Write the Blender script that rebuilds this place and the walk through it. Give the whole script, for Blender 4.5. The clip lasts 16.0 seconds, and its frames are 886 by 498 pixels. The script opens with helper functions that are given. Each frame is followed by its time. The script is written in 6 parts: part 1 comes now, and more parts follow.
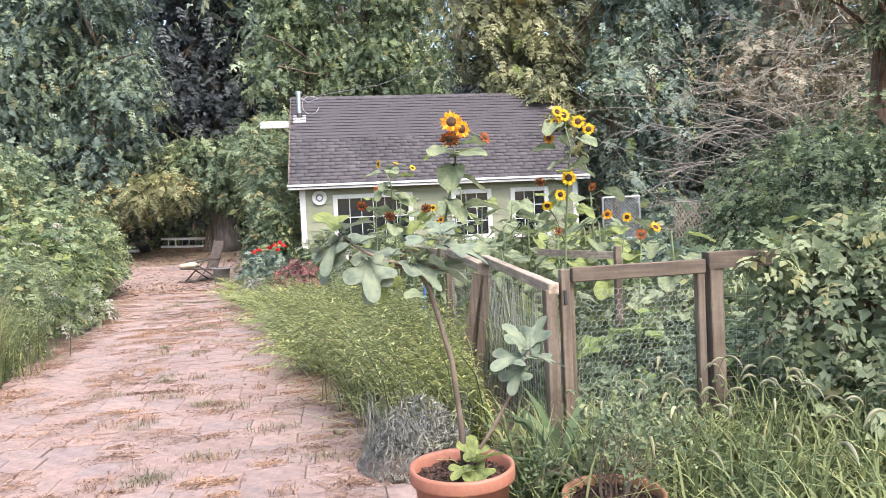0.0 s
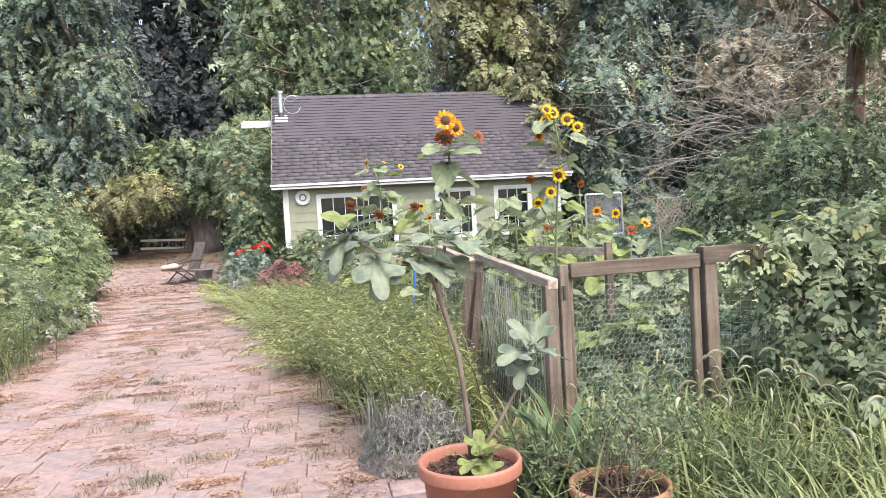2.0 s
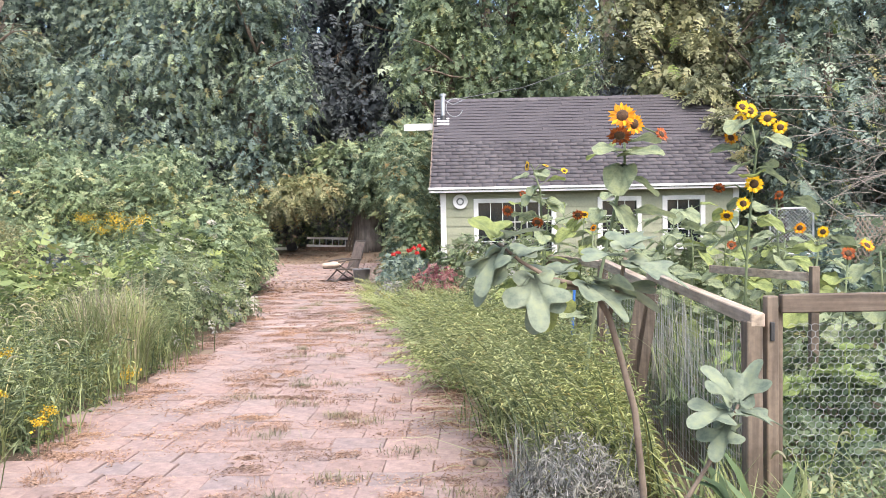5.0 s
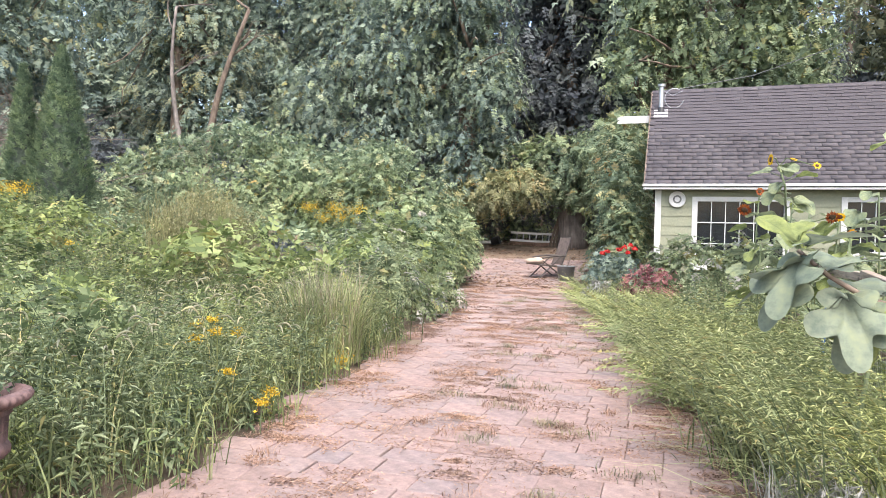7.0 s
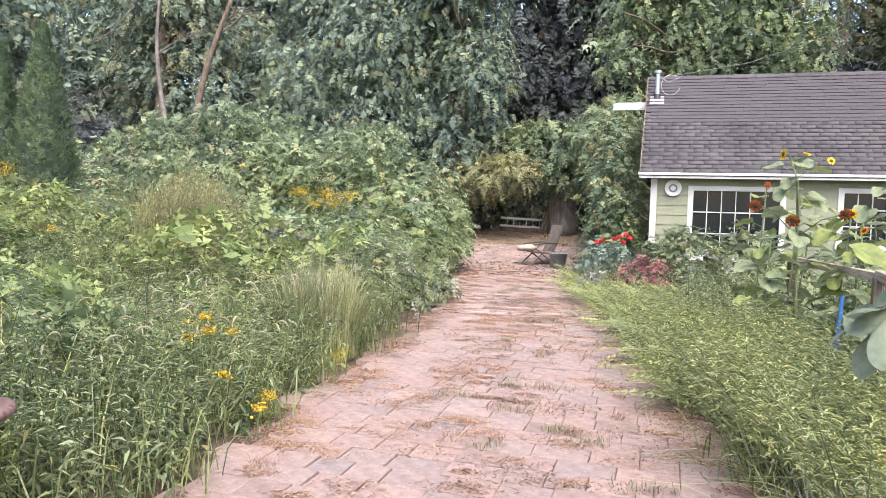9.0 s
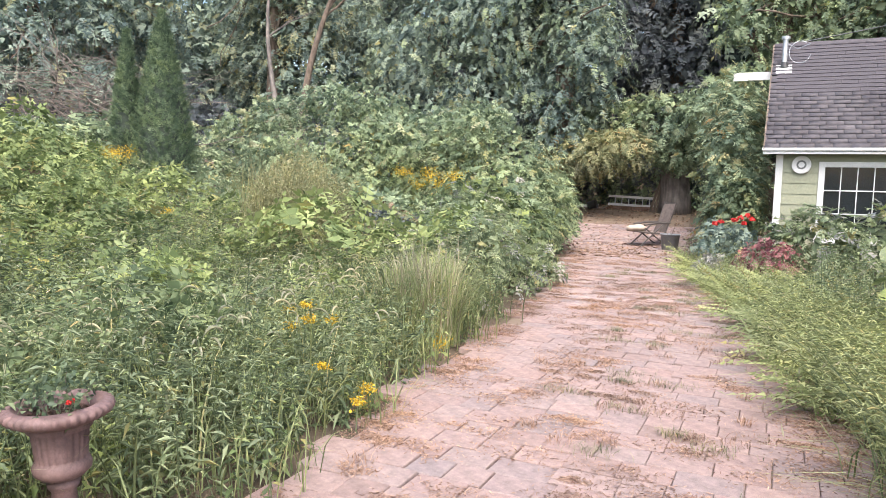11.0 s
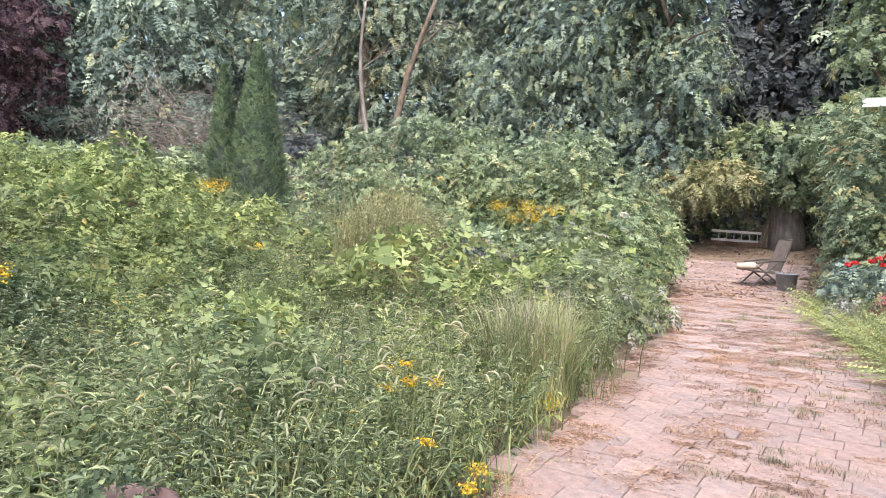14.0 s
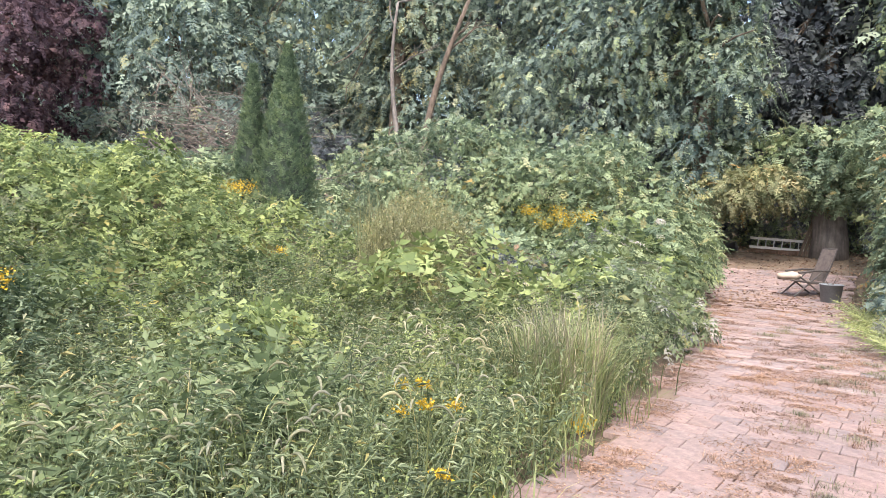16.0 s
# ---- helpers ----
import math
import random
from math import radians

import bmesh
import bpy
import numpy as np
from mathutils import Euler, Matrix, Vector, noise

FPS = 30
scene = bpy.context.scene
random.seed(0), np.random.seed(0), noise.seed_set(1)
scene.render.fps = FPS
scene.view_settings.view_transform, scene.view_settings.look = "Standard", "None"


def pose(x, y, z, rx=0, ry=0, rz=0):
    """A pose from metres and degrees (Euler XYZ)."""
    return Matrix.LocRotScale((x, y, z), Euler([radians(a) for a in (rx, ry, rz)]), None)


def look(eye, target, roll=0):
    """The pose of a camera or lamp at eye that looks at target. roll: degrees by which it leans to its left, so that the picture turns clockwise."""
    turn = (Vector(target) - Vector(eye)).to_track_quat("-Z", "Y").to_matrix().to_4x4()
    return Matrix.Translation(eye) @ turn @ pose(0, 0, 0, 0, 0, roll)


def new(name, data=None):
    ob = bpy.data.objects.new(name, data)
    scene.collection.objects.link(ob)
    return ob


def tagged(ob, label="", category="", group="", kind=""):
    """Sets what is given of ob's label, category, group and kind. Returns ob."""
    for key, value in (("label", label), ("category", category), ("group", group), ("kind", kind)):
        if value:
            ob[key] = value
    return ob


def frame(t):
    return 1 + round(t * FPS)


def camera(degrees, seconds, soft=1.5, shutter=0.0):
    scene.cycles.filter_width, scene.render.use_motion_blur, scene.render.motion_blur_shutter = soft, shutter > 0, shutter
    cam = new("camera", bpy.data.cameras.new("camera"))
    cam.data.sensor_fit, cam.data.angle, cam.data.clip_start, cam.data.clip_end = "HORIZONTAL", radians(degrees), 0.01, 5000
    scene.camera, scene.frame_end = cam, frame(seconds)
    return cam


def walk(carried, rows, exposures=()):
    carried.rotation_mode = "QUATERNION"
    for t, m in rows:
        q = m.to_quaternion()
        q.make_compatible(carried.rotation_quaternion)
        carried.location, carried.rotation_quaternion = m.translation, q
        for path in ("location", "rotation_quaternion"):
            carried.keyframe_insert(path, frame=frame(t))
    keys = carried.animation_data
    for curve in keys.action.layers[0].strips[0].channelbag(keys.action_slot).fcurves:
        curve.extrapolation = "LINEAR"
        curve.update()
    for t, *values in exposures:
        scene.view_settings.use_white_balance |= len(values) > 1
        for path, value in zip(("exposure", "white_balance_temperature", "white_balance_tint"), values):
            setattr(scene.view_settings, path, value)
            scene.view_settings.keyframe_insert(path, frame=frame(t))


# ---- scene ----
cam = camera(63.5, 16.0, soft=0.5)
PATH = [
    (0, (0.677, -1.536, 1.459), (0.973, 0.44, 1.381), -2.7),
    (0.5, (0.66, -1.544, 1.459), (0.895, 0.441, 1.39), -1.8),
    (1, (0.638, -1.547, 1.465), (0.905, 0.435, 1.412), -1.8),
    (1.5, (0.602, -1.552, 1.467), (0.929, 0.421, 1.419), -2.1),
    (2, (0.561, -1.555, 1.461), (0.913, 0.412, 1.376), -3.3),
    (2.5, (0.57, -1.516, 1.455), (0.818, 0.462, 1.293), -2.7),
    (3, (0.652, -1.386, 1.464), (0.76, 0.609, 1.375), -2.8),
    (3.2, (0.679, -1.339, 1.47), (0.724, 0.66, 1.414), -1.4),
    (5.3, (0.558, -0.901, 1.473), (0.445, 1.095, 1.422), -0.5),
    (5.5, (0.521, -0.879, 1.475), (0.366, 1.114, 1.419), 0.0),
    (6, (0.464, -0.841, 1.468), (0.036, 1.108, 1.333), 0.1),
    (6.5, (0.431, -0.696, 1.469), (-0.163, 1.212, 1.412), -0.4),
    (7, (0.408, -0.591, 1.475), (-0.216, 1.308, 1.411), 1.0),
    (7.5, (0.379, -0.545, 1.464), (-0.264, 1.343, 1.317), -0.2),
    (8, (0.278, -0.48, 1.471), (-0.279, 1.434, 1.301), 1.9),
    (8.2, (0.222, -0.471, 1.489), (-0.338, 1.444, 1.342), 1.8),
    (10.3, (0.165, -0.188, 1.639), (-0.593, 1.661, 1.539), 0.8),
    (10.5, (0.151, -0.158, 1.627), (-0.655, 1.667, 1.481), 0.4),
    (11, (0.075, -0.117, 1.629), (-0.775, 1.684, 1.445), 1.3),
    (11.5, (-0.075, -0.071, 1.653), (-0.974, 1.713, 1.555), 1.5),
    (12, (-0.184, -0.024, 1.645), (-1.125, 1.735, 1.512), 1.9),
    (12.5, (-0.222, 0.047, 1.631), (-1.273, 1.735, 1.421), 1.5),
    (13, (-0.269, 0.219, 1.665), (-1.391, 1.867, 1.509), 2.8),
    (13.5, (-0.323, 0.372, 1.661), (-1.502, 1.979, 1.496), 1.7),
    (14, (-0.453, 0.434, 1.689), (-1.513, 2.126, 1.584), 1.6),
    (14.5, (-0.596, 0.488, 1.697), (-1.61, 2.21, 1.625), -0.8),
    (15, (-0.646, 0.547, 1.687), (-1.694, 2.241, 1.514), -0.5),
    (15.5, (-0.629, 0.656, 1.71), (-1.744, 2.313, 1.612), 0.1),
    (16, (-0.604, 0.776, 1.719), (-1.738, 2.421, 1.619), 2.2),
]
walk(cam, [(t, look(eye, target, roll)) for t, eye, target, roll in PATH])

# ---- world and light: soft, bright overcast daylight ----
world = bpy.data.worlds.new("world")
scene.world = world
world.use_nodes = True
wn = world.node_tree
sky = wn.nodes.new("ShaderNodeTexSky")
sky.sky_type = "NISHITA"
sky.sun_disc = False
sky.sun_elevation = radians(56)
sky.sun_rotation = radians(153)
sky.air_density, sky.dust_density = 1.0, 4.0
wn.links.new(sky.outputs[0], wn.nodes["Background"].inputs[0])
wn.nodes["Background"].inputs[1].default_value = 0.15
sun = new("sun", bpy.data.lights.new("sun", "SUN"))
sun.data.energy, sun.data.angle = 1.1, radians(50)
sun.data.color = (0.99, 0.97, 0.96)
sun.matrix_world = look((5, -10, 17), (0, 0, 0))
scene.view_settings.exposure = 1.85

rng = np.random.default_rng(7)
Z = Vector((0, 0, 1))


# ---- materials ----
def nodes_of(name):
    m = bpy.data.materials.new(name)
    m.use_nodes = True
    nt = m.node_tree
    return m, nt, nt.nodes["Principled BSDF"]


def ramp(nt, fac, stops):
    r = nt.nodes.new("ShaderNodeValToRGB")
    el = r.color_ramp.elements
    while len(el) < len(stops):
        el.new(0.5)
    for e, (p, c) in zip(el, stops):
        e.position, e.color = p, (*c, 1)
    nt.links.new(fac, r.inputs[0])
    return r.outputs[0]


def noise_tex(nt, scale, detail=4.0, rough=0.55, coord="Object"):
    tc = nt.nodes.new("ShaderNodeTexCoord")
    n = nt.nodes.new("ShaderNodeTexNoise")
    n.inputs["Scale"].default_value = scale
    n.inputs["Detail"].default_value = detail
    n.inputs["Roughness"].default_value = rough
    nt.links.new(tc.outputs[coord], n.inputs["Vector"])
    return n.outputs["Fac"]


def blend(nt, a, b, fac, mode="MIX"):
    mx = nt.nodes.new("ShaderNodeMix")
    mx.data_type, mx.blend_type = "RGBA", mode
    for sock, v in ((mx.inputs[0], fac), (mx.inputs[6], a), (mx.inputs[7], b)):
        if isinstance(v, (int, float)):
            sock.default_value = v
        elif isinstance(v, tuple):
            sock.default_value = (*v, 1)
        else:
            nt.links.new(v, sock)
    return mx.outputs[2]


def bump(nt, bsdf, height, strength=0.4, dist=0.01):
    b = nt.nodes.new("ShaderNodeBump")
    b.inputs["Strength"].default_value, b.inputs["Distance"].default_value = strength, dist
    nt.links.new(height, b.inputs["Height"])
    nt.links.new(b.outputs[0], bsdf.inputs["Normal"])


def foliage(name, dark, mid, light, dry=None, translucent=0.35, rough=0.6, patch=0.6, fine=0, grey=0.25):
    """Leaves: tone varies leaf by leaf and in patches, with lit tops and shade painted in; thin enough to let light
    through.
    """
    m, nt, b = nodes_of(name)
    geo = nt.nodes.new("ShaderNodeNewGeometry")
    dark, mid, light = [tuple(k * ((1 - grey) * v + grey * (0.3 * c[0] + 0.6 * c[1] + 0.1 * c[2])) for k, v in zip((1.07, 1.0, 1.06), c)) for c in (dark, mid, light)]
    stops = [(0.0, dark), (0.4, mid), (0.85, light), (1.0, tuple(v * 1.12 for v in light))]
    if dry:
        stops = [(0.0, dark), (0.4, mid), (0.8, light), (0.94, tuple(v * 1.1 for v in light)), (0.975, dry)]
    c = ramp(nt, geo.outputs["Random Per Island"], stops)
    # painted light: patches run from cool shade to warm highlight
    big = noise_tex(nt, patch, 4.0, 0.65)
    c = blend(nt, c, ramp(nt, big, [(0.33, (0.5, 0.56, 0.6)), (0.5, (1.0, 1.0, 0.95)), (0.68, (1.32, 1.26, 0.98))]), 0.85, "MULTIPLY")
    if fine:
        f = noise_tex(nt, fine, 5.0, 0.7)
        c = blend(nt, c, ramp(nt, f, [(0.35, (0.7, 0.72, 0.7)), (0.62, (1.18, 1.15, 1.1))]), 0.8, "MULTIPLY")
        bump(nt, b, f, 0.5, 0.03)
    nt.links.new(c, b.inputs["Base Color"])
    b.inputs["Roughness"].default_value = rough
    b.inputs["Specular IOR Level"].default_value = 0.22
    tr = nt.nodes.new("ShaderNodeBsdfTranslucent")
    nt.links.new(c, tr.inputs["Color"])
    mix = nt.nodes.new("ShaderNodeMixShader")
    mix.inputs[0].default_value = translucent
    nt.links.new(b.outputs[0], mix.inputs[1])
    nt.links.new(tr.outputs[0], mix.inputs[2])
    nt.links.new(mix.outputs[0], nt.nodes["Material Output"].inputs[0])
    return m


def surface(name, lo, hi, scale=6.0, rough=0.8, fine=60.0, bump_d=0.004, bump_s=0.4, metal=0.0, vary=0.0, streak=None, hues=None):
    """Two scales of variation, fine relief, and a tone of its own for every object or piece."""
    m, nt, b = nodes_of(name)
    c = ramp(nt, noise_tex(nt, scale, 5.0, 0.6), [(0.3, lo), (0.7, hi)])
    f = noise_tex(nt, fine, 6.0, 0.7)
    c = blend(nt, c, ramp(nt, f, [(0.3, (0.72, 0.72, 0.72)), (0.7, (1.15, 1.15, 1.15))]), 0.7, "MULTIPLY")
    if streak:
        tc = nt.nodes.new("ShaderNodeTexCoord")
        mp = nt.nodes.new("ShaderNodeMapping")
        mp.inputs["Scale"].default_value = streak
        nt.links.new(tc.outputs["Object"], mp.inputs[0])
        w = nt.nodes.new("ShaderNodeTexNoise")
        w.inputs["Scale"].default_value, w.inputs["Detail"].default_value = 1.0, 6.0
        nt.links.new(mp.outputs[0], w.inputs["Vector"])
        c = blend(nt, c, ramp(nt, w.outputs["Fac"], [(0.35, (0.55, 0.55, 0.57)), (0.65, (1.2, 1.2, 1.2))]), 0.8, "MULTIPLY")
        f = w.outputs["Fac"]
    if vary:
        info = nt.nodes.new("ShaderNodeObjectInfo")
        geo = nt.nodes.new("ShaderNodeNewGeometry")
        add = nt.nodes.new("ShaderNodeMath")
        add.operation = "ADD"
        nt.links.new(info.outputs["Random"], add.inputs[0])
        nt.links.new(geo.outputs["Random Per Island"], add.inputs[1])
        fr = nt.nodes.new("ShaderNodeMath")
        fr.operation = "FRACT"
        nt.links.new(add.outputs[0], fr.inputs[0])
        c = blend(nt, c, ramp(nt, fr.outputs[0], hues or [(0.0, (1 - vary,) * 3), (1.0, (1 + vary,) * 3)]), 1.0, "MULTIPLY")
    nt.links.new(c, b.inputs["Base Color"])
    b.inputs["Roughness"].default_value = rough
    b.inputs["Metallic"].default_value = metal
    bump(nt, b, f, bump_s, bump_d)
    return m


def weathered(mat, scale, lo, hi, at=(0.38, 0.62)):
    """Stains of a middle size over a finished surface."""
    nt = mat.node_tree
    sock = nt.nodes["Principled BSDF"].inputs["Base Color"]
    c = sock.links[0].from_socket
    n = noise_tex(nt, scale, 7.0, 0.72)
    nt.links.new(blend(nt, c, ramp(nt, n, [(at[0], lo), (at[1], hi)]), 1.0, "MULTIPLY"), sock)
    return mat


M_SOIL = surface("soil", (0.07, 0.05, 0.032), (0.15, 0.11, 0.07), 1.5, 0.95, 40, 0.02, 0.8)
M_SAND = surface("joint_sand", (0.124, 0.087, 0.059), (0.211, 0.155, 0.112), 3, 0.95, 80, 0.006, 0.7)
M_PAVER = surface("paver", (0.232, 0.173, 0.157), (0.335, 0.268, 0.245), 1.1, 0.9, 150, 0.004, 0.7, vary=0.2,
                  hues=[(0.0, (0.86, 0.9, 0.95)), (0.3, (1.06, 0.96, 0.93)), (0.6, (0.98, 0.98, 0.99)), (0.8, (1.16, 1.08, 1.05)), (1.0, (0.84, 0.78, 0.76))])
weathered(M_PAVER, 11.0, (0.74, 0.72, 0.72), (1.14, 1.12, 1.1))
M_STRAW = foliage("dry_straw", (0.17, 0.092, 0.056), (0.28, 0.165, 0.1), (0.39, 0.255, 0.16), translucent=0.1, rough=0.8)
M_ROOF = surface("asphalt_shingle", (0.05, 0.044, 0.05), (0.09, 0.081, 0.087), 0.9, 0.92, 90, 0.004, 0.6, vary=0.06)
weathered(M_ROOF, 5.0, (0.8, 0.8, 0.82), (1.16, 1.15, 1.13))
M_SIDING = surface("green_siding", (0.204, 0.210, 0.141), (0.246, 0.252, 0.171), 2, 0.6, 30, 0.002, 0.2, vary=0.05)
M_WHITE = surface("white_paint", (0.504, 0.497, 0.475), (0.590, 0.583, 0.569), 4, 0.55, 60, 0.001, 0.2)
M_GREYSIDING = surface("grey_siding", (0.255, 0.262, 0.247), (0.315, 0.323, 0.307), 2, 0.7, 50, 0.002, 0.3, vary=0.08)
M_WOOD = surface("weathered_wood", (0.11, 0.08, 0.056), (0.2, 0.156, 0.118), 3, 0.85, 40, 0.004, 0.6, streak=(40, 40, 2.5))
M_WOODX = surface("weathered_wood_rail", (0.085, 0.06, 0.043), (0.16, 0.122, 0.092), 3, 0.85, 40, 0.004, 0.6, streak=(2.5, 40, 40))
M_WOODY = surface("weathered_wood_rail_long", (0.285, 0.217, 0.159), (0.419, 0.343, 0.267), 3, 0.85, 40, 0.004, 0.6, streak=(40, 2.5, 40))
M_BARK = surface("bark", (0.10, 0.075, 0.055), (0.22, 0.17, 0.13), 4, 0.95, 30, 0.02, 0.8, streak=(14, 14, 2))
M_PALEBARK = surface("pale_bark", (0.11, 0.092, 0.08), (0.22, 0.195, 0.175), 3, 0.9, 30, 0.01, 0.6, streak=(10, 10, 2))
M_REDBARK = surface("red_bark", (0.120, 0.066, 0.042), (0.204, 0.126, 0.090), 4, 0.95, 25, 0.02, 0.8, streak=(14, 14, 2))
M_PALETWIG = surface("pale_twig", (0.22, 0.185, 0.15), (0.38, 0.335, 0.285), 3, 0.9, 60, 0.002, 0.3)
M_TWIG = surface("dry_twig", (0.10, 0.078, 0.066), (0.2, 0.165, 0.14), 3, 0.9, 60, 0.002, 0.3)
M_TERRACOTTA = surface("terracotta_plastic", (0.302, 0.119, 0.076), (0.360, 0.151, 0.101), 3, 0.6, 40, 0.001, 0.2)
M_CLAY = surface("terracotta_clay", (0.280, 0.133, 0.070), (0.364, 0.189, 0.105), 5, 0.85, 50, 0.002, 0.4)
M_IRON = surface("painted_cast_iron", (0.115, 0.07, 0.062), (0.2, 0.128, 0.118), 7, 0.7, 90, 0.002, 0.5)
weathered(M_IRON, 8.0, (0.55, 0.52, 0.52), (1.12, 1.08, 1.08))
M_MULCH = surface("mulch", (0.05, 0.028, 0.02), (0.11, 0.06, 0.045), 20, 0.95, 80, 0.01, 0.8, vary=0.4)
M_STEEL = surface("galvanised_steel", (0.42, 0.43, 0.44), (0.58, 0.59, 0.6), 10, 0.45, 60, 0.001, 0.2, metal=0.8)
M_DARKWIRE = surface("dark_wire", (0.10, 0.10, 0.10), (0.2, 0.2, 0.19), 10, 0.5, 60, 0.001, 0.1, metal=0.6)
M_BUCKET = surface("grey_plastic", (0.2, 0.225, 0.24), (0.27, 0.295, 0.31), 5, 0.5, 40, 0.001, 0.1)
M_BLACK = surface("black_plastic", (0.02, 0.02, 0.022), (0.04, 0.04, 0.042), 5, 0.5, 40, 0.001, 0.1)
M_CHAIR = surface("chair_frame", (0.06, 0.05, 0.045), (0.12, 0.1, 0.09), 8, 0.6, 60, 0.001, 0.2)
M_SLING = surface("chair_sling", (0.10, 0.075, 0.065), (0.17, 0.135, 0.115), 10, 0.85, 200, 0.001, 0.4)
M_CUSHION = surface("faded_cushion", (0.36, 0.29, 0.23), (0.52, 0.43, 0.35), 5, 0.95, 80, 0.003, 0.4)
M_BLUE = surface("blue_plastic", (0.03, 0.11, 0.36), (0.05, 0.16, 0.45), 5, 0.4, 40, 0.001, 0.1)
M_YELLOW = foliage("yellow_petal", (0.62, 0.36, 0.01), (0.80, 0.52, 0.015), (0.88, 0.64, 0.04), translucent=0.3, grey=0.0)
M_ORANGE = foliage("orange_petal", (0.50, 0.17, 0.012), (0.68, 0.29, 0.015), (0.78, 0.42, 0.02), translucent=0.3, grey=0.0)
M_RUST = foliage("rust_petal", (0.14, 0.035, 0.015), (0.24, 0.06, 0.018), (0.36, 0.11, 0.025), translucent=0.25, grey=0.0)
M_RED = foliage("red_petal", (0.42, 0.02, 0.02), (0.62, 0.04, 0.035), (0.72, 0.09, 0.08), translucent=0.25, grey=0.0)
M_CREAM = foliage("cream_floret", (0.42, 0.42, 0.30), (0.58, 0.56, 0.42), (0.7, 0.68, 0.55), translucent=0.2)
M_GOLDROD = foliage("goldenrod_floret", (0.36, 0.25, 0.02), (0.52, 0.37, 0.03), (0.62, 0.47, 0.06), translucent=0.25, grey=0.0)
M_DISC = surface("seed_disc", (0.035, 0.016, 0.008), (0.10, 0.05, 0.02), 60, 0.9, 200, 0.004, 0.8)
# near-black green that paints the shade between conifer sprays
M_INNER_SHADE = surface("shaded_inside", (0.02, 0.03, 0.022), (0.048, 0.066, 0.044), 2.5, 0.95, 12, 0.05, 0.8)

# bluish haze over the wood is mixed into this leaf colour
L_FOREST = foliage("hazy_forest_leaf", (0.07, 0.12, 0.105), (0.15, 0.23, 0.185), (0.27, 0.37, 0.265), dry=(0.29, 0.28, 0.15), patch=0.35, grey=0.18)
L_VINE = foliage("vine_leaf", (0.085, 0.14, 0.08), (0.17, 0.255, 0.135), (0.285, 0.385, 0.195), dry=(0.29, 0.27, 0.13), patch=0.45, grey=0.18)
L_OLIVE = foliage("olive_leaf", (0.11, 0.135, 0.06), (0.205, 0.24, 0.11), (0.32, 0.35, 0.17), dry=(0.38, 0.3, 0.13), patch=0.5)
# bluish shade of the deep wood, put into the leaf colour
L_SHADED_WOOD = foliage("shaded_wood_leaf", (0.065, 0.085, 0.1), (0.095, 0.125, 0.14), (0.13, 0.17, 0.17), patch=0.5)
L_HOLLY = foliage("holly_leaf", (0.04, 0.075, 0.036), (0.08, 0.14, 0.062), (0.16, 0.24, 0.1), patch=0.7, rough=0.4)
L_PALEDRY = foliage("pale_dry_leaf", (0.17, 0.165, 0.1), (0.28, 0.27, 0.17), (0.4, 0.375, 0.25), dry=(0.34, 0.22, 0.14), patch=0.5)
L_CONIFER = foliage("conifer_spray", (0.055, 0.11, 0.055), (0.105, 0.185, 0.085), (0.19, 0.29, 0.13), patch=2.0, translucent=0.15)
L_PURPLE = foliage("purple_leaf", (0.052, 0.033, 0.046), (0.09, 0.052, 0.068), (0.14, 0.08, 0.092), patch=0.6)
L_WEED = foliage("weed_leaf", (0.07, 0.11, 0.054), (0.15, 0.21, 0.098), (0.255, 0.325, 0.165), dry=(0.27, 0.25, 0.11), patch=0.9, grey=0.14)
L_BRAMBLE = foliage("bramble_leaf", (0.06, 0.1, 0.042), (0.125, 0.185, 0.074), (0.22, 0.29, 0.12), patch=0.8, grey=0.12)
# lit copy of the bramble leaf: sunlight put into the base colour
L_BRAMBLE_LIT = foliage("sunlit_bramble_leaf", (0.085, 0.13, 0.045), (0.17, 0.24, 0.08), (0.285, 0.36, 0.13), dry=(0.34, 0.31, 0.12), patch=0.8, grey=0.08)
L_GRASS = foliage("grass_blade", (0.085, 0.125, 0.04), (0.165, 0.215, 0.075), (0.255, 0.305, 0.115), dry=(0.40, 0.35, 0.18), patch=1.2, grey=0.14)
L_DRYGRASS = foliage("straw_grass", (0.23, 0.21, 0.105), (0.37, 0.34, 0.185), (0.49, 0.45, 0.27), patch=1.5)
L_SEDGE = foliage("yellow_green_grass", (0.135, 0.175, 0.062), (0.23, 0.29, 0.105), (0.345, 0.405, 0.17), dry=(0.34, 0.30, 0.13), patch=1.0, grey=0.12)
L_FENCEVINE = foliage("fence_vine_leaf", (0.13, 0.19, 0.085), (0.2, 0.275, 0.125), (0.3, 0.375, 0.19), dry=(0.33, 0.31, 0.16), patch=1.5)
L_WISP = foliage("wispy_seed_spray", (0.16, 0.18, 0.06), (0.27, 0.285, 0.1), (0.38, 0.375, 0.16), patch=1.5)
L_TUFT = foliage("joint_grass", (0.1, 0.11, 0.055), (0.17, 0.175, 0.09), (0.26, 0.25, 0.13), dry=(0.33, 0.25, 0.14), patch=1.5)
L_FIG = foliage("fig_leaf", (0.115, 0.17, 0.1), (0.16, 0.225, 0.135), (0.22, 0.285, 0.175), patch=3.0, translucent=0.3, rough=0.55)
L_SUN = foliage("sunflower_leaf", (0.13, 0.19, 0.085), (0.19, 0.265, 0.125), (0.27, 0.345, 0.18), patch=2.0, translucent=0.35, fine=9.0)
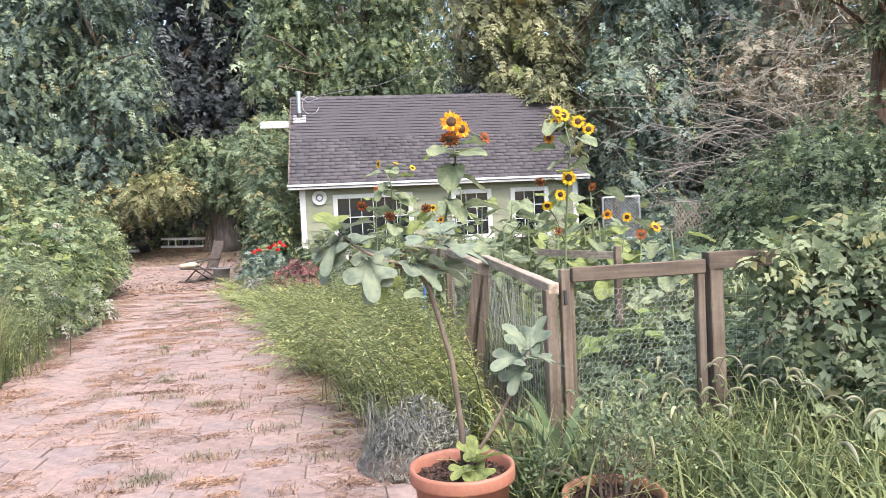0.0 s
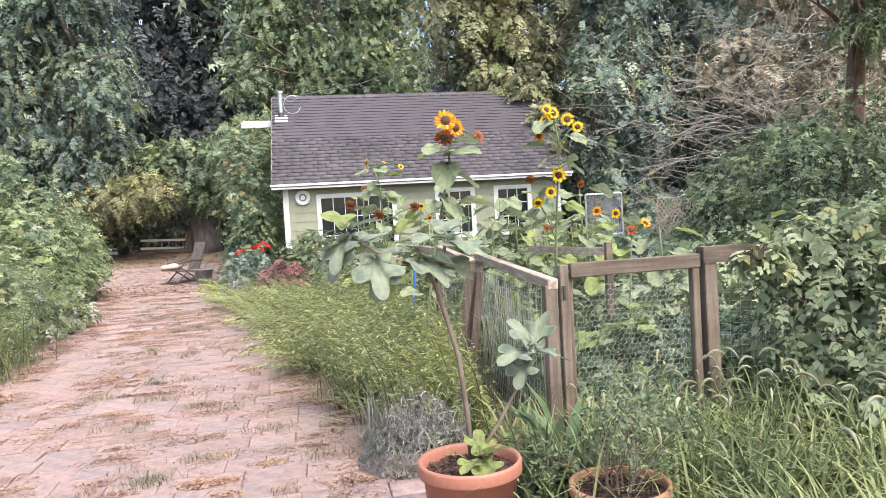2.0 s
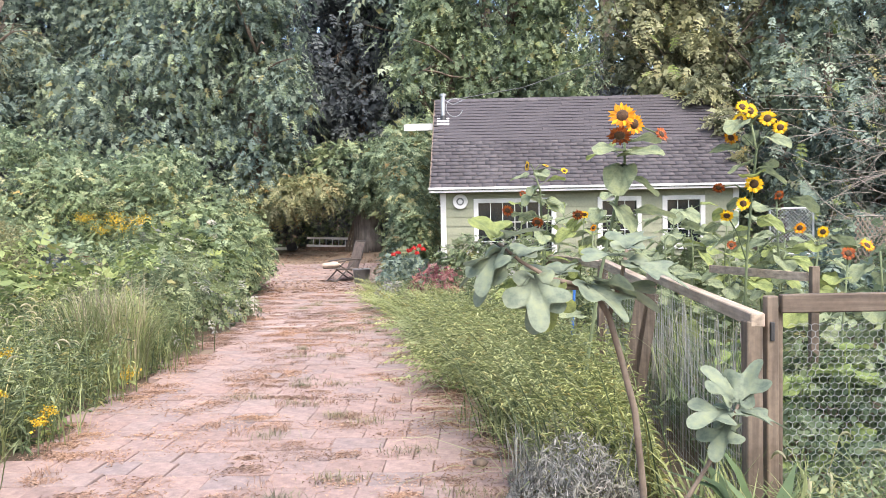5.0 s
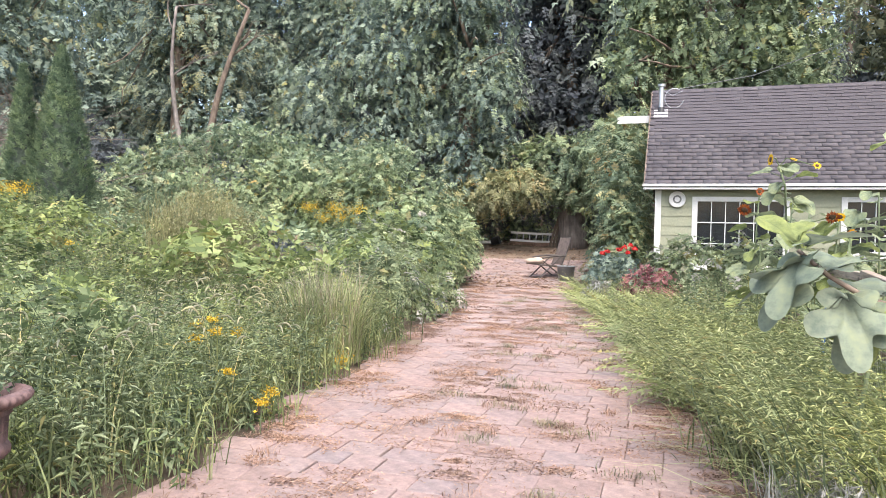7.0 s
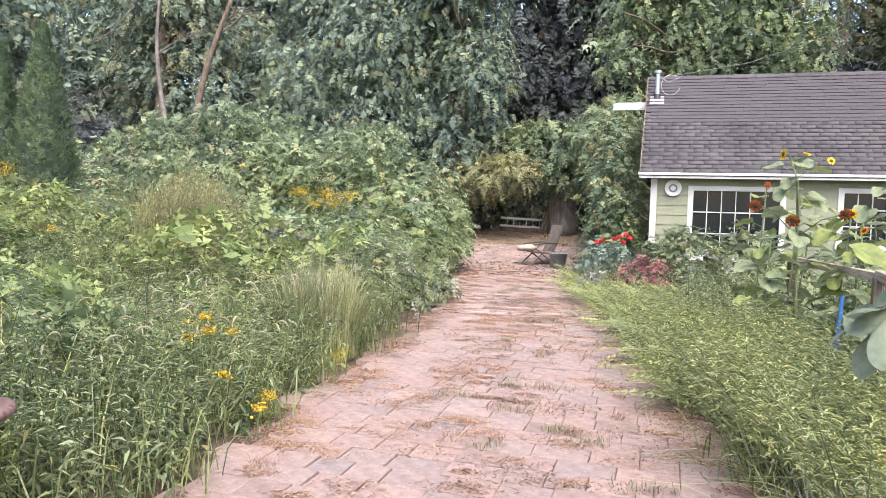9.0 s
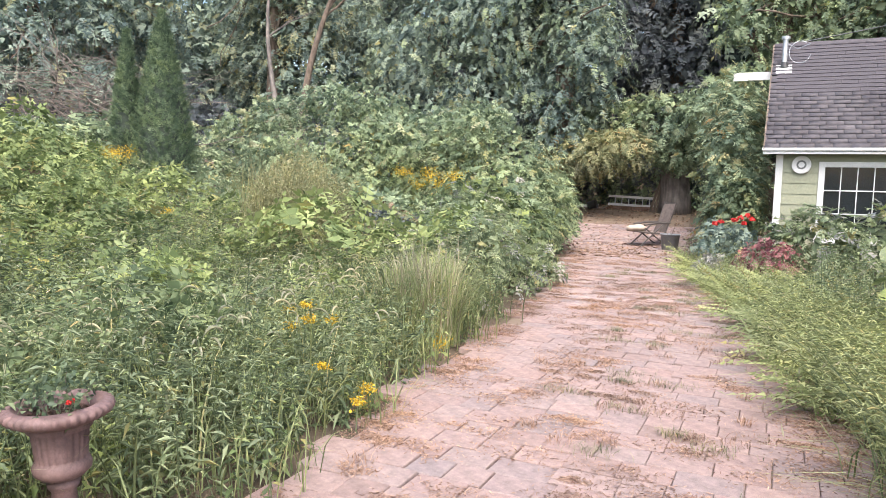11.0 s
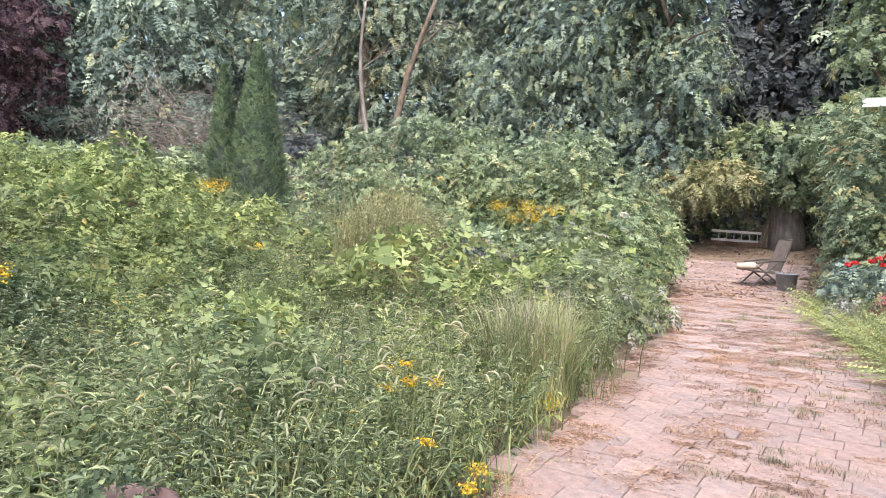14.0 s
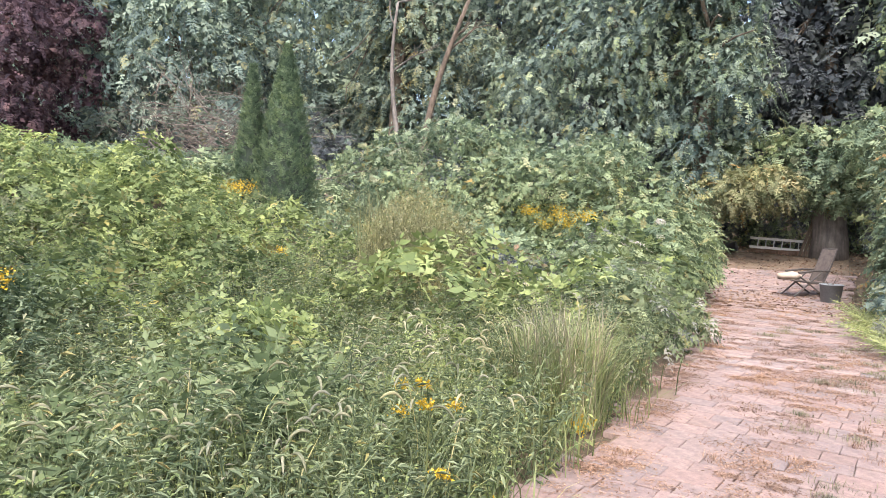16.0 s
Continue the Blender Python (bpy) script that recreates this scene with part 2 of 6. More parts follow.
L_LIME = foliage("young_leaf", (0.15, 0.215, 0.05), (0.21, 0.285, 0.075), (0.28, 0.35, 0.115), patch=2.0, translucent=0.4, fine=9.0, grey=0.14)
L_LAV = foliage("grey_green_leaf", (0.15, 0.17, 0.14), (0.24, 0.26, 0.22), (0.34, 0.35, 0.31), patch=2.0)
L_LILY = foliage("strap_leaf", (0.07, 0.135, 0.05), (0.11, 0.19, 0.07), (0.16, 0.25, 0.10), patch=2.0, rough=0.4)
L_YELLOWING = foliage("yellowing_leaf", (0.13, 0.165, 0.06), (0.22, 0.255, 0.095), (0.33, 0.34, 0.14), dry=(0.3, 0.19, 0.08), patch=0.8)
L_LITTER = foliage("fallen_leaf", (0.11, 0.06, 0.035), (0.22, 0.13, 0.075), (0.33, 0.22, 0.13), patch=1.0, translucent=0.05, rough=0.8)
L_ROSE = foliage("burgundy_leaf", (0.16, 0.045, 0.055), (0.28, 0.085, 0.09), (0.38, 0.16, 0.15), patch=2)
L_FOXTAIL = foliage("foxtail_seed_head", (0.17, 0.19, 0.09), (0.26, 0.28, 0.14), (0.37, 0.375, 0.21), patch=2)
L_SQUASH = foliage("squash_leaf", (0.1, 0.17, 0.04), (0.17, 0.26, 0.065), (0.26, 0.36, 0.1), patch=2, fine=9.0, grey=0.14)


# ---- mesh helpers ----
def mesh_np(name, verts, tris, mat, parent=None, label="", smooth=False):
    verts = np.asarray(verts, dtype=np.float32).reshape(-1, 3)
    tris = np.asarray(tris, dtype=np.int32).reshape(-1, 3)
    me = bpy.data.meshes.new(name)
    me.vertices.add(len(verts))
    me.vertices.foreach_set("co", verts.ravel())
    me.loops.add(tris.size)
    me.loops.foreach_set("vertex_index", tris.ravel())
    me.polygons.add(len(tris))
    me.polygons.foreach_set("loop_start", np.arange(0, tris.size, 3, dtype=np.int32))
    if smooth:
        me.polygons.foreach_set("use_smooth", np.ones(len(tris), dtype=bool))
    me.update(calc_edges=True)
    me.materials.append(mat)
    ob = new(name, me)
    ob.parent = parent
    if label:
        ob["label"] = label
    return ob


def clump(ob, parent):
    """Leaves past counting under a plant."""
    return tagged(ob, kind="stuff") if parent else ob


def part(name, bm, mat, parent=None, label="", smooth=False):
    me = bpy.data.meshes.new(name)
    bm.normal_update()
    bm.to_mesh(me)
    bm.free()
    me.materials.append(mat)
    if smooth:
        for p in me.polygons:
            p.use_smooth = True
    ob = new(name, me)
    ob.parent = parent
    if label:
        ob["label"] = label
    return ob


def thing(name, label, category, at=(0, 0, 0), group="", kind=""):
    ob = new(name)
    ob.empty_display_size = 0.1
    ob.location = at
    return tagged(ob, label, category, group, kind)


def box(bm, x0, x1, y0, y1, z0, z1, bevel=0.0, m=None):
    r = bmesh.ops.create_cube(bm, size=1.0)
    vs = r["verts"]
    for v in vs:
        v.co = Vector(((x0 + x1) / 2 + v.co.x * (x1 - x0), (y0 + y1) / 2 + v.co.y * (y1 - y0), (z0 + z1) / 2 + v.co.z * (z1 - z0)))
    if m is not None:
        for v in vs:
            v.co = m @ v.co
    if bevel:
        es = list({e for v in vs for e in v.link_edges})
        bmesh.ops.bevel(bm, geom=es, offset=bevel, segments=1, affect="EDGES")
    return bm


def nbox(*a, **k):
    return box(bmesh.new(), *a, **k)


def beam(bm, a, b, w, h, bevel=0.004, up=Z):
    """A squared timber from a to b."""
    a, b = Vector(a), Vector(b)
    d = (b - a)
    yv = d.normalized()
    xv = yv.cross(up).normalized() if abs(yv.dot(up)) < 0.99 else Vector((1, 0, 0))
    zv = xv.cross(yv).normalized()
    m = Matrix((xv, yv, zv)).transposed().to_4x4()
    m.translation = a
    return box(bm, -w / 2, w / 2, 0, d.length, -h / 2, h / 2, bevel, m)


def tube(bm, pts, radii, sides=6):
    rings = []
    pts = [Vector(p) for p in pts]
    if isinstance(radii, (int, float)):
        radii = [radii] * len(pts)
    for i, p in enumerate(pts):
        d = (pts[min(i + 1, len(pts) - 1)] - pts[max(i - 1, 0)]).normalized()
        x = d.cross(Vector((0.31, 0.2, 0.93))).normalized()
        y = d.cross(x)
        rings.append([bm.verts.new(p + (x * math.cos(a) + y * math.sin(a)) * radii[i]) for a in (2 * math.pi * k / sides for k in range(sides))])
    for r, s in zip(rings, rings[1:]):
        for k in range(sides):
            bm.faces.new((r[k], r[(k + 1) % sides], s[(k + 1) % sides], s[k]))
    bm.faces.new(rings[0][::-1])
    bm.faces.new(rings[-1])
    return bm


def lathe(bm, profile, n=40, at=(0, 0, 0), tilt=None, flute=0.0, flutes=0):
    rings = []
    for r, z, *f in profile:
        ring = []
        for k in range(n):
            a = 2 * math.pi * k / n
            rr = r * (1 + (flute * math.cos(a * flutes) if f and f[0] else 0))
            p = Vector((rr * math.cos(a), rr * math.sin(a), z))
            if tilt is not None:
                p = tilt @ p
            ring.append(bm.verts.new(p + Vector(at)))
        rings.append(ring)
    for r, s in zip(rings, rings[1:]):
        for k in range(n):
            bm.faces.new((r[k], r[(k + 1) % n], s[(k + 1) % n], s[k]))
    return rings


def unit(v):
    return v / np.maximum(np.linalg.norm(v, axis=-1, keepdims=True), 1e-9)


def leaves(name, P, N, length, width, mat, parent=None, droop=0.4, jitter=0.75, fold=0.2, label=""):
    """Many small folded leaves: each two triangles either side of its midrib."""
    P, N = np.asarray(P, float), np.asarray(N, float)
    n = len(P)
    N = unit(N + jitter * rng.normal(size=(n, 3)))
    T = rng.normal(size=(n, 3))
    T[:, 2] -= droop * 2
    T = unit(T - N * (T * N).sum(1, keepdims=True))
    B = np.cross(N, T)
    s = rng.uniform(0.6, 1.3, (n, 1))
    l, w = length * s, width * s
    base = P - T * l * 0.5
    tip = P + T * l * 0.5 - N * l * 0.08
    a = P - T * l * 0.08 + B * w * 0.5 + N * fold * w
    b = P - T * l * 0.08 - B * w * 0.5 + N * fold * w
    V = np.stack([base, a, tip, b], 1).reshape(-1, 3)
    i = np.arange(n)[:, None] * 4
    F = np.concatenate([i + [0, 1, 2], i + [0, 2, 3]], 1)
    return clump(mesh_np(name, V, F, mat, parent, label), parent)


def sprays(name, P, N, size, mat, parent=None, stations=4, leaf=0.45, width=0.5, droop=0.5, lift=0.6, wild=0.45, label=""):
    """Leafy shoots: leaflets in pairs along a drooping stalk, each shoot one connected piece."""
    P, N = np.asarray(P, float), unit(np.asarray(N, float))
    n, m = len(P), stations
    T = unit(0.8 * N + wild * rng.normal(size=(n, 3)) + [0, 0, -droop])
    U = N + [0, 0, lift] + 0.25 * rng.normal(size=(n, 3))
    U = unit(U - T * (U * T).sum(1, keepdims=True))
    B = np.cross(T, U)
    s = size * rng.uniform(0.6, 1.35, (n, 1))
    R = [P + T * s * (k / m - 0.3) - np.array([0, 0, 0.3]) * s * (k / m) ** 2 for k in range(m + 1)]
    V, F = list(R), []
    for k in range(m + 1):
        for g in ((1, -1) if k < m else (0,)):
            D = unit(T * (0.55 if g else 1.0) + g * B + 0.22 * rng.normal(size=(n, 3)))
            l = s * leaf * (1 - 0.5 * abs(k / m - 0.4)) * rng.uniform(0.75, 1.2, (n, 1))
            E = np.cross(U, D) * l * width / 2
            c = len(V)
            V += [R[k] + D * l * 0.45 + E, R[k] + D * l - U * l * 0.18, R[k] + D * l * 0.45 - E]
            F += [(k, c, c + 1), (k, c + 1, c + 2)]
            if g == 1:
                F.append((k, k + 1, c))
    V = np.stack(V, 1)
    F = (np.array(F)[None] + (np.arange(n) * V.shape[1])[:, None, None]).reshape(-1, 3)
    return clump(mesh_np(name, V.reshape(-1, 3), F, mat, parent, label), parent)


def blades(name, P, height, width, lean, mat, parent=None, label="", wind=(0, 0)):
    """Curved grass blades in three bends."""
    P = np.asarray(P, float)
    n = len(P)
    a = rng.uniform(0, 2 * np.pi, n)
    D = np.stack([np.cos(a) + wind[0], np.sin(a) + wind[1], 0 * a], 1)
    S = unit(np.stack([-D[:, 1], D[:, 0], 0 * a], 1) + 1e-6)
    h = height * rng.uniform(0.55, 1.15, (n, 1))
    k = lean * rng.uniform(0.3, 1.4, (n, 1))
    w = width * rng.uniform(0.7, 1.2, (n, 1))
    rows = []
    for s, ww in ((0.0, 0.8), (0.4, 1.0), (0.75, 0.7)):
        c = P + D * h * k * s * s + np.array([0, 0, 1.0]) * h * s * (1 - 0.35 * np.minimum(k, 1) * s)
        rows += [c - S * w * ww / 2, c + S * w * ww / 2]
    rows.append(P + D * h * k + np.array([0, 0, 1.0]) * h * (1 - 0.45 * np.minimum(k, 1.2)))
    V = np.stack(rows, 1).reshape(-1, 3)
    i = np.arange(n)[:, None] * 7
    F = np.concatenate([i + [0, 1, 3], i + [0, 3, 2], i + [2, 3, 5], i + [2, 5, 4], i + [4, 5, 6]], 1)
    return clump(mesh_np(name, V, F, mat, parent, label), parent)


def bumps(d, seed, amount=0.25, freq=2.2):
    """Smooth lumps on a unit sphere, from a few waves."""
    r = np.random.default_rng(seed)
    s = np.zeros(len(d))
    for k in range(7):
        f = r.normal(size=3) * freq * (1 + 0.5 * k)
        s += np.sin(d @ f + r.uniform(0, 6.3)) / (1 + 0.45 * k)
    return 1 + amount * s / 2.2


def shell(center, radii, n, seed, amount=0.25, depth=0.2, lower=-0.5, lumps=0.11):
    """Points and outward directions through the outer layer of a lumpy ellipsoid."""
    d = unit(rng.normal(size=(int(n * 1.5) + 8, 3)))
    d = d[d[:, 2] > lower][:int(n)]
    r = bumps(d, seed, amount) * bumps(d, seed + 1, lumps, 9.0) * (1 - depth * rng.uniform(0, 1, len(d)) ** 1.5) * (1 + 0.05 * rng.normal(size=len(d)))
    return np.asarray(center) + d * r[:, None] * np.asarray(radii), unit(d / np.asarray(radii))


def core(name, blobs, parent, mat, scale=0.66, size=None):
    """The dense, shaded inside of a shrub or crown: leaves at all angles."""
    P, N = [], []
    size = size or 0.23 * (sum(sum(b[1]) / 3 for b in blobs) / len(blobs)) ** 0.6
    for c, r, seed in blobs:
        m = sum(r) / 3
        n = min(2200, int(8.0 * m * m / size ** 2) + 60)
        d = unit(rng.normal(size=(n, 3)))
        P.append(np.asarray(c) + d * (bumps(d, seed, 0.25) * scale * rng.uniform(0.75, 1.15, n))[:, None] * np.asarray(r))
        N.append(d)
    return leaves(name, np.concatenate(P), np.concatenate(N), size, size * 0.65, mat, parent, 0.3, 0.9)


def smooth_step(a, b, x):
    t = np.clip((np.asarray(x, float) - a) / (b - a), 0, 1)
    return t * t * (3 - 2 * t)


def ground_z(x, y):
    x, y = np.asarray(x, float), np.asarray(y, float)
    z = 0.105 * np.clip(y - 20.5, 0, 30) + 0.22 * np.clip(y - 32, 0, 60)
    left = 0.17 * np.clip(-x - 5.5, 0, 14) * smooth_step(3, 9, y)
    z = np.maximum(z, left)
    z = z + 0.15 * np.clip(x - 12, 0, 60) * 0.5
    return z + 0.03 * np.sin(x * 1.7 + y) * np.sin(y * 1.3) * smooth_step(0.5, 2.5, np.minimum(np.abs(x + 3.0), np.abs(x - 0.8)))


def drive_edges(y):
    y = np.asarray(y, float)
    left = np.interp(y, [-8, 2.6, 8, 11.3, 18.5, 24, 28], [-2.15, -2.2, -2.85, -3.2, -4.9, -6.6, -8])
    right = np.interp(y, [-8, 2.2, 4, 6.5, 9.2, 12.5, 18.5, 24, 28], [1.2, 1.0, 0.7, 0.3, -0.2, -1.05, -2.2, -2.6, -3.0])
    return left, right


# ---- ground: one sheet to the horizon ----
def build_ground():
    xs = np.concatenate([[-900, -400, -150, -80], np.arange(-50, 50.1, 0.5), [80, 150, 400, 900]])
    ys = np.concatenate([[-900, -300, -100, -40], np.arange(-20, 60.1, 0.5), [80, 120, 300, 900]])
    X, Y = np.meshgrid(xs, ys)
    left, right = drive_edges(Y)
    on = smooth_step(-0.1, 0.35, np.maximum(left - X, X - right)) * 0 + ((X > left - 0.05) & (X < right + 0.05) & (Y < 27.5) & (Y > -9))
    Zg = ground_z(X, Y) - 0.06 * on - 0.012
    V = np.stack([X, Y, Zg], -1).reshape(-1, 3)
    nx = len(xs)
    i = np.arange(len(V)).reshape(len(ys), nx)
    a, b, c, d = i[:-1, :-1], i[:-1, 1:], i[1:, 1:], i[1:, :-1]
    F = np.concatenate([np.stack([a, b, c], -1).reshape(-1, 3), np.stack([a, c, d], -1).reshape(-1, 3)])
    return tagged(mesh_np("ground", V, F, M_SOIL, None, "", True), "dark earth under weeds and leaf litter", "ground", kind="structure")


build_ground()


def build_drive_bed():
    """The sandy bed that shows between the pavers."""
    ys = np.arange(-8, 28.01, 0.5)
    L, R = drive_edges(ys)
    V, F = [], []
    for k, y in enumerate(ys):
        for s in np.linspace(0, 1, 9):
            x = L[k] + (R[k] - L[k]) * s
            V.append((x, y, float(ground_z(x, y)) - 0.022))
    for k in range(len(ys) - 1):
        for j in range(8):
            a = k * 9 + j
            F += [(a, a + 1, a + 10), (a, a + 10, a + 9)]
    return tagged(mesh_np("pavement", V, F, M_SAND, None, "", True), "old pink paver driveway with weeds in the joints", "driveway", kind="structure")


pavement = build_drive_bed()


# ---- garden shed ----
SX0, SX1, SY0, SY1, EAVE, RIDGE = -0.08, 6.72, 15.75, 21.45, 2.36, 5.0


def build_shed():
    shed = thing("shed", "pale green garden shed with white trim and worn grey shingle roof", "shed", (SX0, SY0, 0))
    o = Vector((SX0, SY0, 0))
    W, D = SX1 - SX0, SY1 - SY0

    def put(name, bm, mat, par=shed, label="", smooth=False):
        return part(name, bm, mat, par, label, smooth)

    # front wall boards run between the openings; the openings go through
    openings = [(0.86, 2.55, 0.75, 2.1), (3.72, 4.5, 1.1, 2.1), (5.2, 5.95, 1.1, 2.1)]
    t = 0.12
    xs = [0.0] + [v for a in openings for v in a[:2]] + [W]
    for a, b in zip(xs[::2], xs[1::2]):
        front = put("wall", nbox(a, b, 0, t, -0.1, EAVE), M_SIDING, label="pale green lap siding")
    for a, b, z0, z1 in openings:
        put("wall", nbox(a, b, 0, t, -0.1, z0), M_SIDING)
        put("wall", nbox(a, b, 0, t, z1, EAVE), M_SIDING)
    zz = 0.1
    while zz < EAVE - 0.05:
        z1 = min(zz + 0.21, EAVE)
        cuts = [(0.1, W - 0.1)]
        for a, b, p, q in openings:
            if z1 > p - 0.1 and zz < q + 0.1:
                nxt = []
                for u, v in cuts:
                    if a - 0.1 > u and b + 0.1 < v:
                        nxt += [(u, a - 0.1), (b + 0.1, v)]
                    else:
                        nxt.append((u, v))
                cuts = nxt
        for u, v in cuts:
            bm = bmesh.new()
            vs = [bm.verts.new(c) for c in ((u, -0.024, zz), (v, -0.024, zz), (v, -0.004, zz), (u, -0.004, zz), (u, -0.008, z1 + 0.01), (v, -0.008, z1 + 0.01), (v, -0.003, z1 + 0.01), (u, -0.003, z1 + 0.01))]
            for f in ((0, 1, 5, 4), (3, 2, 1, 0), (4, 5, 6, 7), (0, 4, 7, 3), (1, 2, 6, 5), (2, 3, 7, 6)):
                bm.faces.new([vs[k] for k in f])
            part("board", bm, M_SIDING, front)
        zz += 0.21
    for a, b in ((0, 0.12), (W - t, W)):
        bm = nbox(a, b - 0.0, t, D, -0.1, EAVE)
        put("side_wall", bm, M_SIDING)
    put("back_wall", nbox(0.12, W - 0.12, D - 0.12, D, -0.1, EAVE), M_SIDING)
    for x in (0.001, W - t - 0.001):
        bm = bmesh.new()
        v = [bm.verts.new(c) for c in ((x, 0, EAVE), (x, D, EAVE), (x, D / 2, RIDGE - 0.12), (x + t, 0, EAVE), (x + t, D, EAVE), (x + t, D / 2, RIDGE - 0.12))]
        for f in ((0, 1, 2), (5, 4, 3), (0, 3, 4, 1), (1, 4, 5, 2), (2, 5, 3, 0)):
            bm.faces.new([v[k] for k in f])
        put("gable", bm, M_SIDING)
    for x in (-0.02, W - 0.11):
        put("corner_board", nbox(x, x + 0.13, -0.034, 0.02, -0.1, EAVE - 0.02, 0.004), M_WHITE)
    for a, b, z0, z1 in openings:
        win = part("window", nbox(a - 0.11, a, -0.036, 0.03, z0 - 0.1, z1 + 0.1, 0.004), M_WHITE, shed, "white framed window")
        part("frame", nbox(b, b + 0.11, -0.036, 0.03, z0 - 0.1, z1 + 0.1, 0.004), M_WHITE, win)
        part("frame", nbox(a, b, -0.036, 0.03, z1, z1 + 0.1, 0.004), M_WHITE, win)
        part("sill", nbox(a - 0.13, b + 0.13, -0.075, 0.03, z0 - 0.13, z0 - 0.1 + 0.1, 0.006), M_WHITE, win)
        nm = 3 if b - a < 1 else 6
        for k in range(1, nm):
            x = a + (b - a) * k / nm
            part("glazing_bar", nbox(x - 0.009, x + 0.009, 0.02, 0.045, z0, z1), M_WHITE, win)
        for k in range(1, 3):
            z = z0 + (z1 - z0) * k / 3
            part("glazing_bar", nbox(a, b, 0.024, 0.04, z - 0.012, z + 0.012), M_WHITE, win)
        part("pane", nbox(a, b, 0.05, 0.056, z0, z1), M_GLASS, win)
    put("fascia", nbox(-0.26, W + 0.25, -0.30, -0.27, EAVE - 0.02, EAVE + 0.09, 0.004), M_WHITE)
    put("gutter_lip", nbox(-0.28, W + 0.27, -0.335, -0.302, EAVE + 0.045, EAVE + 0.1, 0.004), M_WHITE)
    put("soffit", nbox(-0.24, W + 0.23, -0.268, 0.0, EAVE - 0.005, EAVE + 0.012), M_WHITE)
    # roof deck, both slopes
    run, rise = D / 2 + 0.3, RIDGE - (EAVE + 0.09)
    for sgn, lab in ((1, "front"), (-1, "back")):
        bm = bmesh.new()
        y0, ym = (-0.3, D / 2) if sgn > 0 else (D + 0.3, D / 2)
        v = [bm.verts.new(c) for c in ((-0.24, y0, EAVE + 0.09), (W + 0.23, y0, EAVE + 0.09), (W + 0.23, ym, RIDGE), (-0.24, ym, RIDGE), (-0.24, y0, EAVE + 0.03), (W + 0.23, y0, EAVE + 0.03), (W + 0.23, ym, RIDGE - 0.06), (-0.24, ym, RIDGE - 0.06))]
        for f in ((0, 1, 2, 3), (7, 6, 5, 4), (0, 4, 5, 1), (1, 5, 6, 2), (3, 7, 4, 0)):
            bm.faces.new([v[k] for k in f])
        bmesh.ops.recalc_face_normals(bm, faces=bm.faces)
        roof = put("roof", bm, M_ROOF, label="grey asphalt shingle roof")
        if sgn > 0:
            front_roof = roof
    for x in (-0.262, W + 0.231):
        for sgn in (1, -1):
            bm = bmesh.new()
            beam(bm, (x + 0.015, D / 2 - sgn * (D / 2 + 0.3), EAVE + 0.04), (x + 0.015, D / 2, RIDGE - 0.05), 0.03, 0.13)
            put("rake_board", bm, M_BARK)
    # ridge cap
    for k in range(26):
        x = -0.24 + k * (W + 0.47) / 26
        bm = bmesh.new()
        h = 0.006 * (k % 2)
        v = [bm.verts.new(c) for c in ((x, D / 2 - 0.13, RIDGE - 0.085 + h), (x + 0.285, D / 2 - 0.13, RIDGE - 0.085 + h), (x + 0.285, D / 2, RIDGE + 0.035 + h), (x, D / 2, RIDGE + 0.035 + h), (x, D / 2 + 0.13, RIDGE - 0.085 + h), (x + 0.285, D / 2 + 0.13, RIDGE - 0.085 + h))]
        bm.faces.new([v[i] for i in (0, 1, 2, 3)])
        bm.faces.new([v[i] for i in (3, 2, 5, 4)])
        part("ridge_shingle", bm, M_ROOF, front_roof)
    # vent pipe with flashing, standing on the roof
    px, py = 0.0, 2.05
    pz = EAVE + 0.09 + (py + 0.3) / run * rise
    bm = bmesh.new()
    tube(bm, [(px, py, pz - 0.1), (px, py, pz + 0.62)], 0.055, 12)
    tube(bm, [(px, py, pz + 0.62), (px, py, pz + 0.68)], 0.09, 12)
    pipe = put("vent_pipe", bm, M_STEEL, label="galvanised vent pipe")
    bm = bmesh.new()
    tube(bm, [(px, py, pz), (px, py, pz + 0.12)], [0.085, 0.062], 12)
    part("boot", bm, M_BLACK, pipe)
    s = rise / run
    bm = bmesh.new()
    v = [bm.verts.new(c) for c in ((px - 0.16, py - 0.22, pz - 0.22 * s + 0.03), (px + 0.16, py - 0.22, pz - 0.22 * s + 0.03), (px + 0.16, py + 0.05, pz + 0.05 * s + 0.03), (px - 0.16, py + 0.05, pz + 0.05 * s + 0.03))]
    bm.faces.new(v)
    r = bmesh.ops.extrude_face_region(bm, geom=bm.faces[:])
    for e in r["geom"]:
        if isinstance(e, bmesh.types.BMVert):
            e.co.z -= 0.02
    part("flashing", bm, M_WHITE, pipe)
    bm = bmesh.new()
    tube(bm, [(px + 0.3 + 0.22 * math.cos(a), py - 0.05, pz + 0.32 + 0.24 * math.sin(a)) for a in np.linspace(1.0, 6.0, 14)], 0.008, 5)
    tube(bm, [(px, py, pz + 0.55), (px + 0.25, py, pz + 0.4), (px + 0.5, py, pz + 0.5)], 0.008, 5)
    put("loose_wire", bm, M_STEEL)
    # board that sticks out past the gable
    put("projecting_board", nbox(-1.05, -0.262, 2.2, 2.24, 4.12, 4.3, 0.004), M_WHITE, label="white painted board")
    return shed, front_roof, run, rise, W


M_GLASS, _nt, _b = nodes_of("window_glass")
_b.inputs["Base Color"].default_value = (0.02, 0.025, 0.03, 1)
_b.inputs["Roughness"].default_value = 0.08
_b.inputs["Transmission Weight"].default_value = 0.35
shed, front_roof, RUN, RISE, SW = build_shed()


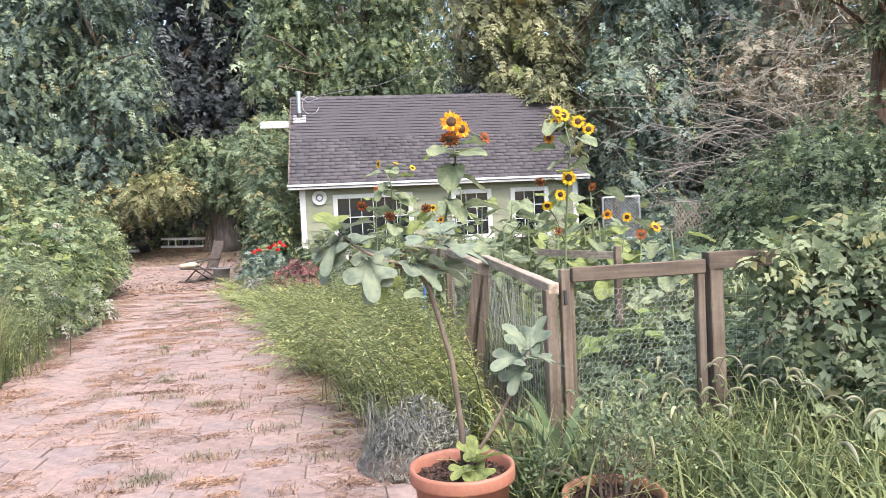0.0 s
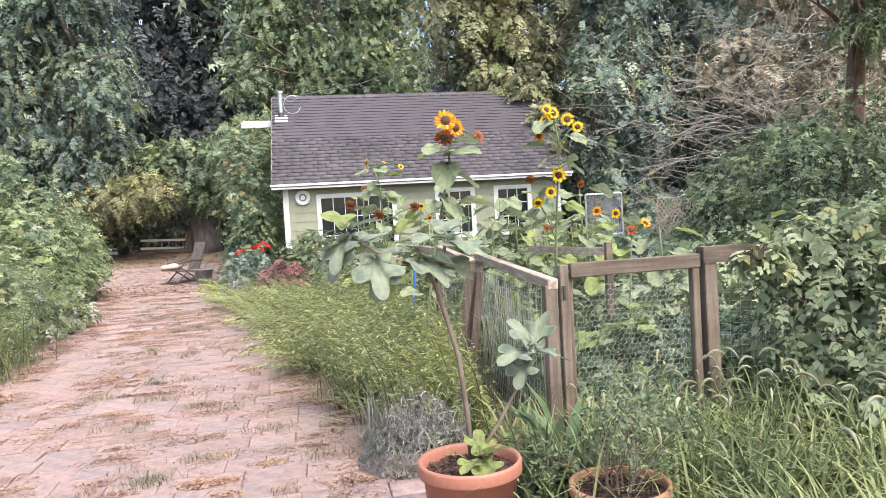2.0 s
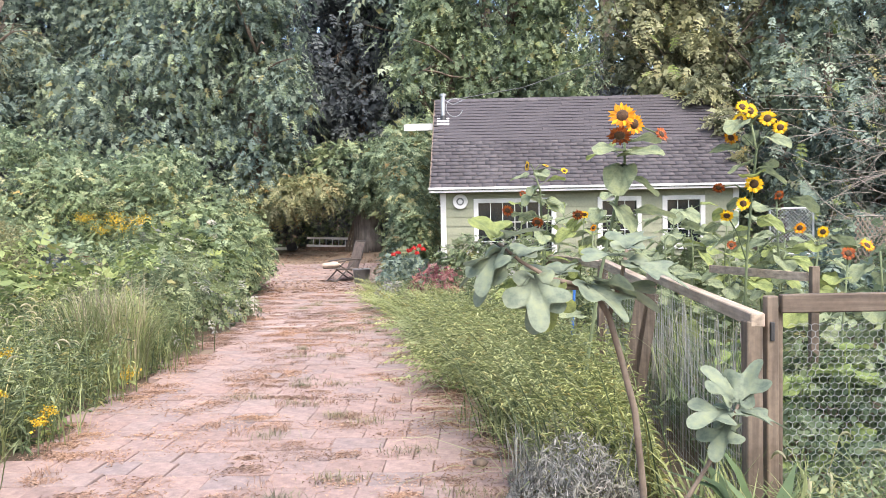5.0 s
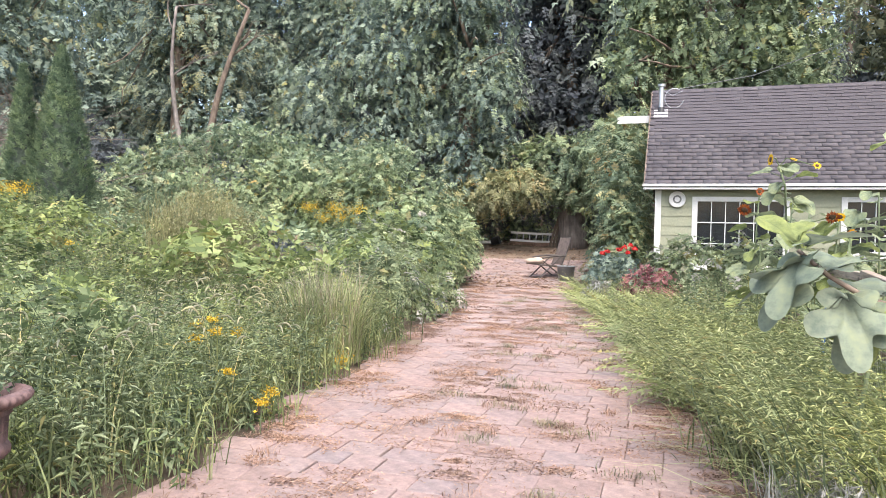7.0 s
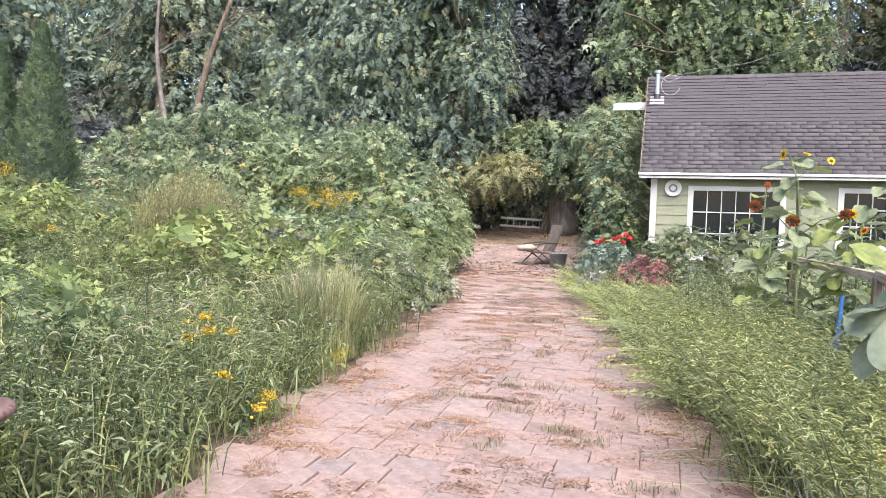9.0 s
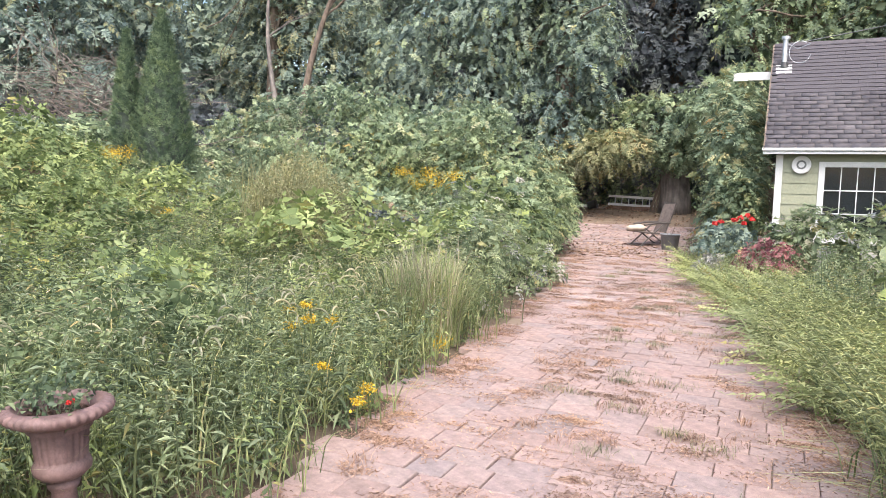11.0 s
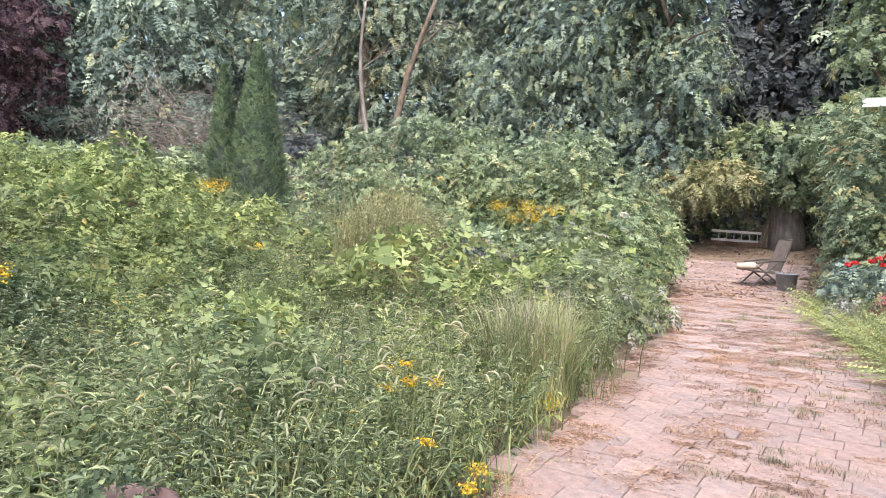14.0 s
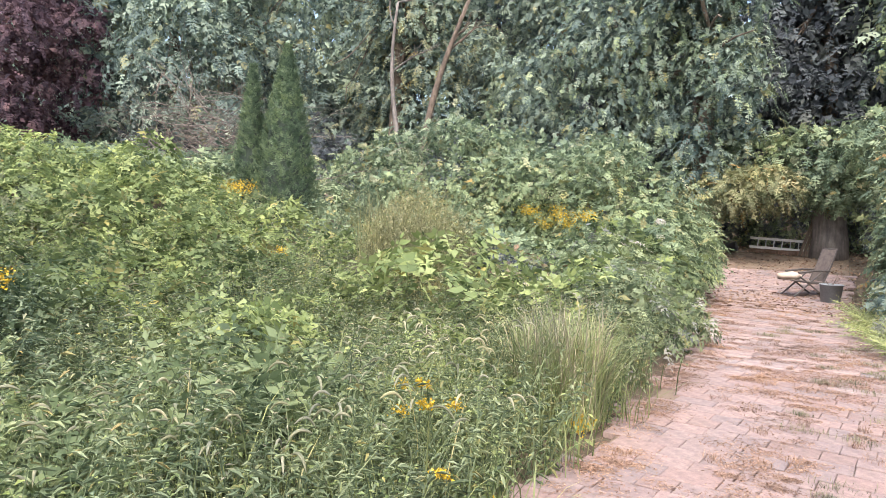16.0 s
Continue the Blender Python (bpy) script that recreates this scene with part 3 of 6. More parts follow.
def build_wall_dial():
    d = thing("wall_thermometer", "round white wall thermometer on green siding", "thermometer", (SX0 + 0.44, SY0 - 0.06, 2.14))
    turn = Matrix.Rotation(radians(90), 3, "X")
    bm = bmesh.new()
    lathe(bm, [(0.0, 0.012), (0.15, 0.012), (0.165, 0.02), (0.175, 0.01), (0.175, -0.02), (0, -0.02)], 32, tilt=turn)
    rim = part("rim", bm, M_WHITE, d, "", True)
    bm = bmesh.new()
    lathe(bm, [(0.0, 0.016), (0.09, 0.016), (0.09, 0.008)], 24, tilt=turn)
    part("dial", bm, M_DARKWIRE, d, "dark ring")
    bm = bmesh.new()
    lathe(bm, [(0.0, 0.021), (0.055, 0.021), (0.055, 0.01)], 24, tilt=turn)
    part("centre", bm, M_WHITE, d)
    return d


build_wall_dial()


# ---- shrubs, mounds and trees ----
def shrub(name, label, category, blobs, leaf, mat, density, group="", core_mat=None, extra=None, droop=0.4, lower=-0.45, core_scale=0.8, amount=0.25, at=None, spray=0.125, stations=4):
    """blobs: (centre, radii). density: leaves a square metre of outer skin; spray: shoots for each leaf."""
    c0 = at or blobs[0][0]
    s = thing(name, label, category, (c0[0], c0[1], float(ground_z(c0[0], c0[1]))), group)
    off = np.array(s.location)
    P, N, cores = [], [], []
    for c, r in blobs:
        seed = int(rng.integers(1e6))
        area = 2.6 * math.pi * ((r[0] * r[1]) ** 1.6 / 2 + (r[0] * r[2]) ** 1.6 / 4 + (r[1] * r[2]) ** 1.6 / 4) ** (1 / 1.6)
        p, n = shell(np.asarray(c) - off, r, int(area * density * spray), seed, amount, lower=lower)
        keep = (p[:, 2] + off[2]) > ground_z(p[:, 0] + off[0], p[:, 1] + off[1]) + 0.02
        P.append(p[keep])
        N.append(n[keep])
        cores.append((np.asarray(c) - off, r, seed))
    P, N = np.concatenate(P), np.concatenate(N)
    sprays("foliage", P, N, leaf[0] * 2.0, mat, s, stations, 0.45, leaf[1] / leaf[0], droop)
    core("shaded_inside", cores, s, core_mat or mat, core_scale, leaf[0] * 1.4)
    if extra:
        k = rng.random(len(P)) < extra[1]
        sprays("accent_foliage", P[k] + N[k] * 0.06, N[k], leaf[0] * 2.0, extra[0], s, stations, 0.45, leaf[1] / leaf[0], droop)
    return s


def grow(bm, p, d, length, r, depth, spread=0.6, sides=5, gravity=0.0):
    """A limb that forks and thins."""
    pts, rad = [Vector(p)], [r]
    d = Vector(d).normalized()
    n = 4
    for k in range(n):
        d = (d + Vector(rng.normal(0, 0.16, 3)) + Vector((0, 0, gravity))).normalized()
        pts.append(pts[-1] + d * length / n)
        rad.append(r * (1 - 0.45 * (k + 1) / n))
    tube(bm, pts, rad, sides)
    tips = [pts[-1]]
    if depth > 0:
        for k in range(int(rng.integers(2, 4))):
            i = int(rng.integers(2, n + 1))
            nd = (d + Vector(rng.normal(0, spread, 3))).normalized()
            tips += grow(bm, pts[i], nd, length * rng.uniform(0.5, 0.75), rad[i] * 0.65, depth - 1, spread, max(3, sides - 1), gravity)
    return tips


def tree(label, at, trunk_h, trunk_r, blobs, leaf, mat, density, bark=None, lean=(0, 0), extra=None, name="tree", droop=0.6, core_scale=0.72):
    x, y = at
    z0 = float(ground_z(x, y))
    s = thing(name, label, "tree", (x, y, z0), "woodland trees")
    bm = bmesh.new()
    pts = [Vector((lean[0] * k * k + 0.12 * trunk_r * 4 * math.sin(3 * k + x), lean[1] * k * k, -0.2 + k * trunk_h)) for k in np.linspace(0, 1, 8)]
    tube(bm, pts, [trunk_r * (1.35 - 0.75 * k) for k in np.linspace(0, 1, 8)], 9)
    for k in range(7):
        b = blobs[int(rng.integers(len(blobs)))]
        j = int(rng.integers(3, 7))
        target = Vector(b[0]) - Vector((x, y, z0))
        d = target - pts[j]
        grow(bm, pts[j], d, d.length * 0.8, trunk_r * 0.35, 1, 0.4)
    part("trunk", bm, bark or M_BARK, s, "", True)
    off = np.array((x, y, z0))
    P, N, cores = [], [], []
    for c, r in blobs:
        seed = int(rng.integers(1e6))
        area = 9.0 * ((r[0] * r[1] + r[0] * r[2] + r[1] * r[2]) / 3)
        p, n = shell(np.asarray(c) - off, r, int(area * density * 0.125), seed, 0.42, 0.35, -0.8, 0.2)
        seen = (n[:, :2] @ unit(np.array([-1.5 - x, -y]))[:, None])[:, 0] > -0.15
        seen |= rng.random(len(n)) < 0.3
        P.append(p[seen])
        N.append(n[seen])
        if core_scale:
            cores.append((np.asarray(c) - off, r, seed))
    P, N = np.concatenate(P), np.concatenate(N)
    sprays("crown", P, N, leaf[0] * 2.0, mat, s, 4, 0.44, leaf[1] / leaf[0], droop + 0.2)
    if cores:
        core("shaded_inside", cores, s, mat, core_scale)
    if extra:
        k = rng.random(len(P)) < extra[1]
        sprays("accent_foliage", P[k] + N[k] * 0.1, N[k], leaf[0] * 2.0, extra[0], s, 4, 0.44, leaf[1] / leaf[0], droop + 0.2)
    return s


def crown(cx, cy, z0, z1, width, n, r0, depth=2.0, drape=1.0, seed=None):
    """Clumps stacked into a ragged crown or a curtain of vines."""
    out = []
    for k in range(n):
        u = (k + 0.5) / n
        z = z0 + (z1 - z0) * u
        w = width * (0.65 + 0.35 * math.sin(math.pi * min(1, u + 0.2)))
        r = r0 * rng.uniform(0.7, 1.25)
        out.append(((cx + rng.uniform(-w, w), cy + rng.uniform(-depth, depth), z), (r * rng.uniform(0.9, 1.3), r, r * drape * rng.uniform(0.8, 1.2))))
    return out


LB = (0.135, 0.07)
tree("tall green tree deep in the wood", (-24, 31), 14, 0.3, crown(-24, 31, 4, 17, 5, 28, 2.2, 2, 1.2), (0.33, 0.18), L_FOREST, 11)
tree("tall green tree deep in the wood", (-32, 27), 14, 0.3, crown(-32, 27, 4, 17, 5, 26, 2.3, 2, 1.2), (0.33, 0.18), L_FOREST, 10)
tree("tall green tree deep in the wood", (-11, 36), 15, 0.3, crown(-11, 36, 4, 18, 5, 26, 2.4, 2, 1.2), (0.33, 0.18), L_SHADED_WOOD, 9)
tree("tall green tree deep in the wood", (-42, 22), 14, 0.3, crown(-42, 22, 4, 17, 5, 24, 2.6, 2, 1.2), (0.45, 0.25), L_FOREST, 19)
tree("tall green tree deep in the wood", (-31.5, 34), 16, 0.3, crown(-31.5, 34, 5, 18, 4.5, 24, 2.4, 2, 1.2), (0.33, 0.18), L_FOREST, 10)
# fills the hole between crowns; its leaf colour carries the shade
tree("tree closing the gap in the wood, leaves coloured as in shade", (-4.6, 34), 12, 0.3, crown(-4.4, 34, 3.5, 16.5, 3.0, 22, 1.9, 1, 1.2), (0.3, 0.16), L_SHADED_WOOD, 16)
tree("tall green tree deep in the wood", (24, 30), 14, 0.3, crown(24, 30, 3.5, 16, 4.5, 22, 2.3, 2, 1.2), (0.36, 0.2), L_FOREST, 14)
tree("tall green tree deep in the wood", (1.5, 34), 15, 0.3, crown(1.0, 34, 6, 17, 4.5, 22, 2.2, 1.5, 1.2), (0.36, 0.2), L_FOREST, 14)
# vine-hung woodland behind the shed and the yard
tree("tall tree hung with dense climbing vines behind the shed", (2.6, 29), 11, 0.35, crown(2.6, 27.5, 4.5, 13.5, 3.4, 22, 1.5, 1.2, 1.25), LB, L_VINE, 91, extra=(L_LIME, 0.03))
tree("tree smothered by hanging vines beside a dark gap", (-0.3, 27), 9, 0.28, crown(0.2, 26.5, 4.5, 12.5, 1.9, 14, 1.15, 0.8, 1.2), LB, L_VINE, 98, extra=(L_LIME, 0.05))
tree("broad tree covered in dark green climbing vines", (-10.5, 27), 11, 0.35, crown(-10.0, 26.5, 3.4, 13.5, 3.8, 26, 1.6, 1.4, 1.2), LB, L_FOREST, 91, extra=(L_VINE, 0.25))
tree("vine-covered tree at the edge of a dark gap", (-7.4, 26), 10, 0.3, crown(-7.4, 25.6, 3.2, 12.5, 1.5, 16, 1.15, 0.8, 1.35), LB, L_FOREST, 98, extra=(L_VINE, 0.35))
tree("tall woodland tree with dark foliage", (-15, 31), 13, 0.3, crown(-15, 30, 5, 15, 3.6, 22, 1.7, 1.5, 1.2), LB, L_FOREST, 71, extra=(L_OLIVE, 0.1))
tree("leafy tree with light grey-green foliage", (-20, 25), 12, 0.25, crown(-20, 25.5, 4.5, 13, 3.2, 22, 1.4, 1.5, 1.1), (0.16, 0.08), L_FOREST, 60, core_scale=0.7, extra=(L_OLIVE, 0.5))
tree("woodland tree with mixed green leaves", (-25.5, 21), 11, 0.25, crown(-25, 21, 3.5, 13, 3.4, 22, 1.4, 1.5, 1.1), LB, L_FOREST, 79, extra=(L_OLIVE, 0.3))
tree("broad-leaved tree with pale drooping leaves", (-25, 17.5), 8, 0.2, crown(-24, 17.5, 4.5, 10.5, 2.6, 14, 1.2, 1.2, 1.1), (0.22, 0.1), L_FOREST, 60)
tree("dark purple-leaved tree beyond the bank", (-29.5, 14.5), 8, 0.22, crown(-29.2, 14.5, 3.4, 10.5, 2.8, 18, 1.4, 1.5, 0.9), (0.15, 0.09), L_PURPLE, 80)
tree("dark green tree deep in the wood", (-34, 20), 12, 0.3, crown(-34, 20, 4, 14, 4, 20, 2.0, 2, 1.1), (0.4, 0.24), L_FOREST, 28)
# rear crowns: the first three wear the painted shade tone
tree("dark green tree deep in the wood", (-18, 38), 16, 0.35, crown(-18, 38, 6, 20, 6, 26, 2.6, 2, 1.2), (0.44, 0.24), L_SHADED_WOOD, 9)
tree("dark green tree deep in the wood", (-4, 40), 16, 0.35, crown(-4, 40, 6, 19, 5, 22, 2.5, 2, 1.2), (0.44, 0.24), L_SHADED_WOOD, 8)
tree("dark green tree deep in the wood", (8, 38), 16, 0.35, crown(8, 38, 5, 20, 6, 26, 2.6, 2, 1.2), (0.44, 0.24), L_SHADED_WOOD, 9)
tree("dark green tree deep in the wood", (20, 34), 15, 0.35, crown(20, 34, 4, 19, 6, 26, 2.6, 2, 1.2), (0.44, 0.24), L_FOREST, 9)
tree("dark green tree deep in the wood", (31, 26), 15, 0.35, crown(31, 26, 3, 18, 6, 26, 2.6, 2, 1.2), (0.44, 0.24), L_FOREST, 9)
# right-hand side of the wood
tree("olive-green tree overgrown with yellowing vines by the shed", (9.4, 19.5), 10, 0.15, crown(7.4, 20.2, 4.6, 12, 2.9, 28, 1.1, 1.0, 1.2), (0.16, 0.085), L_OLIVE, 120, M_BARK, extra=(L_LIME, 0.05))
tree("slim tree with hanging vines behind the shed", (10.6, 19.5), 8, 0.12, crown(10.0, 19.0, 1.2, 10.5, 0.9, 18, 0.8, 0.7, 1.4), (0.16, 0.09), L_FOREST, 110, M_BARK, extra=(L_LIME, 0.06))
tree("woodland tree with dark green leaves", (14, 23), 11, 0.25, crown(13.4, 22, 2.6, 13, 2.6, 24, 1.3, 1.2, 1.2), (0.18, 0.1), L_FOREST, 85, core_scale=0.66)
tree("woodland tree with dry russet twigs", (18.5, 19), 10, 0.2, crown(16.5, 17.5, 3.4, 11, 3.2, 26, 1.3, 1.4, 1.0), (0.15, 0.08), L_PALEDRY, 75, M_BARK, core_scale=0.66)
tree("conifer with drooping feathery branches and red bark", (10.5, 10.2), 7, 0.17, crown(10.3, 9.6, 4.2, 7.5, 1.1, 14, 0.7, 0.6, 0.7), (0.17, 0.022), L_WEED, 330, M_REDBARK, lean=(0.4, 0), core_scale=0.5)


def bare_tree(label, at, h, r, bark, lean, n_limbs, first=0.3, spread=0.5, name="bare_tree"):
    x, y = at
    s = thing(name, label, "tree", (x, y, float(ground_z(x, y))), "pale bare trunks")
    bm = bmesh.new()
    pts = [Vector((lean[0] * k + 0.35 * math.sin(4.2 * k + x), lean[1] * k, -0.2 + k * h)) for k in np.linspace(0, 1, 10)]
    tube(bm, pts, [r * (1.25 - 0.8 * k) for k in np.linspace(0, 1, 10)], 8)
    part("trunk", bm, bark, s, "", True)
    for k in range(n_limbs):
        j = int(rng.integers(int(10 * first), 10))
        bm = bmesh.new()
        grow(bm, pts[j], (rng.normal(), rng.normal(0, 0.4), 0.7), h * 0.17, r * 0.35, 2, spread, 5)
        part("limb", bm, bark, s)
    return s


bare_tree("slender pale tree trunk with bare limbs", (-17.15, 21.6), 7.6, 0.1, M_PALEBARK, (-0.1, 0), 3, 0.6)
bare_tree("crooked brown tree trunk leaning from the bank", (-16.4, 21.6), 7.4, 0.14, M_BARK, (2.0, 0), 3, 0.6)
bare_tree("thin pale leaning sapling", (-14.6, 19.2), 3.0, 0.035, M_PALETWIG, (0.3, 0), 3)


# ---- overgrown bank and mounds on the left of the drive ----
VL = (0.088, 0.05)
shrub("vine_mound", "huge rounded mound of shrubs smothered by pale green vines", "shrub",
      [((-11.0, 16.0, 1.7), (2.9, 2.0, 2.15)), ((-8.6, 15.8, 1.6), (2.0, 1.9, 2.1)), ((-6.5, 15.6, 1.5), (1.6, 1.8, 1.95)), ((-14.6, 16.6, 1.8), (2.4, 1.9, 1.5)),
       ((-9.8, 14.6, 1.0), (2.4, 1.4, 1.7)), ((-7.4, 16.6, 2.7), (0.8, 0.8, 0.9)), ((-5.3, 15.2, 1.0), (0.9, 1.3, 1.6)),
       ((-12.3, 15.4, 3.2), (0.85, 0.7, 0.6)), ((-10.3, 15.1, 3.45), (0.8, 0.7, 0.55)), ((-9.0, 15.4, 3.3), (0.55, 0.6, 0.5)), ((-6.2, 14.9, 3.0), (0.6, 0.6, 0.5)), ((-8.0, 14.4, 2.4), (0.7, 0.6, 0.6)), ((-13.9, 15.8, 2.9), (0.7, 0.6, 0.55)), ((-10.9, 13.6, 2.1), (0.8, 0.6, 0.6))], VL, L_VINE, 340, extra=(L_OLIVE, 0.12))
shrub("vine_mound", "low spreading mound of leafy vines on the bank", "shrub",
      [((-15.0, 11.0, 1.3), (2.6, 1.8, 0.9)), ((-18.5, 11.5, 1.7), (2.6, 1.8, 1.1)), ((-18.5, 8.0, 1.6), (3.0, 1.8, 1.0)), ((-22.5, 10.5, 2.0), (2.6, 2.0, 1.2)), ((-14.0, 7.5, 1.0), (2.2, 1.6, 0.8))], VL, L_BRAMBLE, 340, extra=(L_OLIVE, 0.2))
shrub("shrub", "dense grey-green shrub spilling over the drive edge", "shrub",
      [((-4.0, 9.2, 0.5), (0.95, 1.1, 0.72)), ((-3.75, 8.3, 0.35), (0.6, 0.6, 0.5)), ((-4.6, 10.6, 0.6), (1.0, 1.1, 0.8)), ((-3.5, 10.8, 0.25), (0.5, 0.9, 0.4))], (0.085, 0.03), L_WEED, 520, extra=(L_LAV, 0.15))
shrub("shrub", "leafy shrub with large bright green leaves", "shrub", [((-5.2, 11.8, 0.9), (0.9, 0.7, 0.65)), ((-4.6, 12.6, 0.7), (0.8, 0.8, 0.8))], (0.1, 0.065), L_BRAMBLE, 430, extra=(L_LIME, 0.2))
# this shrub's inner leaves take the painted shade tone
shrub("shrub", "half-dead brown seeding shrub among the brambles", "shrub", [((-6.2, 10.6, 0.65), (0.9, 0.6, 0.7)), ((-5.2, 9.9, 0.5), (0.6, 0.5, 0.6))], (0.06, 0.022), L_OLIVE, 420, extra=(L_LITTER, 0.5), core_mat=L_SHADED_WOOD)
HYD = shrub("hydrangea", "dark green hydrangea bush with fading cream flower heads", "shrub", [((-4.9, 14.0, 0.75), (0.75, 0.8, 0.95)), ((-4.95, 16.6, 0.8), (0.6, 1.4, 1.1)), ((-5.6, 18.3, 0.8), (0.7, 1.2, 1.2))], (0.095, 0.058), L_VINE, 460)
for k in range(16):
    c = Vector((-4.9 + rng.normal(0, 0.4), 13.6 + rng.normal(0, 0.3), 0.95 + rng.normal(0, 0.3)))
    p, n = shell(c - HYD.location, (0.09, 0.09, 0.07), 90, 5 + k, 0.1, 0.4)
    leaves("flower_head", p, n, 0.03, 0.024, M_CREAM, HYD)


def arborvitae(at, h, r, z0):
    s = thing("arborvitae", "tall narrow columnar arborvitae with dense green sprays", "conifer", (at[0], at[1], float(ground_z(*at))), "arborvitae pair")
    n = int(3300 * h / 3.6 * r / 0.55)
    u = rng.uniform(0, 1, n) ** 1.15
    a = rng.uniform(0, 2 * np.pi, n)
    rr = r * (1 - u ** 1.45) ** 0.95 * (1 + 0.06 * np.sin(7 * a + 14 * u) + 0.045 * rng.normal(size=n)) + 0.012
    P = np.stack([rr * np.cos(a), rr * np.sin(a), u * (h + z0)], 1)
    N = unit(np.stack([np.cos(a), np.sin(a), 0 * a + 0.2], 1))
    sprays("foliage", P, N, 0.135, L_CONIFER, s, 3, 0.45, 0.4, -1.1, -0.2, 0.25)
    # solid dark shell, added behind the sprays as painted inner shade
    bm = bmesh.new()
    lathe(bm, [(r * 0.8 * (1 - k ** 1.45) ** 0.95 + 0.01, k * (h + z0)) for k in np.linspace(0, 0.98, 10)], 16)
    part("shaded_inside", bm, M_INNER_SHADE, s)
    bm = bmesh.new()
    tube(bm, [(0, 0, -0.1), (0, 0, 0.6)], 0.07, 8)
    part("trunk", bm, M_BARK, s)
    return s


arborvitae((-12.95, 12.2), 3.9, 0.74, 0.2)
arborvitae((-13.85, 12.0), 3.35, 0.46, 0.2)


def brush(name, label, at, n, length, spread, flat=0.5, r=0.02, mat=M_TWIG, lean=(0, 0)):
    s = thing(name, label, "branches", (at[0], at[1], float(ground_z(at[0], at[1]))))
    for g in range(3):
        bm = bmesh.new()
        for k in range(n // 3):
            p = Vector((rng.normal(0, spread[0]), rng.normal(0, spread[1]), rng.uniform(-0.05, spread[2])))
            d = Vector((rng.normal() + lean[0], rng.normal(0, 0.6) + lean[1], rng.uniform(-0.2, 1) * (1 - flat) + 0.1))
            grow(bm, p, d, length * rng.uniform(0.5, 1.1), r * rng.uniform(0.6, 1.2), 1, 0.5, 4, -0.05)
        tagged(part("branch", bm, mat, s), kind="stuff")
    return s


brush("brush_pile", "pile of dry bare cut branches beside the conifers", (-17.8, 13.8), 150, 2.2, (1.4, 0.7, 2.4), 0.5, 0.013)
brush("bare_bush", "twiggy half-bare bush with dry stems", (-20.5, 15.5), 84, 2.3, (1.6, 0.8, 1.6), 0.2, 0.012)


URN = np.array((-2.63, 1.87))


# low cover of brambles and weeds over the bank
def on_bank(n, x0, x1, y0, y1, gap=0.1):
    P = np.stack([rng.uniform(x0, x1, n), rng.uniform(y0, y1, n)], 1)
    left, _ = drive_edges(P[:, 1])
    ahead = (P - URN) @ np.array([0.76, -0.65])
    beside = np.abs((P - URN) @ np.array([0.65, 0.76]))
    clear = (beside < 0.27) & (ahead > -0.24) & (ahead < 0.65)
    P, left = P[~clear], left[~clear]
    return P[P[:, 0] < left - gap + 0.12 * np.sin(P[:, 1] * 5) + 0.08 * rng.normal(size=len(P))]


def waves(x, y, seed, f=1.0):
    r = np.random.default_rng(seed)
    s = 0 * np.asarray(x, float)
    for k in range(6):
        a = r.uniform(0, 6.3)
        q = f * (0.8 + 0.7 * k)
        s = s + np.sin((x * math.cos(a) + y * math.sin(a)) * q + r.uniform(0, 6.3)) / (1 + 0.4 * k)
    return s / 2.5


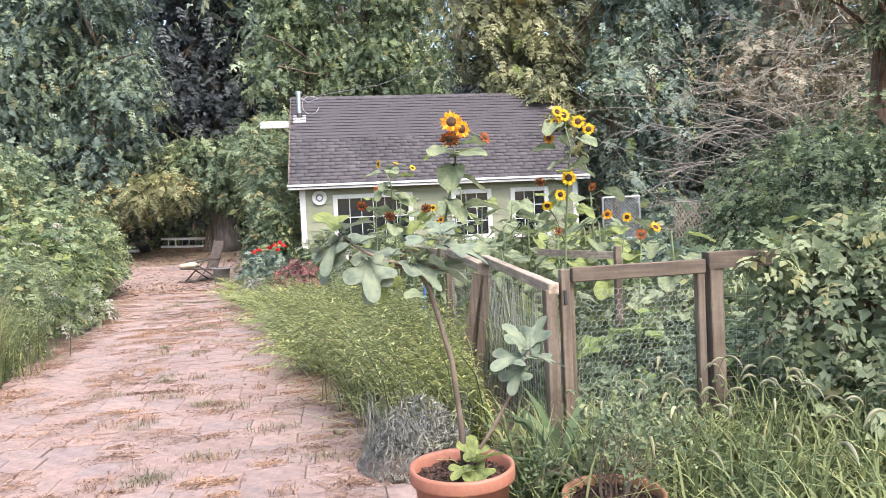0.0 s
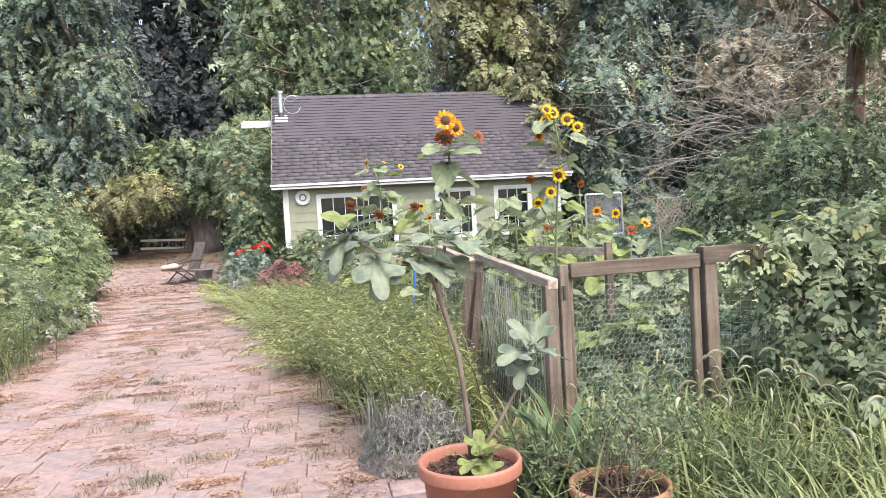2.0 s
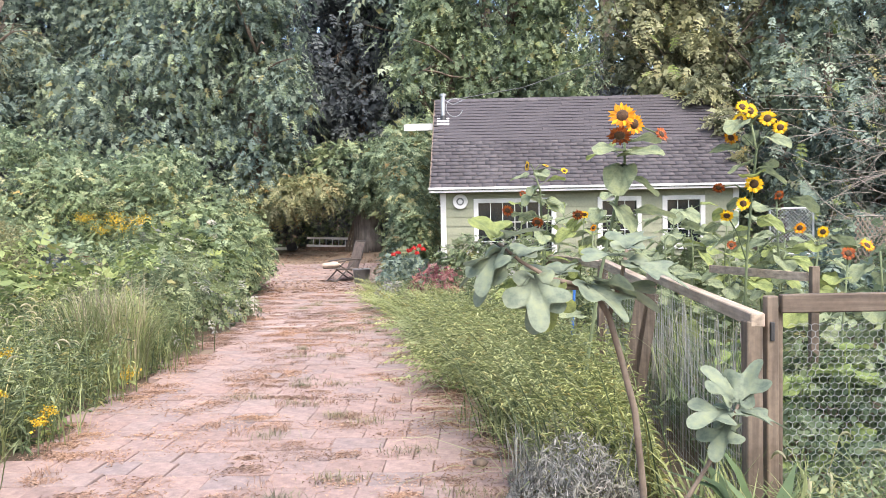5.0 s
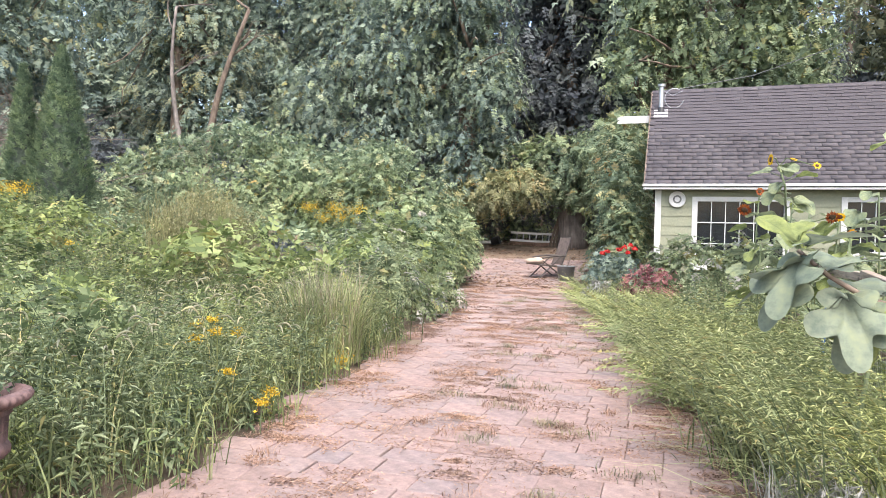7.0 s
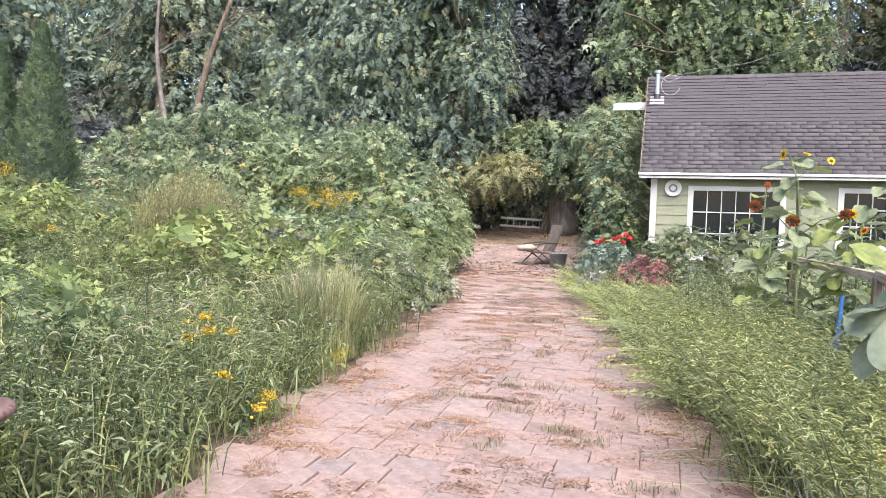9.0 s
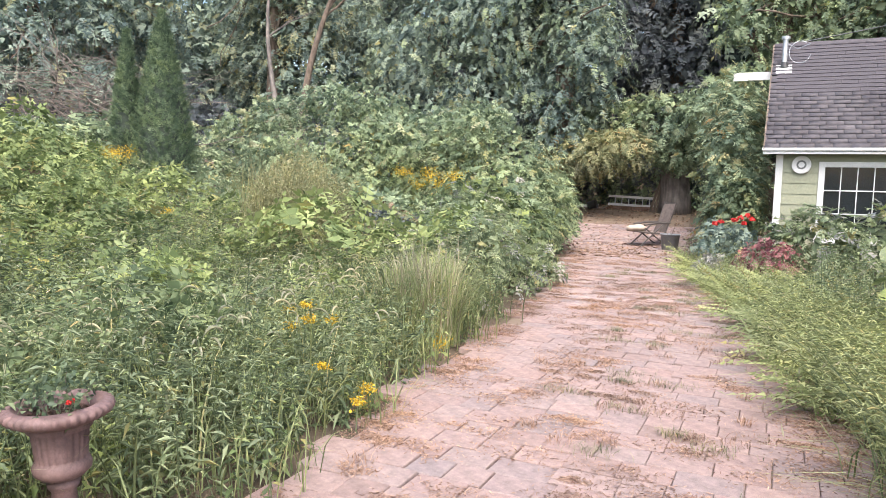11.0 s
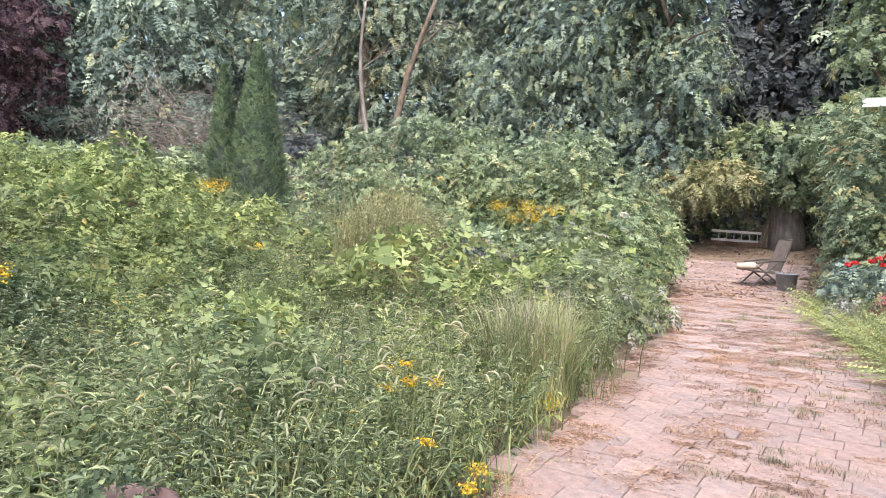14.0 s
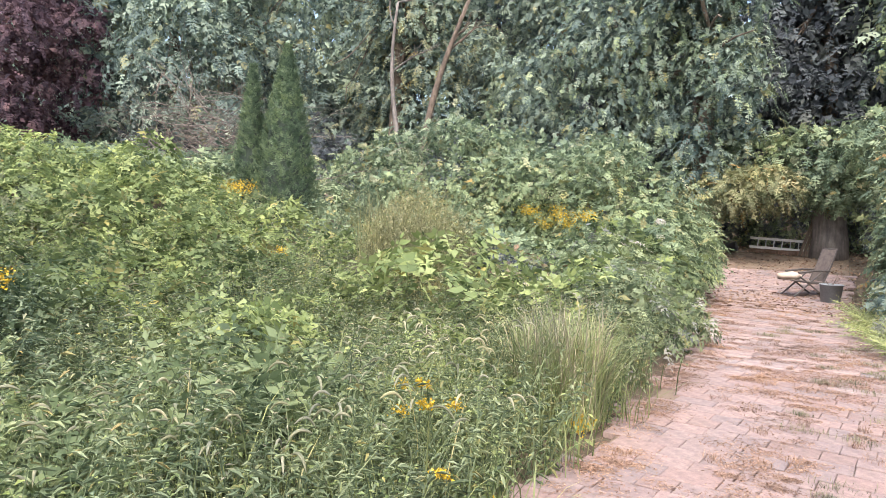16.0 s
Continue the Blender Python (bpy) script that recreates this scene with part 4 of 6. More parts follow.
def plants(name, label, XY, height, per, leaf, mat, radius=0.12, category="weeds", stem=True, splay=0.6, taper=0.5, flop=0.2, wind=(0, 0)):
    """Leafy upright stems: leaves in a spiral up each stem."""
    n = len(XY)
    h = height * rng.uniform(0.6, 1.15, n) * (1 + 0.35 * waves(XY[:, 0], XY[:, 1], 5, 1.4))
    base = np.stack([XY[:, 0], XY[:, 1], ground_z(XY[:, 0], XY[:, 1])], 1)
    leanv = rng.normal(0, flop, (n, 2)) + np.asarray(wind) * rng.uniform(0.5, 1.3, (n, 1))
    u = (np.arange(per) + 0.5) / per
    U = np.tile(u, (n, 1)) + rng.normal(0, 0.04, (n, per))
    A = np.arange(per)[None, :] * 2.4 + rng.uniform(0, 6.3, (n, 1)) + rng.normal(0, 0.3, (n, per))
    L = leaf[0] * (1 - taper * U) * rng.uniform(0.6, 1.25, (n, per))
    C = base[:, None, :] + np.stack([leanv[:, None, 0] * U ** 2 * h[:, None], leanv[:, None, 1] * U ** 2 * h[:, None], U * h[:, None]], -1)
    T = np.stack([np.cos(A), np.sin(A), splay * (U * 1.3 - 0.55) + rng.normal(0, 0.25, A.shape)], -1)
    T = unit(T)
    up = np.array([0, 0, 1.0])
    B = unit(np.cross(T, up) + 0.25 * rng.normal(size=T.shape))
    N = np.cross(B, T)
    w = (leaf[1] / leaf[0] * L)[..., None]
    l = L[..., None]
    V = np.stack([C, C + T * l * 0.45 + B * w / 2 + N * w * 0.2, C + T * l - up * l * 0.25, C + T * l * 0.45 - B * w / 2 + N * w * 0.2], 2).reshape(-1, 3)
    i = np.arange(n * per)[:, None] * 4
    F = np.concatenate([i + [0, 1, 2], i + [0, 2, 3]], 1)
    ob = tagged(mesh_np(name, V, F, mat), label, category, kind="stuff")
    if stem:
        tops = C[:, -1]
        mid = C[:, per // 2]
        q = 0.004
        side = np.array([q, 0, 0])
        V2 = np.stack([base - side, base + side, mid + side, mid - side, tops], 1).reshape(-1, 3)
        j = np.arange(n)[:, None] * 5
        F2 = np.concatenate([j + [0, 1, 2], j + [0, 2, 3], j + [3, 2, 4]], 1)
        tagged(mesh_np(name + "_stems", V2, F2, L_WEED), "thin green weed stems rising among the leaves", category, kind="stuff")
    return ob


def cover(name, label, XY, height, leaf, mat, seed, f=1.1, lo=0.35, category="weeds"):
    """A rolling quilt of leaves, thick with gaps between humps."""
    w = waves(XY[:, 0], XY[:, 1], seed, f)
    top = height * (0.68 + 0.75 * w).clip(0.18)
    z = ground_z(XY[:, 0], XY[:, 1]) + top * (1 - (1 - lo) * rng.uniform(0, 1, len(XY)) ** 2.2)
    P = np.stack([XY[:, 0], XY[:, 1], z], 1)
    e = 0.15
    gx = (waves(XY[:, 0] + e, XY[:, 1], seed, f) - w) / e * height * 0.5
    gy = (waves(XY[:, 0], XY[:, 1] + e, seed, f) - w) / e * height * 0.5
    N = np.stack([-gx, -gy, 0 * gx + 0.8], 1)
    return tagged(sprays(name, P, N, leaf[0] * 2.3, mat, None, 2, 0.55, leaf[1] / leaf[0], 0.25, 0.5, 0.7), label, category, kind="stuff")


far = on_bank(15000, -24, -3, 5.5, 14.5, 0.9)
far = far[(far[:, 1] > 6.5 + 0.0 * far[:, 0]) & (far[:, 0] < -4.2 - 0.0 * far[:, 1])]
def off_clump(P):
    return P[~((P[:, 0] > -8.0) & (P[:, 0] < -5.7) & (P[:, 1] > 7.7) & (P[:, 1] < 9.6))]


far = off_clump(far)
cover("bramble_cover", "rolling cover of green bramble leaves high on the bank", far[far[:, 1] > 10.8], 1.05, (0.1, 0.06), L_VINE, 3)
cover("bramble_cover", "rolling cover of bright green bramble leaves on the bank", far[far[:, 1] <= 10.8], 1.05, (0.1, 0.06), L_BRAMBLE_LIT, 3)
mid = off_clump(on_bank(16000, -14, -2.5, 1.0, 8.5, 0.55))
mid = mid[mid[:, 0] < -3.2 - 0.1 * np.abs(mid[:, 1] - 5)]
# the farther part gets the lit copy, the nearer the plain leaf
away = mid[:, 1] - 0.35 * mid[:, 0] > 6.2
cover("bramble_cover", "bright yellow-green brambles on the lower bank", mid[away], 0.85, (0.075, 0.042), L_BRAMBLE_LIT, 11, 1.5)
cover("bramble_cover", "thick green weeds and brambles beside the drive", mid[~away], 0.85, (0.065, 0.034), L_BRAMBLE, 11, 1.5)
near = on_bank(3300, -7.5, -2.1, -0.5, 8.2, 0.22)
plants("mugwort", "leafy green mugwort and goldenrod stems at the drive edge", near, 0.78, 26, (0.12, 0.026), L_WEED, flop=0.3)
mixw = off_clump(on_bank(800, -12, -2.6, 2.5, 12.5, 0.7))
plants("tall_weeds", "tall leafy weeds standing above the brambles", mixw, 1.12, 28, (0.09, 0.022), L_OLIVE, flop=0.3)
soft = on_bank(1700, -8, -2.1, 0.5, 7.5, 0.15)
# these weeds share the lit bramble tone to brighten the near bank
plants("nettle", "broad-leaved bright green weeds near the drive", soft, 0.58, 16, (0.075, 0.034), L_BRAMBLE_LIT, flop=0.2)


def on_ground(XY):
    return np.stack([XY[:, 0], XY[:, 1], ground_z(XY[:, 0], XY[:, 1])], 1)


def disc_points(c, r, n):
    a, q = rng.uniform(0, 2 * np.pi, n), r * np.sqrt(rng.uniform(0, 1, n))
    return np.stack([c[0] + q * np.cos(a), c[1] + q * np.sin(a)], 1)


meadow = on_bank(3000, -8, -2.6, 1.0, 8.5, 0.3)
tagged(blades("meadow_grass", on_ground(meadow), 0.95, 0.008, 0.8, L_GRASS), "light green grass blades arching through the weeds", "grass", kind="stuff")
edge = on_bank(7000, -6, -2.0, -1, 8.2, 0.05)
left_e, _ = drive_edges(edge[:, 1])
edge = edge[rng.random(len(edge)) < np.exp(-(left_e - edge[:, 0]) * 0.9)]
tagged(blades("edge_grass", on_ground(edge), 0.55, 0.009, 0.7, L_GRASS, wind=(0.3, -0.2)), "long green grass leaning over the drive edge", "grass", kind="stuff")
g = thing("grass_clump", "tall clump of green grass with pale straw seed plumes", "grass", (-3.2, 6.3, 0))
blades("grass_blade", on_ground(disc_points((0, 0), 0.4, 1300)) * [1, 1, 0], 1.0, 0.008, 0.5, L_SEDGE, g)
blades("seed_plume", on_ground(disc_points((0.05, 0), 0.4, 380)) * [1, 1, 0], 1.15, 0.008, 0.35, L_DRYGRASS, g, "pale straw plumes")
g = thing("grass_clump", "tall wispy olive-yellow weeds leaning over the bank", "grass", (-7.1, 9.2, float(ground_z(-7.1, 9.2))))
blades("grass_blade", np.concatenate([disc_points((0, 0), 0.7, 900), np.zeros((900, 1))], 1), 1.95, 0.008, 0.35, L_WISP, g, wind=(0.7, 0))
P = np.concatenate([disc_points((0.25, 0), 0.85, 7500), np.zeros((7500, 1))], 1)
P[:, 2] = rng.uniform(0.3, 1.0, 7500) * (2.0 - 0.9 * np.hypot(P[:, 0] - 0.25, P[:, 1]))
leaves("seed_head", P, P * 0 + [0, 0, 1], 0.06, 0.02, L_WISP, g, -0.4, 1.0, label="olive seed sprays")


def goldenrod(at, z, n=5, size=0.16):
    x, y = at
    gz = float(ground_z(x, y))
    s = thing("goldenrod", "goldenrod with bright yellow flower plumes", "flower", (x, y, gz), "goldenrod plants")
    bm = bmesh.new()
    for k in range(n):
        b = Vector((rng.normal(0, 0.08), rng.normal(0, 0.08), 0))
        t = Vector((rng.normal(0, 0.2), rng.normal(0, 0.12), (z - gz) * rng.uniform(0.88, 1.04)))
        tube(bm, [b, b.lerp(t, 0.5) + Vector((0, 0, 0.05)), t], [0.006, 0.005, 0.003], 4)
        d = rng.normal(size=(90 if size < 0.1 else 150, 3)) * [size * 0.5, size * 0.4, size * 0.3] + np.array(t) - [0, 0, size * 0.2]
        leaves("plume", d, d * 0 + [0, 0, 1], 0.018 + 0.05 * size, 0.012 + 0.04 * size, M_GOLDROD, s, 0, 1.0, label="yellow plume" if k == 0 else "")
    tagged(part("stalk", bm, L_WEED, s), kind="stuff")
    return s


for at, z, n, size in (((-5.75, 12.4), 1.85, 5, 0.2), ((-6.5, 12.4), 1.82, 3, 0.17), ((-12.4, 10.4), 2.2, 4, 0.24), ((-2.95, 4.1), 0.66, 3, 0.055), ((-3.3, 4.4), 0.72, 2, 0.05),
                       ((-2.8, 3.6), 0.5, 1, 0.05), ((-2.45, 3.75), 0.3, 2, 0.06), ((-7.6, 7.6), 1.2, 2, 0.1), ((-2.85, 6.0), 0.14, 2, 0.1), ((-5.9, 2.9), 1.25, 3, 0.12)):
    goldenrod(at, z, n, size)


def foxtails(name, label, XY, height, head=0.1):
    s = thing(name, label, "grass", (float(XY[:, 0].mean()), float(XY[:, 1].mean()), 0))
    stems, heads = bmesh.new(), bmesh.new()
    for x, y in XY - np.array(s.location)[:2]:
        h = height * rng.uniform(0.75, 1.15)
        a = rng.uniform(0, 6.3)
        d = Vector((math.cos(a), math.sin(a), 0))
        b = Vector((x, y, float(ground_z(x + s.location.x, y + s.location.y))))
        p = [b, b + Vector((0, 0, h * 0.6)) + d * 0.06, b + Vector((0, 0, h * 0.95)) + d * 0.16]
        tube(stems, p, [0.0022, 0.002, 0.0014], 3)
        e = head * rng.uniform(0.7, 1.2)
        q = [p[2] + d * e * (u * 1.05 - 0.2 * u * u) + Vector((0, 0, e * (0.75 * u - 1.05 * u * u))) for u in np.linspace(0, 1, 7)]
        tube(heads, q, [0.002, 0.0055, 0.007, 0.0072, 0.0065, 0.005, 0.001], 6)
    part("stem", stems, L_GRASS, s)
    part("seed_head", heads, L_FOXTAIL, s, "nodding bristly seed heads")
    return s


foxtails("foxtail_grass", "foxtail grass with nodding pale seed heads by the brambles", np.concatenate([disc_points((-3.75, 5.3), 0.55, 60), disc_points((-3.0, 4.2), 0.5, 40), disc_points((-2.9, 3.0), 0.5, 30), disc_points((-3.9, 2.4), 0.7, 30)]), 0.86, 0.125)


# ---- drooping bough at the corner of the house on the left ----
def build_house_corner():
    h = thing("house", "corner of a grey house with white corner board", "house", (-5.84, 2.5, 0))
    w = part("wall", nbox(-7.0, 0, 0, 0.2, -0.1, 5.2), M_GREYSIDING, h)
    part("end_wall", nbox(-0.2, 0, 0.2, -0.0 + 0.21, -0.1, 5.2), M_GREYSIDING, h)
    z = 0.1
    while z < 5.1:
        bm = bmesh.new()
        v = [bm.verts.new(c) for c in ((-7, -0.022, z), (-0.001, -0.022, z), (-0.001, -0.003, z), (-7, -0.003, z), (-7, -0.008, z + 0.18), (-0.001, -0.008, z + 0.18), (-0.001, -0.002, z + 0.18), (-7, -0.002, z + 0.18))]
        for f in ((0, 1, 5, 4), (3, 2, 1, 0), (4, 5, 6, 7), (1, 2, 6, 5), (0, 4, 7, 3)):
            bm.faces.new([v[k] for k in f])
        part("board", bm, M_GREYSIDING, w)
        z += 0.17
    part("corner_board", nbox(0.0, 0.14, -0.03, 0.24, -0.1, 5.2, 0.004), M_WHITE, h, "white painted corner board")
    return h


build_house_corner()
plants("house_weeds", "tall light green weeds against the house corner", rng.uniform((-6.0, 1.6), (-4.7, 4.3), (150, 2)), 1.35, 40, (0.1, 0.035), L_WEED)
dryw = on_bank(420, -11, -2.8, 1.5, 10, 0.6)
plants("dry_weeds", "brown dying weed stalks among the green", dryw, 0.98, 22, (0.06, 0.014), L_DRYGRASS, flop=0.35)


# ---- cast-iron urn ----
def build_urn():
    s = thing("garden_urn", "reddish-brown cast-iron garden urn, leaning, filled with mulch", "urn", (-2.61, 1.87, 0.0))
    s.scale = (0.88, 0.88, 0.95)
    tilt = (Matrix.Rotation(radians(-1), 3, "Y") @ Matrix.Rotation(radians(2), 3, "X"))
    bm = bmesh.new()
    lathe(bm, [(0.15, 0.0), (0.15, 0.09), (0.12, 0.12), (0.085, 0.16), (0.06, 0.23), (0.055, 0.31), (0.07, 0.33), (0.075, 0.35), (0.06, 0.365)], 40, tilt=tilt)
    part("foot", bm, M_IRON, s, "", True)
    bm = bmesh.new()
    lathe(bm, [(0.06, 0.365), (0.1, 0.38), (0.128, 0.405), (0.132, 0.43), (0.122, 0.452), (0.114, 0.46), (0.114, 0.47, 1), (0.12, 0.54, 1), (0.13, 0.62, 1)], 120, tilt=tilt, flute=0.03, flutes=24)
    part("bowl", bm, M_IRON, s, "fluted bowl", True)
    bm = bmesh.new()
    lathe(bm, [(0.13, 0.62), (0.18, 0.635), (0.232, 0.66, 1), (0.246, 0.682, 1), (0.238, 0.70, 1), (0.2, 0.715), (0.195, 0.705), (0.18, 0.70), (0.155, 0.66), (0.145, 0.6)], 216, tilt=tilt, flute=0.018, flutes=36)
    part("rim", bm, M_IRON, s, "egg-and-dart rim", True)
    bm = bmesh.new()
    lathe(bm, [(0.0, 0.655), (0.08, 0.652), (0.155, 0.645)], 30, tilt=tilt)
    part("soil", bm, M_MULCH, s)
    d = disc_points((0, 0), 0.145, 420)
    P = np.concatenate([d, np.full((420, 1), 0.66)], 1) @ np.array(tilt).T
    leaves("mulch", P, P * 0 + [0, 0, 1], 0.03, 0.012, M_MULCH, s, 0, 0.5)
    bm = bmesh.new()
    tips = []
    for k in range(6):
        a = k * 1.1
        tips += grow(bm, tilt @ Vector((0.03 * math.cos(a), 0.03 * math.sin(a), 0.64)), (0.55 * math.cos(a), 0.55 * math.sin(a), 0.8), 0.14, 0.005, 1, 0.5, 4)
    part("stem", bm, M_BARK, s)
    P = np.concatenate([np.array([t[:] for t in tips])] * 14) + rng.normal(0, 0.03, (14 * len(tips), 3))
    leaves("foliage", P, P * 0 + [0, 0, 1], 0.036, 0.022, L_HOLLY, s, 0.3, 0.9, label="dull wilting leaves")
    for k, t in enumerate(tips[:3]):
        p, n = shell(t, (0.009, 0.009, 0.011), 30, k, 0.1, 0.3)
        leaves("flower", p, n, 0.012, 0.009, M_RED, s, label="small red bloom")
    return s


build_urn()


# ---- fenced garden right of the drive ----
def wire_hex(a, b, z0, z1, cell=0.038, r=0.0012):
    """Chicken wire between two uprights."""
    a, b = Vector(a), Vector(b)
    u = (b - a)
    width = u.length
    u = u.normalized()
    V, F = [], []
    side = Vector((u.y, -u.x, 0))

    def seg(p, q):
        d = (q - p).normalized()
        k = d.cross(side).normalized()
        o = [k * r, (side * 0.87 - k * 0.5) * r, (-side * 0.87 - k * 0.5) * r]
        i = len(V)
        V.extend([p + w for w in o] + [q + w for w in o])
        for j in range(3):
            n = (j + 1) % 3
            F.extend([(i + j, i + n, i + 3 + n), (i + j, i + 3 + n, i + 3 + j)])

    rows = int((z1 - z0) / (cell * 0.75))
    cols = int(width / (cell * 0.87))
    for m in range(rows):
        for c in range(cols):
            x = (c + 0.5 * (m % 2)) * cell * 0.87
            z = z0 + m * cell * 0.75
            ctr = a + u * x + Vector((0, 0, z - a.z))
            h = cell / 2
            top = ctr + Vector((0, 0, h))
            ur = ctr + u * (h * 0.87) + Vector((0, 0, h / 2))
            ul = ctr - u * (h * 0.87) + Vector((0, 0, h / 2))
            dr = ctr + u * (h * 0.87) - Vector((0, 0, h / 2))
            seg(ul, top)
            seg(top, ur)
            seg(ur, dr)
    return V, F


def wire_square(a, b, z0, z1, step, r=0.0012):
    bm = bmesh.new()
    a, b = Vector(a), Vector(b)
    n = int((b - a).length / step)
    for k in range(n + 1):
        p = a.lerp(b, k / max(1, n))
        tube(bm, [(p.x, p.y, z0), (p.x, p.y, z1)], r, 3)
    for k in range(int((z1 - z0) / step) + 1):
        z = z0 + k * step
        tube(bm, [(a.x, a.y, z), (b.x, b.y, z)], r, 3)
    return bm


def post(bm_at, z0, z1, s, mat, parent, top=None, name="post"):
    bm = bmesh.new()
    beam(bm, (*bm_at, z0), (*(top or bm_at), z1), s, s, 0.005, up=Vector((0, 1, 0)))
    return part(name, bm, mat, parent)


GY = 2.2
fence = thing("garden_fence", "weathered grey timber garden fence with sagging wire mesh", "fence", (1.84, GY, 0))
FO = Vector((1.84, GY, 0))


def rel(p):
    return Vector(p) - FO


def ftimber(name, a, b, w, h, mat, label=""):
    bm = bmesh.new()
    beam(bm, rel(a), rel(b), w, h, 0.005)
    return part(name, bm, mat, fence, label)


ftimber("post", (1.79, GY - 0.06, -0.1), (1.79, GY - 0.06, 1.07), 0.065, 0.075, M_WOOD)
ftimber("post", (2.77, GY, -0.1), (2.76, GY, 1.15), 0.075, 0.08, M_WOOD)
ftimber("post", (1.70, 4.25, -0.1), (1.87, 4.2, 1.08), 0.07, 0.09, M_WOOD, "leaning split post")
ftimber("slat", (1.63, 4.18, 0.1), (1.80, 4.14, 1.02), 0.035, 0.06, M_WOOD)
ftimber("slat", (1.76, 4.16, 0.12), (1.88, 4.12, 1.0), 0.035, 0.05, M_WOOD)
ftimber("post", (1.9, 6.3, -0.1), (1.92, 6.3, 1.1), 0.09, 0.09, M_WOOD)
ftimber("post", (1.62, 8.6, -0.1), (1.62, 8.6, 1.1), 0.09, 0.09, M_WOOD)
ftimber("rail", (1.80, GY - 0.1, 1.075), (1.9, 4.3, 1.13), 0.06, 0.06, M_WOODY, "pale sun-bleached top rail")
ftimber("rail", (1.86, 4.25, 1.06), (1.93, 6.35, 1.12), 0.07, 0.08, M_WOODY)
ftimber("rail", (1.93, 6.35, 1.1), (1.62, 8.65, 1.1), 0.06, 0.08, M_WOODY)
ftimber("rail", (2.72, GY + 0.0, 1.17), (3.75, GY - 0.1, 1.18), 0.09, 0.08, M_WOODX)
ftimber("post", (3.7, GY - 0.1, -0.1), (3.7, GY - 0.1, 1.16), 0.09, 0.09, M_WOOD)
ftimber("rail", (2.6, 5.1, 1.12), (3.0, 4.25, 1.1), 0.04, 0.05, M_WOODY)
ftimber("post", (3.0, 4.2, -0.1), (3.02, 4.2, 1.18), 0.055, 0.055, M_BARK, "dark damp post")
for a, b, z1 in (((1.78, 2.3), (1.88, 4.15), 1.02), ((1.88, 4.3), (1.93, 6.25), 1.05), ((2.82, GY), (3.66, GY - 0.1), 1.1)):
    part("wire_mesh", wire_square(rel((*a, 0)), rel((*b, 0)), 0.05, z1, 0.065), M_STEEL, fence)

gate = thing("garden_gate", "weathered timber gate filled with chicken wire", "gate", (1.9, GY, 0))
GO = Vector((1.9, GY, 0))


def gtimber(name, a, b, w, h, mat):
    bm = bmesh.new()
    beam(bm, Vector(a) - GO, Vector(b) - GO, w, h, 0.005)
    return part(name, bm, mat, gate)


gtimber("stile", (1.885, GY - 0.02, 0.06), (1.885, GY - 0.02, 1.17), 0.05, 0.05, M_WOOD)
gtimber("stile", (1.93, GY + 0.03, 0.1), (1.935, GY + 0.03, 1.12), 0.035, 0.04, M_WOOD)
gtimber("stile", (2.675, GY, 0.08), (2.675, GY, 1.12), 0.045, 0.05, M_WOOD)
gtimber("rail", (1.93, GY - 0.01, 1.135), (2.705, GY - 0.01, 1.14), 0.04, 0.08, M_WOODX)
gtimber("rail", (1.93, GY, 0.14), (2.645, GY, 0.14), 0.045, 0.085, M_WOODX)
V, F = wire_hex(Vector((1.975, GY + 0.015, 0.18)) - GO, Vector((2.645, GY + 0.015, 0.18)) - GO, 0.2, 1.08)
mesh_np("chicken_wire", [v[:] for v in V], F, M_STEEL, gate)
hinge = part("hinge", nbox(-0.028, -0.01, -0.055, -0.044, 0.98, 1.06, 0.002), M_BLACK, gate, "black strap hinge")

blue = thing("garden_stake", "blue plastic stake leaning on the fence", "stake", (1.55, 6.1, 0))
bm = bmesh.new()
tube(bm, [(0, 0, -0.05), (0.06, 0, 0.95)], 0.014, 8)
part("rod", bm, M_BLUE, blue)


# ---- large leaves ----
def leaf_mesh(name, mat, lobes=0, n=26, depth=0.35, heart=0.25, cup=0.12, wave=0.04):
    """A broad leaf a unit long, from its stalk at the origin along +y: lobed or heart-shaped, folded on its midrib."""
    V, F = [(0, 0, 0)], []
    for ring in (0.5, 1.0):
        for k in range(n):
            a = -math.pi + 2 * math.pi * k / n
            if lobes:
                r = 0.6 * (1 - depth * (0.5 - 0.5 * math.cos(lobes * a)) ** 1.5 * (1 if abs(a) < 2.4 else 0.5)) * (1.05 - 0.13 * abs(a))
                x, y = r * math.sin(a) * 1.05, 0.34 + r * math.cos(a)
            else:
                r = 0.5 * (1 + heart * math.cos(a) ** 3)
                x, y = r * math.sin(a) * 0.92, 0.42 + r * math.cos(a) + (0.12 if abs(a) > 2.9 else 0)
            x, y = x * ring, 0.0 + y * ring if ring == 1.0 else (0.1 + y * ring)
            z = cup * abs(x) - 0.28 * y * y + wave * math.sin(5 * a) * ring
            V.append((x, y, z))
    for k in range(n):
        k2 = (k + 1) % n
        F += [(0, 1 + k2, 1 + k), (1 + k, 1 + k2, 1 + n + k2), (1 + k, 1 + n + k2, 1 + n + k)]
    me = bpy.data.meshes.new(name)
    me.from_pydata(V, [], F)
    me.materials.append(mat)
    for p in me.polygons:
        p.use_smooth = True
    return me


FIG = leaf_mesh("fig_leaf", L_FIG, 5, 60, 0.48, cup=0.12)
FIGY = leaf_mesh("fig_leaf_young", L_LIME, 5, 60, 0.45, cup=0.25)
HEART = leaf_mesh("sunflower_leaf", L_SUN, 0, 22, cup=0.2)
HEARTL = leaf_mesh("sunflower_leaf_young", L_LIME, 0, 22, cup=0.2)
